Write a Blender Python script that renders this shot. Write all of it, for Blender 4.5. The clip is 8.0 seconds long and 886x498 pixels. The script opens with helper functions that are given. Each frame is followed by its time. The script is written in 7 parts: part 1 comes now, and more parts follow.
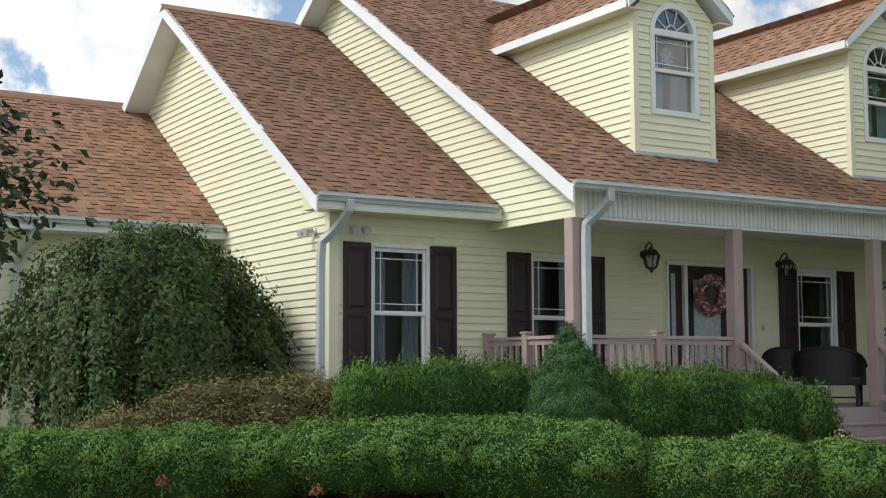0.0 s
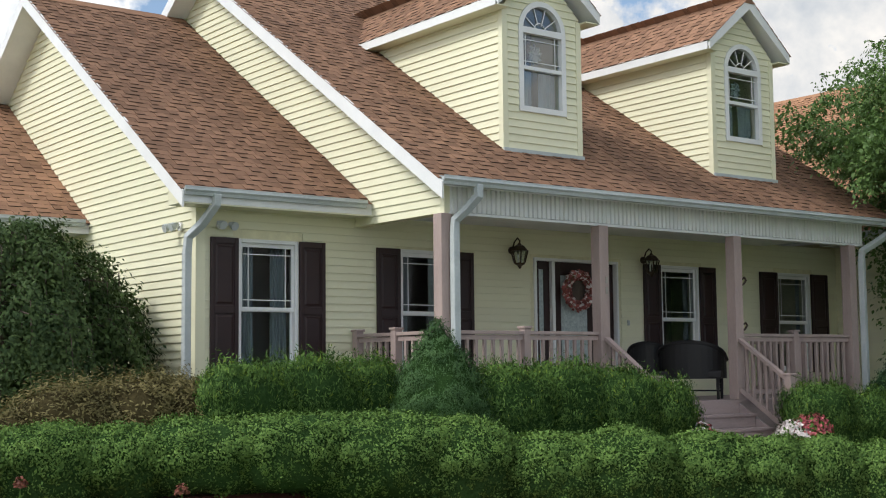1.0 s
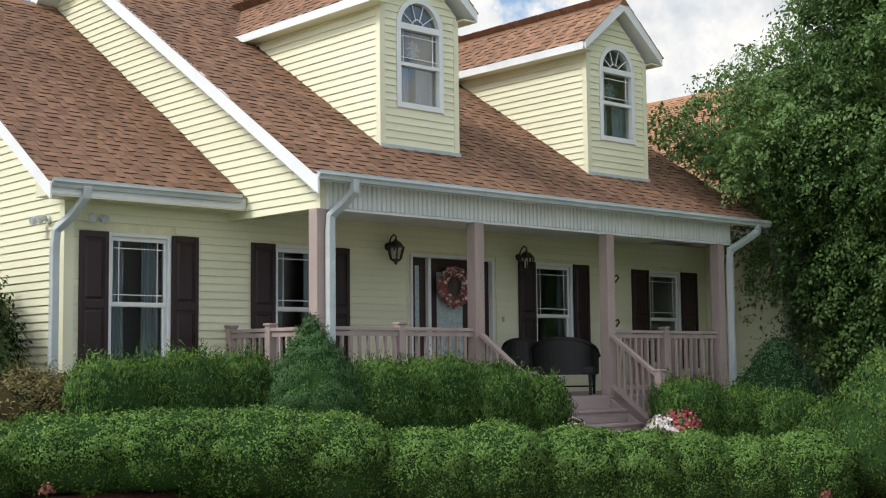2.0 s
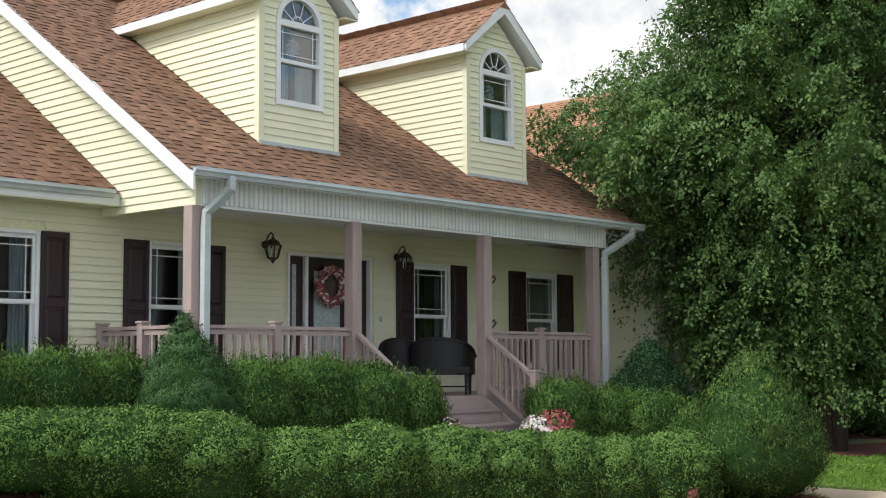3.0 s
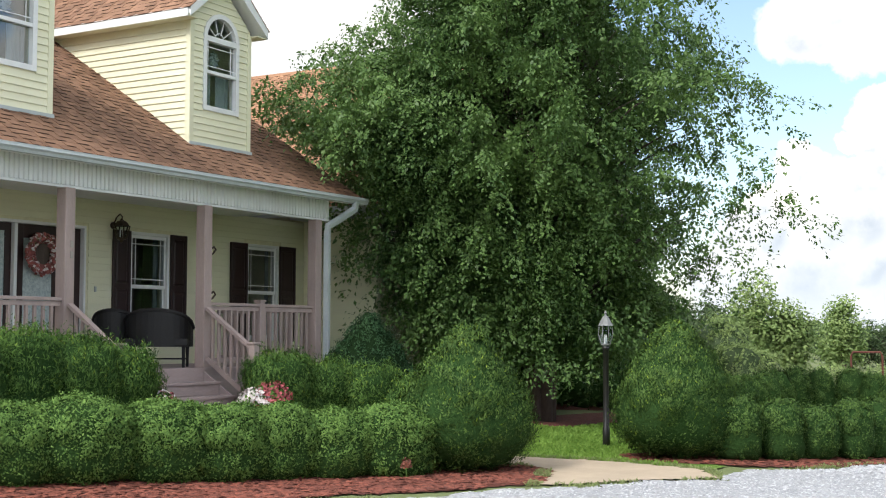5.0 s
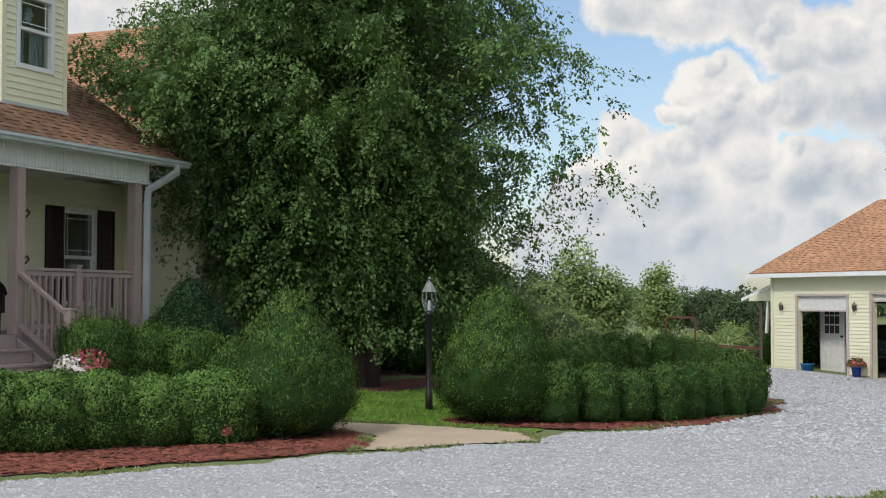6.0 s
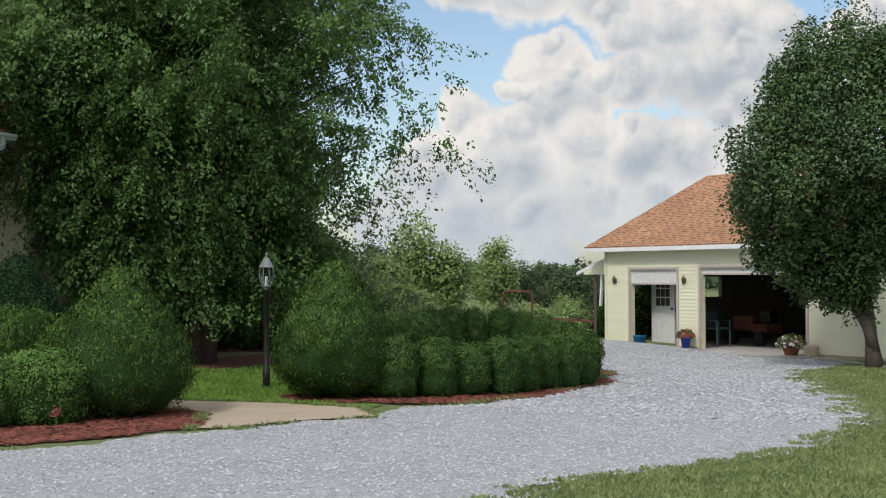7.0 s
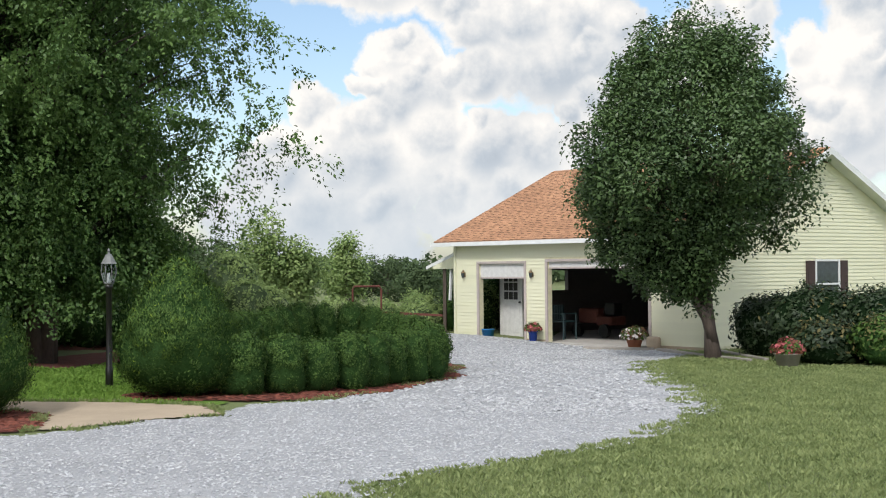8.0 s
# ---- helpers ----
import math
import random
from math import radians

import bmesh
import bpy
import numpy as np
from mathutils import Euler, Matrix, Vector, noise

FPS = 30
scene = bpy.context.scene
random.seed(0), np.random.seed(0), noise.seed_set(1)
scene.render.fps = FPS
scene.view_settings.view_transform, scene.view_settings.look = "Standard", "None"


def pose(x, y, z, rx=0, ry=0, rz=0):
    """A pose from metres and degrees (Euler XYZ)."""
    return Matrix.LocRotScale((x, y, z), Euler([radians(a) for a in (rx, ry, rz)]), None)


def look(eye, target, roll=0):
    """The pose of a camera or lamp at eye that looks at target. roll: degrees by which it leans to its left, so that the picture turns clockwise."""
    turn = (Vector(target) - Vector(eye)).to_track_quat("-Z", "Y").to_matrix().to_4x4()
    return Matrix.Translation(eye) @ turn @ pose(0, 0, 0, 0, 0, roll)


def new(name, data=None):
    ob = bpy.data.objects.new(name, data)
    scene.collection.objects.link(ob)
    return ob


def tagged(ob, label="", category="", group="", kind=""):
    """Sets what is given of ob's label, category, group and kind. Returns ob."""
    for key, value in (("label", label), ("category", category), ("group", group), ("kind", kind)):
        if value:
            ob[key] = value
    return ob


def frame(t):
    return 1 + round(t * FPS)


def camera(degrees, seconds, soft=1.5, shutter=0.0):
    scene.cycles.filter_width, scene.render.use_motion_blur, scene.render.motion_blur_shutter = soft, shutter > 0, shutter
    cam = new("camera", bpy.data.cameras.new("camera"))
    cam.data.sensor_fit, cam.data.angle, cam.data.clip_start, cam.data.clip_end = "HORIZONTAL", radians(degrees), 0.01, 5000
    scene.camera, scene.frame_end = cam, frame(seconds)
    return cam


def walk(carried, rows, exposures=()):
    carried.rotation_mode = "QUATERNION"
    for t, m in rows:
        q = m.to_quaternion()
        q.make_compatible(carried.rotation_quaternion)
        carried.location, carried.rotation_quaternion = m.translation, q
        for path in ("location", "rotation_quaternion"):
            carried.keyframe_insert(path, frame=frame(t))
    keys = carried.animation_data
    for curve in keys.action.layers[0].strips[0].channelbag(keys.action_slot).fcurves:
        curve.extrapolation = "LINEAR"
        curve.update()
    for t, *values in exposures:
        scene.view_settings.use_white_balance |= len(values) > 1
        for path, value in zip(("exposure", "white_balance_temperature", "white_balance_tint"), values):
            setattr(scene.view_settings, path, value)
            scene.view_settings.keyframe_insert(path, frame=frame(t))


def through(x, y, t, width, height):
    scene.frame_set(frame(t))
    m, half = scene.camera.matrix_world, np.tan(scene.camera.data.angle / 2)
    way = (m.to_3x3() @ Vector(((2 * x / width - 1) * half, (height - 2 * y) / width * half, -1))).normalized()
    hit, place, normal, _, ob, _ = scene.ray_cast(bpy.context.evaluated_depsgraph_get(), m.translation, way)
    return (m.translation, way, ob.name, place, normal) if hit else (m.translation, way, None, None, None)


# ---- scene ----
cam = camera(37.3, 8.0, soft=1.1)
PATH = [
    (0, (0.344, 0.265, 1.667), (1.387, 1.961, 1.856), -0.2),
    (0.5, (0.366, 0.268, 1.669), (1.49, 1.911, 1.857), -0.5),
    (1, (0.385, 0.278, 1.672), (1.59, 1.864, 1.853), -0.6),
    (1.5, (0.407, 0.278, 1.675), (1.685, 1.806, 1.85), -0.7),
    (3, (0.477, 0.263, 1.668), (1.952, 1.603, 1.84), -0.3),
    (3.5, (0.497, 0.247, 1.669), (2.031, 1.518, 1.835), -0.3),
    (4, (0.508, 0.224, 1.667), (2.104, 1.42, 1.822), -0.1),
    (5.5, (0.567, 0.221, 1.661), (2.352, 1.117, 1.77), 0.1),
    (6, (0.592, 0.202, 1.663), (2.435, 0.977, 1.742), 0.1),
    (6.5, (0.627, 0.194, 1.662), (2.515, 0.853, 1.715), -0.1),
    (7, (0.648, 0.187, 1.673), (2.572, 0.733, 1.713), -0.2),
    (7.5, (0.653, 0.167, 1.681), (2.603, 0.608, 1.716), -0.3),
    (8, (0.663, 0.143, 1.686), (2.636, 0.468, 1.716), -0.5),
]
EXPOSURES = [(0, 0.43), (1.5, 0.50), (2.8, 0.68), (3.6, 0.88), (3.8, 1.40), (4.0, 1.52), (4.2, 1.50), (5.3, 0.68), (5.7, 0.42), (6.2, 0.22), (7.2, 0.18), (7.6, 0.42), (8.0, 0.47)]
walk(cam, [(t, look(eye, target, roll)) for t, eye, target, roll in PATH], EXPOSURES)

# ---- sky and sun ----
SUN_FROM = Vector((-0.70, 0.15, 0.71)).normalized()
SUN_STRENGTH, SKY_STRENGTH, CLOUD = 1.75, 0.12, 0.78
world = bpy.data.worlds.new("sky")
scene.world = world
world.use_nodes = True


def node(nt, kind, **values):
    n = nt.nodes.new(kind)
    for key, value in values.items():
        n.inputs[key.replace("_", " ")].default_value = value
    return n


# heaps of cumulus over the garage: bearing, height and radius in degrees
CUMULUS = [(80.4, 6.1, 1.4), (78, 9.3, 1), (79.1, 8.9, 1.5), (80.3, 8, 1.5), (78.6, 7.5, 1.5), (77.1, 8.1, 0.6), (85.4, 9.4, 2.5), (87.1, 10.3, 2), (83.9, 10.5, 1.6), (87.7, 8.8, 1.6), (82.6, 8.5, 1.3), (82.2, 10.8, 1.5), (77.1, 5.1, 2), (74.9, 7.1, 1), (74.2, 4.9, 1.5), (75.2, 3.1, 2.5), (77.7, 2.6, 1), (80.9, 3.5, 1), (83.7, 3.5, 0.9), (82.6, 5.3, 1.6), (84.8, 5.3, 1.3), (87.7, 6.1, 1.9), (96.2, 9.3, 0.9), (97.7, 7.9, 2.1), (98.9, 9.9, 1.7), (97.7, 5.9, 1.8), (93.5, 10.5, 1.6), (91.9, 8.9, 1.9), (77.9, 13.1, 2.1), (80.7, 12.5, 1.7), (75.2, 13.2, 1.8), (86.9, 12.8, 2.3)]


def bearing(az, el):
    a, e = radians(az), radians(el)
    return Vector((math.sin(a) * math.cos(e), math.cos(a) * math.cos(e), math.sin(e)))


SUNWARD = Vector((0, 0.40, 0.92))


def cloud_field():
    """How deep inside a cloud a direction lies: below nothing outside, about one in the heart."""
    g = bpy.data.node_groups.new("cloud field", "ShaderNodeTree")
    g.interface.new_socket("Vector", in_out="INPUT", socket_type="NodeSocketVector")
    g.interface.new_socket("Depth", in_out="OUTPUT", socket_type="NodeSocketFloat")
    g.interface.new_socket("Tone", in_out="OUTPUT", socket_type="NodeSocketFloat")
    link = g.links.new
    vec = g.nodes.new("NodeGroupInput").outputs[0]

    def maths(op, a, b, c=None):
        n = g.nodes.new("ShaderNodeMath")
        n.operation = op
        for i, v in enumerate((a, b, c)):
            if isinstance(v, (int, float)):
                n.inputs[i].default_value = v
            elif v is not None:
                link(v, n.inputs[i])
        return n.outputs[0]

    def vmath(op, a, b):
        n = g.nodes.new("ShaderNodeVectorMath")
        n.operation = op
        link(a, n.inputs[0])
        if isinstance(b, (tuple, Vector)):
            n.inputs[1].default_value = b
        elif isinstance(b, float):
            n.inputs["Scale"].default_value = b
        else:
            link(b, n.inputs[1])
        return n

    def noise(scale, detail, rough, out="Fac"):
        n = node(g, "ShaderNodeTexNoise", Scale=scale, Detail=detail, Roughness=rough)
        link(vec, n.inputs["Vector"])
        return n.outputs[out]

    shift = vmath("SUBTRACT", noise(22.0, 5.0, 0.6, "Color"), (0.5, 0.5, 0.5)).outputs[0]
    bent = vmath("ADD", vec, vmath("SCALE", shift, 0.040).outputs[0]).outputs[0]
    ruffle = vmath("DOT_PRODUCT", shift, (0.0, 0.6, 1.2)).outputs["Value"]

    def span(value, a, b, c, d):
        n = g.nodes.new("ShaderNodeMapRange")
        n.interpolation_type = "SMOOTHSTEP"
        for key, v in zip(("From Min", "From Max", "To Min", "To Max"), (a, b, c, d)):
            n.inputs[key].default_value = v
        link(value, n.inputs["Value"])
        return n.outputs[0]

    # loose fair-weather cloud over the rest of the sky
    rest = maths("MULTIPLY_ADD", noise(4.6, 8.0, 0.55), 7.5, -3.86)
    there = vmath("DOT_PRODUCT", vec, bearing(87, 5)).outputs["Value"]
    deep = maths("SUBTRACT", rest, span(there, math.cos(radians(21)), math.cos(radians(15)), 0.0, 4.0))
    tone = maths("ADD", maths("MULTIPLY_ADD", rest, -0.10, 0.80), ruffle)
    # each heap overlaps those behind it, bright above and grey beneath, with smaller heads budding from its crown
    rnd = random.Random(5)
    heads = []
    for az, el, r in sorted(CUMULUS, key=lambda c: -c[1]):
        heads.append((az, el, r))
        for _ in range(0 if r < 1.5 else 2):
            a = radians(rnd.uniform(20, 175))
            heads.append((az - 0.78 * r * math.cos(a) * 0.95, el + 0.72 * r * math.sin(a), r * rnd.uniform(0.34, 0.52)))
    for az, el, r in heads:
        c, k = bearing(az, el), 1.0 / radians(r)
        # the next heap is worked out after the last, which keeps the shader's store small
        step = g.nodes.new("ShaderNodeVectorMath")
        step.operation = "MULTIPLY_ADD"
        link(tone, step.inputs[0])
        step.inputs[1].default_value = (1e-7, 1e-7, 1e-7)
        link(bent, step.inputs[2])
        here = step.outputs[0]
        one = maths("MULTIPLY_ADD", vmath("DISTANCE", here, c).outputs["Value"], -k, 1.0)
        deep = maths("MAXIMUM", deep, one)
        high = maths("MULTIPLY_ADD", vmath("DOT_PRODUCT", here, tuple(SUNWARD * (k * 0.44))).outputs["Value"], 1.0, 0.69 - 0.44 * k * c.dot(SUNWARD))
        mix = g.nodes.new("ShaderNodeMix")
        link(span(one, -0.06, 0.42, 0.0, 0.80), mix.inputs["Factor"])
        link(tone, mix.inputs["A"])
        link(maths("ADD", high, ruffle), mix.inputs["B"])
        tone = mix.outputs["Result"]
    ends = g.nodes.new("NodeGroupOutput")
    link(maths("MULTIPLY_ADD", noise(46.0, 5.0, 0.6), 0.5, maths("ADD", deep, -0.07)), ends.inputs[0])
    link(tone, ends.inputs[1])
    return g


def build_sky():
    nt = world.node_tree
    nt.nodes.clear()
    link = nt.links.new
    sky = nt.nodes.new("ShaderNodeTexSky")
    sky.sky_type, sky.sun_disc = "NISHITA", False
    sky.sun_elevation = math.asin(SUN_FROM.z)
    sky.sun_rotation = math.atan2(SUN_FROM.x, SUN_FROM.y)
    sky.air_density, sky.dust_density = 1.0, 1.2
    coord = nt.nodes.new("ShaderNodeTexCoord")
    split = nt.nodes.new("ShaderNodeSeparateXYZ")
    link(coord.outputs["Generated"], split.inputs[0])
    field = cloud_field()
    here = nt.nodes.new("ShaderNodeGroup")
    here.node_tree = field
    link(coord.outputs["Generated"], here.inputs[0])

    def span(value, a, b, c, d):
        n = nt.nodes.new("ShaderNodeMapRange")
        for key, v in zip(("From Min", "From Max", "To Min", "To Max"), (a, b, c, d)):
            n.inputs[key].default_value = v
        link(value, n.inputs["Value"])
        return n.outputs[0]

    # cloud stands everywhere low over the horizon, pale with distance
    haze = span(split.outputs["Z"], 0.11, 0.015, 0.0, 1.0)
    depth = nt.nodes.new("ShaderNodeMath")
    depth.operation = "MULTIPLY_ADD"
    depth.inputs[1].default_value = 1.1
    link(haze, depth.inputs[0])
    link(here.outputs[0], depth.inputs[2])
    cover = span(depth.outputs[0], -0.02, 0.22, 0.0, 1.0)
    tone = nt.nodes.new("ShaderNodeValToRGB")
    ramp = tone.color_ramp
    ramp.elements[0].position, ramp.elements[0].color = 0.0, (0.38, 0.43, 0.50, 1)
    ramp.elements[1].position, ramp.elements[1].color = 1.0, (0.97, 0.935, 0.89, 1)
    for at, colour in ((0.38, (0.52, 0.57, 0.63, 1)), (0.66, (0.72, 0.735, 0.75, 1))):
        ramp.elements.new(at).color = colour
    link(here.outputs[1], tone.inputs[0])
    pale = nt.nodes.new("ShaderNodeMix")
    pale.data_type = "RGBA"
    pale.inputs["B"].default_value = (0.56, 0.63, 0.70, 1)
    link(span(split.outputs["Z"], 0.10, 0.01, 0.0, 0.75), pale.inputs["Factor"])
    link(tone.outputs[0], pale.inputs["A"])
    back_sky, back_cloud = node(nt, "ShaderNodeBackground", Strength=SKY_STRENGTH), nt.nodes.new("ShaderNodeBackground")
    link(sky.outputs[0], back_sky.inputs["Color"])
    # cloud shines brighter the nearer it stands to the sun
    near_sun = nt.nodes.new("ShaderNodeVectorMath")
    near_sun.operation = "DOT_PRODUCT"
    near_sun.inputs[1].default_value = SUN_FROM
    link(coord.outputs["Generated"], near_sun.inputs[0])
    link(span(near_sun.outputs["Value"], -0.2, 1.0, CLOUD, CLOUD * 2.3), back_cloud.inputs["Strength"])
    link(pale.outputs["Result"], back_cloud.inputs["Color"])
    mix = nt.nodes.new("ShaderNodeMixShader")
    link(cover, mix.inputs[0])
    link(back_sky.outputs[0], mix.inputs[1])
    link(back_cloud.outputs[0], mix.inputs[2])
    out = nt.nodes.new("ShaderNodeOutputWorld")
    link(mix.outputs[0], out.inputs["Surface"])


build_sky()
sun_data = bpy.data.lights.new("sun", "SUN")
sun_data.energy, sun_data.angle, sun_data.color = SUN_STRENGTH, radians(11), (1.0, 0.975, 0.935)
sun = new("sun", sun_data)
sun.matrix_world = look(SUN_FROM * 50, (0, 0, 0))


# ---- materials ----
def material(name, base, rough=0.6, second=None, scale=8.0, fine=60.0, bump=0.15, island=0.0, spec=0.4, metal=0.0, stretch=(1, 1, 1), objectwise=0.0, bump_scale=0.004):
    """A painted, stained or mineral surface: two scales of noise between two colours, grain as relief, and a change from piece to piece."""
    m = bpy.data.materials.new(name)
    m.use_nodes = True
    nt = m.node_tree
    link = nt.links.new
    p = nt.nodes["Principled BSDF"]
    p.inputs["Roughness"].default_value, p.inputs["Metallic"].default_value = rough, metal
    p.inputs["Specular IOR Level"].default_value = spec
    second = second or tuple(c * 0.78 for c in base)
    coord, mapping = nt.nodes.new("ShaderNodeTexCoord"), nt.nodes.new("ShaderNodeMapping")
    mapping.inputs["Scale"].default_value = stretch
    link(coord.outputs["Object"], mapping.inputs["Vector"])
    coarse = node(nt, "ShaderNodeTexNoise", Scale=scale, Detail=4.0, Roughness=0.6)
    grain = node(nt, "ShaderNodeTexNoise", Scale=fine, Detail=3.0, Roughness=0.6)
    link(mapping.outputs[0], coarse.inputs["Vector"])
    link(mapping.outputs[0], grain.inputs["Vector"])
    add = nt.nodes.new("ShaderNodeMath")
    add.operation = "MULTIPLY_ADD"
    link(grain.outputs["Fac"], add.inputs[0])
    add.inputs[1].default_value = 0.5
    link(coarse.outputs["Fac"], add.inputs[2])
    ramp = nt.nodes.new("ShaderNodeMapRange")
    ramp.inputs["From Min"].default_value, ramp.inputs["From Max"].default_value = 0.5, 1.0
    link(add.outputs[0], ramp.inputs["Value"])
    mix = nt.nodes.new("ShaderNodeMix")
    mix.data_type = "RGBA"
    mix.inputs["A"].default_value, mix.inputs["B"].default_value = (*second, 1), (*base, 1)
    link(ramp.outputs[0], mix.inputs["Factor"])
    colour = mix.outputs["Result"]
    for amount, source in ((island, "geo"), (objectwise, "ob")):
        if amount:
            if source == "geo":
                value = nt.nodes.new("ShaderNodeNewGeometry").outputs["Random Per Island"]
            else:
                value = nt.nodes.new("ShaderNodeObjectInfo").outputs["Random"]
            span = nt.nodes.new("ShaderNodeMapRange")
            span.inputs["To Min"].default_value, span.inputs["To Max"].default_value = 1 - amount, 1 + amount
            link(value, span.inputs["Value"])
            hsv = nt.nodes.new("ShaderNodeHueSaturation")
            link(span.outputs[0], hsv.inputs["Value"])
            link(colour, hsv.inputs["Color"])
            colour = hsv.outputs["Color"]
    link(colour, p.inputs["Base Color"])
    if bump:
        relief = node(nt, "ShaderNodeBump", Strength=bump, Distance=bump_scale)
        link(add.outputs[0], relief.inputs["Height"])
        link(relief.outputs[0], p.inputs["Normal"])
    return m


def leaf_material(name, dark, light, rough=0.6, through=0.25, patch=1.2, spec=0.18, vary=0.5, contrast=1.0):
    m = bpy.data.materials.new(name)
    m.use_nodes = True
    nt = m.node_tree
    link = nt.links.new
    p = nt.nodes["Principled BSDF"]
    p.inputs["Roughness"].default_value, p.inputs["Specular IOR Level"].default_value = rough, spec
    each = nt.nodes.new("ShaderNodeNewGeometry")
    coord = nt.nodes.new("ShaderNodeTexCoord")
    patches = node(nt, "ShaderNodeTexNoise", Scale=patch, Detail=3.0)
    link(coord.outputs["Object"], patches.inputs["Vector"])
    blend = nt.nodes.new("ShaderNodeMath")
    blend.operation = "MULTIPLY_ADD"
    blend.inputs[1].default_value = contrast
    link(patches.outputs["Fac"], blend.inputs[0])
    half = nt.nodes.new("ShaderNodeMath")
    half.operation = "MULTIPLY_ADD"
    half.inputs[1].default_value, half.inputs[2].default_value = vary, 0.5 - contrast / 2 - vary / 2
    link(each.outputs["Random Per Island"], half.inputs[0])
    link(half.outputs[0], blend.inputs[2])
    mix = nt.nodes.new("ShaderNodeMix")
    mix.data_type = "RGBA"
    mix.inputs["A"].default_value, mix.inputs["B"].default_value = (*dark, 1), (*light, 1)
    link(blend.outputs[0], mix.inputs["Factor"])
    link(mix.outputs["Result"], p.inputs["Base Color"])
    glow = nt.nodes.new("ShaderNodeBsdfTranslucent")
    link(mix.outputs["Result"], glow.inputs["Color"])
    both = nt.nodes.new("ShaderNodeMixShader")
    both.inputs[0].default_value = through
    link(p.outputs[0], both.inputs[1])
    link(glow.outputs[0], both.inputs[2])
    link(both.outputs[0], nt.nodes["Material Output"].inputs["Surface"])
    return m


def glass_material(name, tint=(0.84, 0.88, 0.88), gloss=0.0, ripple=0.02):
    m = bpy.data.materials.new(name)
    m.use_nodes = True
    nt = m.node_tree
    link = nt.links.new
    nt.nodes.remove(nt.nodes["Principled BSDF"])
    clear, shine = nt.nodes.new("ShaderNodeBsdfTransparent"), nt.nodes.new("ShaderNodeBsdfGlossy")
    clear.inputs["Color"].default_value = (*tint, 1)
    shine.inputs["Roughness"].default_value = 0.015
    wave = node(nt, "ShaderNodeTexNoise", Scale=2.2, Detail=1.0)
    relief = node(nt, "ShaderNodeBump", Strength=ripple, Distance=0.02)
    link(wave.outputs["Fac"], relief.inputs["Height"])
    link(relief.outputs[0], shine.inputs["Normal"])
    rim = node(nt, "ShaderNodeFresnel", IOR=1.5)
    add = nt.nodes.new("ShaderNodeMath")
    add.operation = "MULTIPLY_ADD"
    add.inputs[1].default_value, add.inputs[2].default_value = 0.20, gloss
    link(rim.outputs[0], add.inputs[0])
    mix = nt.nodes.new("ShaderNodeMixShader")
    link(add.outputs[0], mix.inputs[0])
    link(clear.outputs[0], mix.inputs[1])
    link(shine.outputs[0], mix.inputs[2])
    link(mix.outputs[0], nt.nodes["Material Output"].inputs["Surface"])
    return m


M_SIDING = material("pale yellow vinyl", (0.745, 0.73, 0.535), 0.5, (0.70, 0.685, 0.495), 0.9, 40, 0.08, objectwise=0.03)
M_CORE = material("yellow wall sheet", (0.77, 0.73, 0.50), 0.6)
M_TRIM = material("white trim", (0.78, 0.79, 0.78), 0.45, (0.68, 0.69, 0.69), 2.5, 50, 0.05)
M_GUTTER = material("weathered gutter aluminium", (0.50, 0.54, 0.54), 0.4, (0.36, 0.40, 0.40), 1.6, 30, 0.05, spec=0.5)
M_SHINGLE = material("brown asphalt shingle", (0.255, 0.145, 0.090), 0.9, (0.165, 0.094, 0.062), 0.7, 160, 0.4, island=0.24, objectwise=0.2, spec=0.2)
M_SHINGLE_B = material("orange asphalt shingle", (0.41, 0.225, 0.128), 0.9, (0.30, 0.160, 0.092), 0.7, 160, 0.4, island=0.16, objectwise=0.16, spec=0.2)
# asphalt cut edge, darkened further to paint the shadow line under each tab
M_BUTT = material("shingle cut edge with painted shadow line", (0.070, 0.042, 0.030), 0.95, (0.048, 0.030, 0.021))
M_SHUTTER = material("maroon shutter", (0.030, 0.013, 0.013), 0.45, (0.022, 0.010, 0.011), 3, 60, 0.05)
M_RAIL = material("mauve stained wood", (0.40, 0.312, 0.285), 0.65, (0.30, 0.232, 0.215), 5, 70, 0.25, stretch=(1, 1, 0.25), objectwise=0.06)
M_DECK = material("mauve deck boards", (0.40, 0.32, 0.305), 0.7, (0.29, 0.23, 0.22), 5, 60, 0.25, stretch=(0.25, 1, 1))
M_DOOR = material("dark brown door", (0.030, 0.012, 0.011), 0.4)
# near-black base colour holds the shade of rooms seen from outside
M_DARK = material("indoor shade as near-black paint", (0.05, 0.047, 0.043), 0.9)
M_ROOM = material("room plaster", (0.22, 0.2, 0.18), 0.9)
M_CURTAIN = material("sheer curtain", (0.36, 0.40, 0.42), 0.9, (0.22, 0.25, 0.27), 12, 60, 0.1, stretch=(1, 1, 0.05))
M_METAL = material("black iron", (0.015, 0.014, 0.013), 0.4, spec=0.5)
M_BRASS = material("aged bronze", (0.095, 0.068, 0.048), 0.45, (0.05, 0.035, 0.026), 30, 90, metal=0.5)
M_GLASS = glass_material("window glass")
M_LEADED = material("leaded privacy glass", (0.55, 0.62, 0.61), 0.25, (0.28, 0.34, 0.35), 26, 90, 0.8, spec=0.6)
M_WICKER = material("black wicker", (0.010, 0.009, 0.010), 0.55, (0.006, 0.006, 0.006), 60, 140, 0.6)
M_CONCRETE = material("tan concrete", (0.46, 0.37, 0.27), 0.85, (0.36, 0.29, 0.21), 2.0, 70, 0.3)
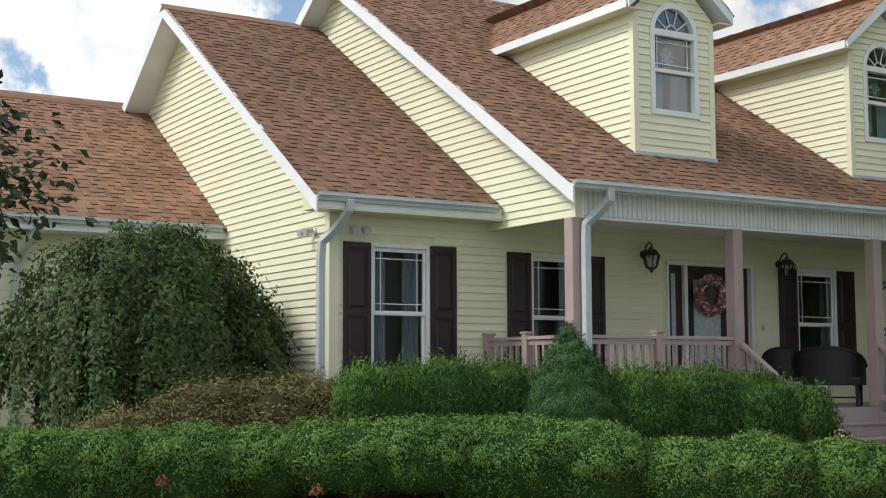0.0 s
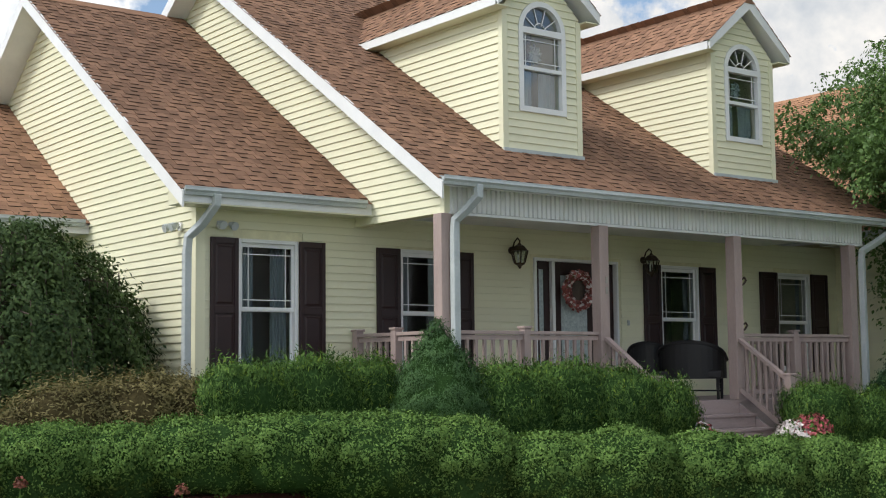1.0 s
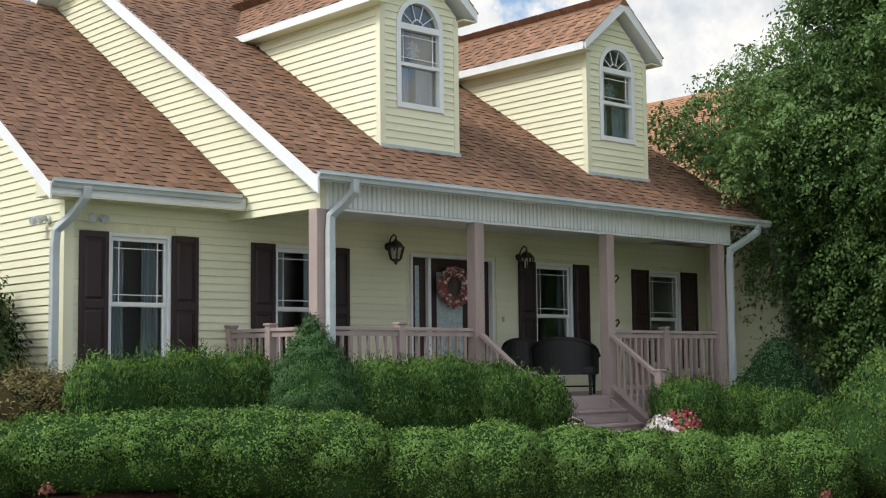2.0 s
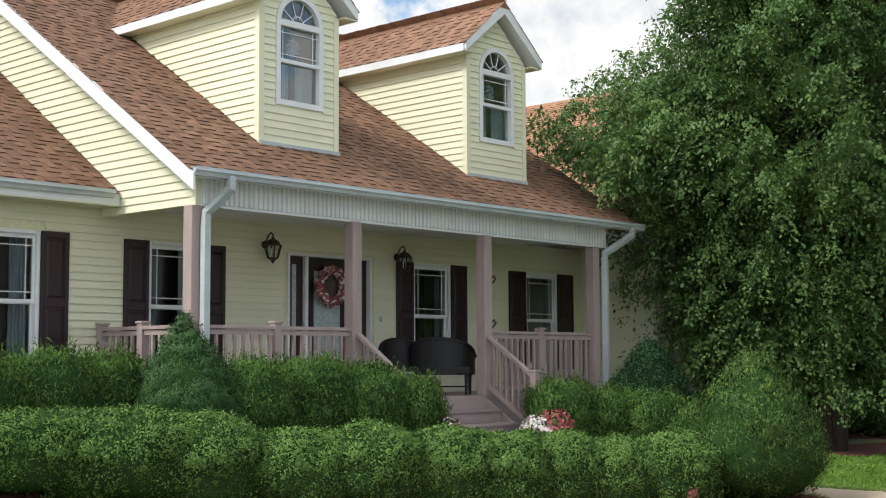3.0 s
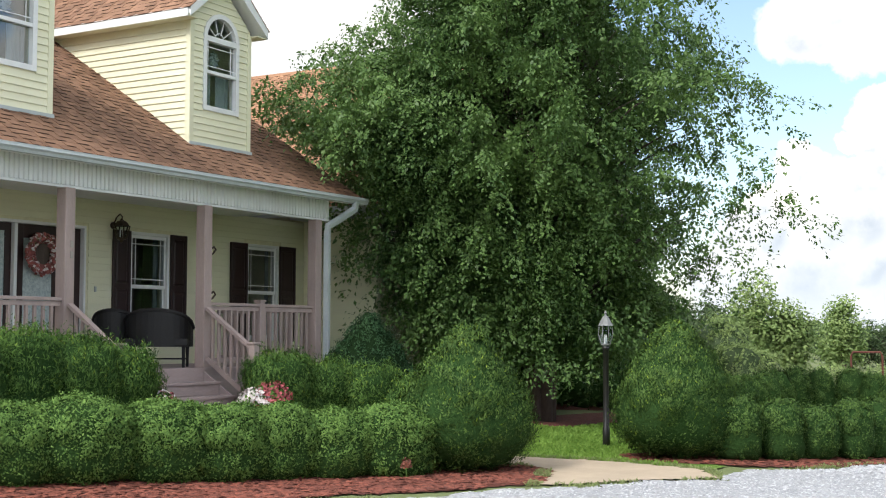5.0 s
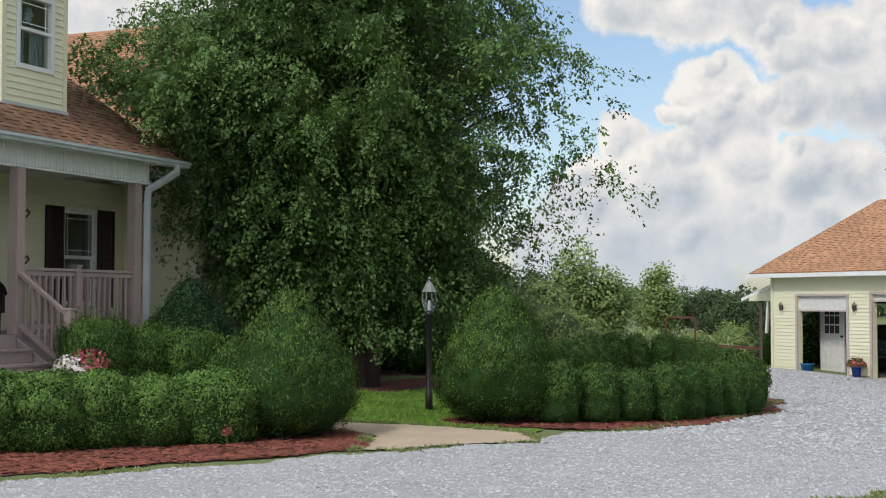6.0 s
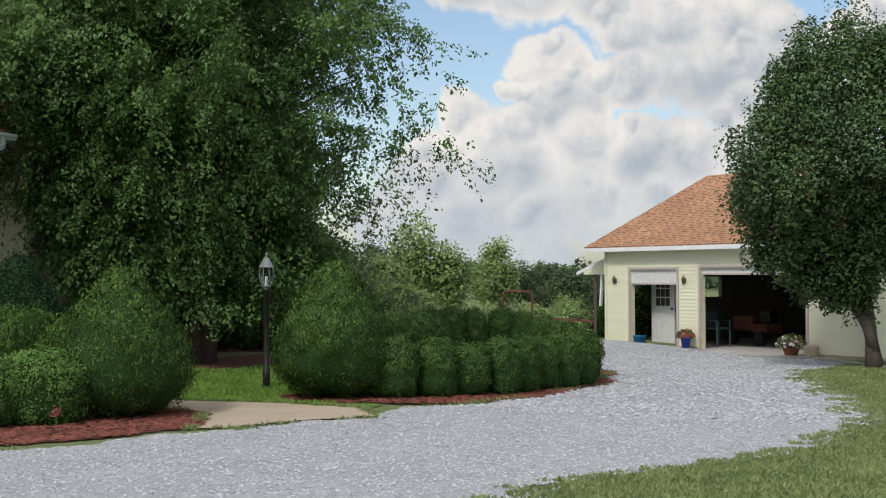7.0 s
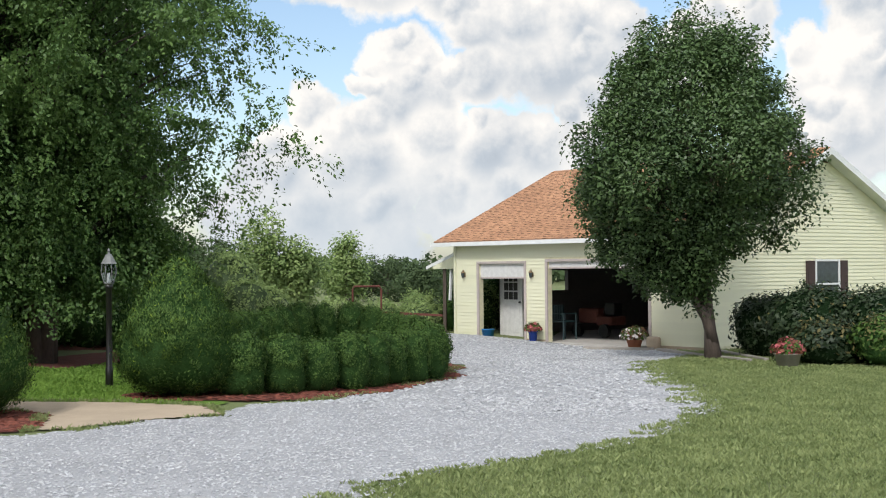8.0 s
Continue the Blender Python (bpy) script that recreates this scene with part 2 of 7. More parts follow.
M_GRAVEL = material("grey gravel bed", (0.395, 0.402, 0.414), 0.95, (0.305, 0.312, 0.322), 1.1, 38, 1.0, bump_scale=0.03)
M_STONE = material("crushed limestone", (0.455, 0.462, 0.472), 0.9, (0.35, 0.356, 0.366), 20, 80, 0.2, island=0.26)
M_MULCH = material("red bark mulch", (0.17, 0.052, 0.034), 0.95, (0.085, 0.026, 0.018), 5, 45, 1.0, bump_scale=0.03)
M_CHIP = material("red bark chips", (0.22, 0.068, 0.043), 0.9, (0.11, 0.034, 0.023), 20, 80, 0.2, island=0.4)
M_EARTH = material("turf ground", (0.165, 0.195, 0.075), 0.95, (0.112, 0.140, 0.052), 0.8, 22, 0.8, bump_scale=0.03)
M_BARK = material("grey brown bark", (0.13, 0.10, 0.08), 0.9, (0.06, 0.045, 0.038), 9, 40, 0.7, stretch=(1, 1, 0.2), bump_scale=0.02)
M_PINKBARK = material("peeling birch bark", (0.085, 0.062, 0.052), 0.85, (0.04, 0.03, 0.027), 7, 30, 0.7, stretch=(1, 1, 0.5), bump_scale=0.02)
M_BOX = leaf_material("boxwood leaves", (0.060, 0.125, 0.032), (0.165, 0.275, 0.066), 0.6, 0.14, 5.0, 0.08, 0.95, 0.7)
# core colour set below the leaves', painting in the shade of the gaps
M_BOXCORE = material("shade-darkened inner box foliage", (0.036, 0.078, 0.022), 0.95, (0.022, 0.050, 0.014), 30, 110, 1.0, bump_scale=0.03, spec=0.03)
M_YEW = leaf_material("yew needles", (0.034, 0.080, 0.022), (0.124, 0.220, 0.050), 0.6, 0.16, 3.0, 0.08, 0.95, 0.9)
M_DWARF = leaf_material("dwarf conifer leaves", (0.020, 0.058, 0.017), (0.080, 0.160, 0.038), 0.55, 0.12, 1.5)
M_SPRUCE = leaf_material("blue-green spruce needles", (0.036, 0.082, 0.034), (0.100, 0.185, 0.066), 0.6, 0.12, 6.0, 0.10, 0.4, 0.9)
M_BUD = leaf_material("arborvitae sprays", (0.024, 0.060, 0.016), (0.102, 0.172, 0.040), 0.6, 0.12, 4.0, 0.10, 1.0, 0.9)
M_TIP = leaf_material("new growth tips", (0.10, 0.19, 0.02), (0.22, 0.30, 0.04), 0.5, 0.3, 2.0)
M_BROWN = leaf_material("bronzed shrub leaves", (0.075, 0.070, 0.025), (0.250, 0.215, 0.088), 0.6, 0.2, 2.2)
M_WEEP = leaf_material("weeping tree leaves", (0.022, 0.050, 0.018), (0.105, 0.160, 0.048), 0.5, 0.25, 1.3)
M_BIRCH = leaf_material("birch leaves", (0.040, 0.090, 0.030), (0.170, 0.275, 0.078), 0.42, 0.34, 0.7, 0.20, 0.5)
M_PEAR = leaf_material("pear leaves", (0.044, 0.086, 0.032), (0.130, 0.205, 0.070), 0.42, 0.24, 0.8, 0.28, 0.5)
M_DEEPGREEN = leaf_material("deep green evergreen sprays", (0.014, 0.042, 0.019), (0.046, 0.096, 0.038), 0.6, 0.10, 5.0, 0.10, 0.4, 0.8)
# leaf green lifted pale, with distant haze and sun put into the colour
M_FAR = leaf_material("far leaves paled by haze and sun", (0.150, 0.235, 0.085), (0.400, 0.500, 0.190), 0.6, 0.4, 0.6)
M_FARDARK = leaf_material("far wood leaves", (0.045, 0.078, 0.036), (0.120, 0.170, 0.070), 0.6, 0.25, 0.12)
M_GRASS = leaf_material("grass blades", (0.140, 0.190, 0.068), (0.375, 0.425, 0.185), 0.6, 0.40, 1.6, 0.18, 0.6)
# greener than the other grass, and brightened: sunlight here is put into the colour
M_LUSHLIT = leaf_material("lush lawn blades in sunlit tone", (0.115, 0.215, 0.035), (0.285, 0.440, 0.090), 0.6, 0.4, 0.8)
M_SODLIT = material("lush lawn floor in sunlit tone", (0.13, 0.21, 0.045), 0.95, (0.09, 0.155, 0.032), 1.2, 25, 0.6, bump_scale=0.02, spec=0.05)
M_LAMPHOOD = material("dull lantern metal", (0.20, 0.21, 0.205), 0.5, (0.13, 0.135, 0.13), spec=0.4)
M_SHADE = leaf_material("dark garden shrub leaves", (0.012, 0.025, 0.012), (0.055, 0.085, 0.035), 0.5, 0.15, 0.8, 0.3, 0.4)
# two more shrub cores with the inner shade put into their colour
M_BRONZECORE = material("shade-darkened inner bronze twigs", (0.075, 0.062, 0.028), 0.95, (0.035, 0.030, 0.014), 14, 60, 0.6, bump_scale=0.03, spec=0.03)
M_SHADECORE = material("shade-darkened inner shrub growth", (0.012, 0.026, 0.010), 0.95, (0.006, 0.014, 0.005), 20, 80, 0.8, bump_scale=0.03, spec=0.03)
M_PETALW, M_PETALR = material("white petals", (0.75, 0.68, 0.66), 0.6, island=0.15), material("red pink petals", (0.40, 0.10, 0.11), 0.6, (0.30, 0.06, 0.07), island=0.4)
M_PETALP = material("dusty pink silk", (0.36, 0.125, 0.11), 0.7, (0.24, 0.07, 0.065), 20, 60, 0.3, island=0.4)
M_PETALO = material("rust orange petals", (0.17, 0.055, 0.032), 0.7, island=0.4)
M_BLUE = material("blue glazed pot", (0.02, 0.07, 0.42), 0.25, spec=0.6)
M_BUCKET = material("blue plastic", (0.02, 0.20, 0.48), 0.4)
M_TERRA = material("terracotta", (0.40, 0.15, 0.08), 0.8)
M_RUST = material("rusty steel", (0.15, 0.05, 0.035), 0.8)
M_WOODGREY = material("weathered timber", (0.36, 0.33, 0.29), 0.8, stretch=(0.2, 1, 1), bump=0.4)
M_WHITEDOOR = material("white panel door", (0.70, 0.69, 0.67), 0.45)
M_PAD = material("pale concrete pad", (0.50, 0.47, 0.43), 0.85, (0.40, 0.38, 0.35), 1.5, 50, 0.2)


# ---- mesh helpers ----
class Geo:
    """Collects vertices and faces of one part."""

    def __init__(self):
        self.v, self.f, self.m = [], [], []

    def face(self, points, mat=0):
        n = len(self.v)
        self.v += [tuple(p) for p in points]
        self.f.append(tuple(range(n, n + len(points))))
        self.m.append(mat)

    def hexa(self, p, mat=0):
        """Eight corners: four of one side in order, then the four opposite them."""
        n = len(self.v)
        self.v += [tuple(q) for q in p]
        for a, b, c, d in ((3, 2, 1, 0), (4, 5, 6, 7), (0, 1, 5, 4), (1, 2, 6, 5), (2, 3, 7, 6), (3, 0, 4, 7)):
            self.f.append((n + a, n + b, n + c, n + d))
            self.m.append(mat)
        return self

    def box(self, x0, y0, z0, x1, y1, z1, mat=0):
        return self.hexa([(x0, y0, z0), (x1, y0, z0), (x1, y1, z0), (x0, y1, z0), (x0, y0, z1), (x1, y0, z1), (x1, y1, z1), (x0, y1, z1)], mat)

    def bar(self, a, b, w, h, mat=0):
        """A beam from a to b, w wide sideways and h deep."""
        a, b = Vector(a), Vector(b)
        d = (b - a).normalized()
        side = d.cross(Vector((0, 0, 1)))
        side = side.normalized() if side.length > 1e-4 else Vector((1, 0, 0))
        up = side.cross(d).normalized()
        s, u = side * w / 2, up * h / 2
        return self.hexa([a - s - u, a + s - u, a + s + u, a - s + u, b - s - u, b + s - u, b + s + u, b - s + u], mat)

    def prism(self, poly, shift, mat=0):
        """A flat polygon pushed along shift."""
        n, k, s = len(self.v), len(poly), Vector(shift)
        self.v += [tuple(p) for p in poly] + [tuple(Vector(p) + s) for p in poly]
        self.f += [tuple(range(n + k - 1, n - 1, -1)), tuple(range(n + k, n + 2 * k))]
        self.f += [(n + i, n + (i + 1) % k, n + k + (i + 1) % k, n + k + i) for i in range(k)]
        self.m += [mat] * (k + 2)
        return self

    def tube(self, path, radius, sides=8, mat=0, caps=True):
        """A round bar along a path; radius: one number or one for each point."""
        path = [Vector(p) for p in path]
        rs = radius if isinstance(radius, (list, tuple)) else [radius] * len(path)
        n0, up = len(self.v), None
        for i, p in enumerate(path):
            d = (path[min(i + 1, len(path) - 1)] - path[max(i - 1, 0)]).normalized()
            if up is None:
                up = d.orthogonal().normalized()
            up = (up - d * up.dot(d)).normalized()
            side = d.cross(up)
            for k in range(sides):
                a = 2 * math.pi * k / sides
                self.v.append(tuple(p + (up * math.cos(a) + side * math.sin(a)) * rs[i]))
        for i in range(len(path) - 1):
            for k in range(sides):
                a, b = n0 + i * sides + k, n0 + i * sides + (k + 1) % sides
                self.f.append((a, b, b + sides, a + sides))
                self.m.append(mat)
        if caps:
            last = n0 + (len(path) - 1) * sides
            self.f += [tuple(range(n0 + sides - 1, n0 - 1, -1)), tuple(range(last, last + sides))]
            self.m += [mat, mat]
        return self

    def lathe(self, x, y, profile, sides=16, mat=0):
        """Turned about an upright axis: profile rows of radius, height."""
        return self.tube([(x, y, z) for r, z in profile], [r for r, z in profile], sides, mat)

    def make(self, name, mats, parent=None, label="", bevel=0.0, smooth=False):
        return arrays(name, self.v, self.f, mats, parent, label, self.m, bevel, smooth)


def arrays(name, verts, faces, mats, parent=None, label="", index=None, bevel=0.0, smooth=False):
    me = bpy.data.meshes.new(name)
    me.from_pydata(verts, [], faces)
    for m in mats if isinstance(mats, (list, tuple)) else [mats]:
        me.materials.append(m)
    if index is not None:
        me.polygons.foreach_set("material_index", index)
    if smooth:
        me.polygons.foreach_set("use_smooth", [True] * len(me.polygons))
    me.update()
    ob = new(name, me)
    if parent:
        ob.parent = parent
        ob.matrix_parent_inverse = Matrix.Translation(-parent.location)
    if label:
        ob["label"] = label
    if bevel:
        mod = ob.modifiers.new("edge", "BEVEL")
        mod.width, mod.segments, mod.limit_method = bevel, 2, "ANGLE"
    return ob


def soup(name, verts, faces, index, mats, parent=None, label="", lean=None):
    """The same from numpy arrays, with quads only."""
    me = bpy.data.meshes.new(name)
    me.vertices.add(len(verts))
    me.vertices.foreach_set("co", np.asarray(verts, np.float32).ravel())
    me.loops.add(faces.size)
    me.loops.foreach_set("vertex_index", np.asarray(faces, np.int32).ravel())
    me.polygons.add(len(faces))
    me.polygons.foreach_set("loop_start", np.arange(0, faces.size, 4, dtype=np.int32))
    me.polygons.foreach_set("material_index", np.asarray(index, np.int32))
    for m in mats:
        me.materials.append(m)
    me.update(calc_edges=True)
    if lean is not None:
        me.polygons.foreach_set("use_smooth", np.ones(len(faces), bool))
        me.normals_split_custom_set_from_vertices(lean)
    ob = new(name, me)
    if parent:
        ob.parent = parent
        ob.matrix_parent_inverse = Matrix.Translation(-parent.location)
    if label:
        ob["label"] = label
    return ob


def thing(name, label, category, at=(0, 0, 0), group="", kind=""):
    ob = new(name)
    ob.empty_display_size = 0.1
    ob.location = at
    return tagged(ob, label, category, group, kind)


def smoothstep(a, b, x):
    t = np.clip((x - a) / (b - a), 0, 1)
    return t * t * (3 - 2 * t)


def ground_z(x, y):
    """The lie of the land: level by the drive, rising to the house, falling to the garage."""
    near = smoothstep(3, 7, x) * (1 - smoothstep(21, 30, x))
    rise = 0.16 * smoothstep(8.5, 12, y) + 0.26 * smoothstep(11.5, 12.4, y)
    fall = -0.14 * smoothstep(9, 16, x) * (1 - smoothstep(2.0, 6.0, y)) - 0.16 * smoothstep(18, 34, x) - 0.15 * smoothstep(25, 36, x)
    return rise * (0.35 + 0.65 * near) + fall


# ---- land ----
def sheet(name, inside, x0, x1, y0, y1, step, mat, lift, label, category, kind="structure", wobble=0.0):
    """A sheet over the land, of the cells whose middle lies inside, its rim drawn in and out a little."""
    xs, ys = np.arange(x0, x1 + step / 2, step), np.arange(y0, y1 + step / 2, step)
    gx, gy = np.meshgrid(xs, ys)
    rng = np.random.default_rng(5)
    gx, gy = gx + rng.uniform(-1, 1, gx.shape) * wobble * step, gy + rng.uniform(-1, 1, gx.shape) * wobble * step
    gz = ground_z(gx, gy) + lift
    w = len(xs)
    keep = inside((gx[:-1, :-1] + gx[1:, 1:]) / 2, (gy[:-1, :-1] + gy[1:, 1:]) / 2)
    r, c = np.nonzero(keep)
    a = r * w + c
    faces = np.stack([a, a + 1, a + w + 1, a + w], 1)
    used, inv = np.unique(faces, return_inverse=True)
    verts = np.stack([gx.ravel(), gy.ravel(), gz.ravel()], 1)[used]
    ob = soup(name, verts, inv.reshape(faces.shape), np.zeros(len(faces)), [mat])
    ob.data.polygons.foreach_set("use_smooth", [True] * len(faces))
    return tagged(ob, label, category, kind=kind)


def in_poly(x, y, poly):
    hit = np.zeros(np.shape(x), bool)
    for (xa, ya), (xb, yb) in zip(poly, poly[1:] + poly[:1]):
        if ya != yb:
            hit ^= ((ya > y) != (yb > y)) & (x < (xb - xa) * (y - ya) / (yb - ya) + xa)
    return hit


def ragged(x, y, size=0.35, scale=1.3):
    """A soft wandering of an edge, in metres."""
    return size * (np.sin(x * 2.1 * scale + 1.3) * np.sin(y * 1.7 * scale) + 0.5 * np.sin(x * 5.3 * scale) * np.cos(y * 6.1 * scale + 0.7))


DRIVE = [(-12, 1.5), (-4, 5.5), (3, 8.0), (8.0, 8.9), (10.3, 8.6), (11.4, 7.7), (13.6, 6.45), (15.3, 5.25), (16.4, 5.25), (17.2, 4.72), (18.7, 4.1), (20.4, 3.65), (22.8, 3.48), (25.2, 3.85), (26.6, 5.1), (27.6, 6.8),
         (30, 8.5), (39.0, 8.4), (40.6, 6.8), (40.2, 6.3), (34.9, 0.1), (32.2, -0.4), (30.4, -0.6), (27.6, 0.5), (25.3, 0.40), (23.0, 0.1), (20.6, -0.2), (17.4, -0.42), (14.8, 0.36), (13.2, 1.03), (11.2, 2.25), (9.0, 2.4), (3, -4), (-8, -5)]


def on_drive(x, y):
    return in_poly(x + ragged(x, y, 0.12), y + ragged(y, x, 0.12), DRIVE)


def build_land():
    far = np.concatenate([np.linspace(-900, -60, 8), np.linspace(-45, 75, 121), np.linspace(90, 1500, 10)])
    gx, gy = np.meshgrid(far, far)
    gz = ground_z(gx, gy)
    w = len(far)
    a = (np.arange(w - 1)[:, None] * w + np.arange(w - 1)).ravel()
    faces = np.stack([a, a + 1, a + w + 1, a + w], 1)
    ob = soup("ground", np.stack([gx.ravel(), gy.ravel(), gz.ravel()], 1), faces, np.zeros(len(faces)), [M_EARTH])
    tagged(ob, "mown green lawn reaching away to the fields", "ground", kind="structure")
    sheet("driveway", on_drive, -12, 42, -6, 13, 0.15, M_GRAVEL, 0.012, "pale grey crushed limestone driveway with ragged grassy edges", "driveway", wobble=0.3)


build_land()


# ---- house ----
LAP = 0.1016


def board_row(parent, origin, u, n, rows, pitch=LAP, mat=None):
    """Lapped siding on an upright wall. rows: for each course its height and the stretches (a0, a1, b1, b0) along u at its foot and head."""
    o, u, n = Vector(origin), Vector(u), Vector(n)
    up = Vector((0, 0, 1))
    for z, spans in rows:
        for a0, a1, b1, b0 in spans:
            if a1 - a0 < 0.03 and b1 - b0 < 0.03:
                continue
            g = Geo()
            low, high = up * (z - o.z), up * (z + pitch - o.z)
            g.hexa([o + u * a0 + low, o + u * a1 + low, o + u * b1 + high, o + u * b0 + high,
                    o + u * a0 + low + n * 0.021, o + u * a1 + low + n * 0.021, o + u * b1 + high + n * 0.003, o + u * b0 + high + n * 0.003])
            g.make("siding_board", [mat or M_SIDING], parent)


def courses(z0, z1, pitch, left, right, holes=()):
    """Rows for board_row: left(z), right(z) bound the wall; holes: u0, u1, z0, z1."""
    rows, z = [], z0
    while z < z1 - 0.02:
        h = min(pitch, z1 - z)
        spans = [(left(z), right(z), right(z + h), left(z + h))]
        for u0, u1, h0, h1 in holes:
            if h0 - 0.01 < z + h / 2 < h1 + 0.01:
                cut = []
                for a0, a1, b1, b0 in spans:
                    if a0 < u0 and a1 > u0:
                        cut.append((a0, min(a1, u0), min(b1, u0), b0))
                    if a1 > u1 and a0 < u1:
                        cut.append((max(a0, u1), a1, b1, max(b0, u1)))
                    if a1 <= u0 or a0 >= u1:
                        cut.append((a0, a1, b1, b0))
                spans = cut
        rows.append((z, [s for s in spans if s[1] > s[0]]))
        z += pitch
    return rows


def pierced(g, x0, x1, z0, z1, y0, y1, holes):
    """A wall along x with openings, as blocks round them."""
    xs = sorted({x0, x1, *[h[0] for h in holes], *[h[1] for h in holes]})
    for xa, xb in zip(xs, xs[1:]):
        here = sorted([h for h in holes if h[0] < (xa + xb) / 2 < h[1]], key=lambda h: h[2])
        z = z0
        for h in here:
            if h[2] > z:
                g.box(xa, y0, z, xb, y1, h[2])
            z = h[3]
        if z < z1:
            g.box(xa, y0, z, xb, y1, z1)


TAB_WIDTHS = (0.10, 0.13, 0.16, 0.20)
ROW = 0.138


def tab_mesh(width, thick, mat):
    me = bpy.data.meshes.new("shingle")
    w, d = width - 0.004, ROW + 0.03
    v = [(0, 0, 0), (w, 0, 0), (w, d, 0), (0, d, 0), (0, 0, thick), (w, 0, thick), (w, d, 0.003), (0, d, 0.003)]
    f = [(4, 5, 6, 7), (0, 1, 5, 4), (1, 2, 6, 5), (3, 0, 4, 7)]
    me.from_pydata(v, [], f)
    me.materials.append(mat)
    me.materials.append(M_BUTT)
    # the butt face carries the painted shadow line
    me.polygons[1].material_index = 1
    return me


TABS = {}


def shingles(parent, origin, u, s, width, rows, bounds, loose=0, mat=None, seed=1, first=0):
    """Shingle tabs on a slope: u along the eave, s up the slope; bounds(row) gives the stretch covered. The loose lowest rows are single pieces."""
    mat = mat or M_SHINGLE
    o, u, s = Vector(origin), Vector(u).normalized(), Vector(s).normalized()
    n = u.cross(s).normalized()
    frame3 = Matrix((u, s, n)).transposed()
    rng = random.Random(seed)
    if mat.name not in TABS:
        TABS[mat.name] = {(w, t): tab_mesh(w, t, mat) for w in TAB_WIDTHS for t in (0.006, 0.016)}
    verts, faces, index, count = [], [], [], 0
    for r in range(first, rows):
        a, b = bounds(r)
        x = a - rng.uniform(0, 0.1)
        thick = 0.006
        while x < b:
            w = rng.choice(TAB_WIDTHS)
            thick = 0.016 if (thick == 0.006) != (rng.random() < 0.06) else 0.006
            x0, x1 = max(x, a), min(x + w, b)
            base = o + s * (r * ROW + rng.uniform(-0.003, 0.003)) + n * 0.004
            if x1 - x0 > 0.02:
                if r < loose and x1 - x0 > w - 0.001 and count < 300:
                    ob = new("shingle", TABS[mat.name][(w, thick)])
                    ob.parent = parent
                    ob.matrix_parent_inverse = Matrix.Translation(-parent.location)
                    ob.matrix_basis = Matrix.Translation(base + u * x) @ frame3.to_4x4()
                    count += 1
                else:
                    k = len(verts)
                    d = ROW + 0.03
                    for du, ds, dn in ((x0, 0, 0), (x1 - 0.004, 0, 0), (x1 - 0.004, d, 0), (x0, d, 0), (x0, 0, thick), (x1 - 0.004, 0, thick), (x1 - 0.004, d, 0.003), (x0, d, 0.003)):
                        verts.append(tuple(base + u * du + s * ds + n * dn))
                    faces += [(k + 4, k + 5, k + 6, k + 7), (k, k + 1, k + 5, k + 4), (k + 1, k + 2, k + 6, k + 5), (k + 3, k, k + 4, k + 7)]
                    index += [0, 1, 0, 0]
            x += w
    if verts:
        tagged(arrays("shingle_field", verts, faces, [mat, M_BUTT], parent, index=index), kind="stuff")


Y_WALL, Y_POST, FLOOR, BASE = 14.95, 12.95, 1.18, 0.30
S_MAIN, S_MID = 0.65, 0.664
Y_WING = 13.3
house = thing("house", "pale yellow vinyl-sided house with brown shingle roofs and maroon shutters", "house", (14, 15, BASE))


def roof_slab(name, poly, shift, label=""):
    return Geo().prism(poly, shift).make(name, [M_TRIM], house, label)


def main_z(y):
    return 3.95 + S_MAIN * (y - 12.63)


def mid_z(y):
    return 3.87 + S_MID * (y - 14.55)


RIDGE_Y, RIDGE_Z = 19.22, main_z(19.22)
MID_RIDGE_Y = 20.05
MID_RIDGE_Z = mid_z(MID_RIDGE_Y)
X_MAIN, X_MID = 10.05, 7.72
WINDOWS = {"a": (8.28, 9.16, 1.55, 3.33), "b": (10.77, 11.65, 1.55, 3.31), "c": (15.89, 16.80, 1.55, 3.29), "d": (18.80, 19.72, 1.55, 3.27)}
DOOR = (13.21, 14.94, FLOOR, 3.30)
HOLES = [*WINDOWS.values(), DOOR]


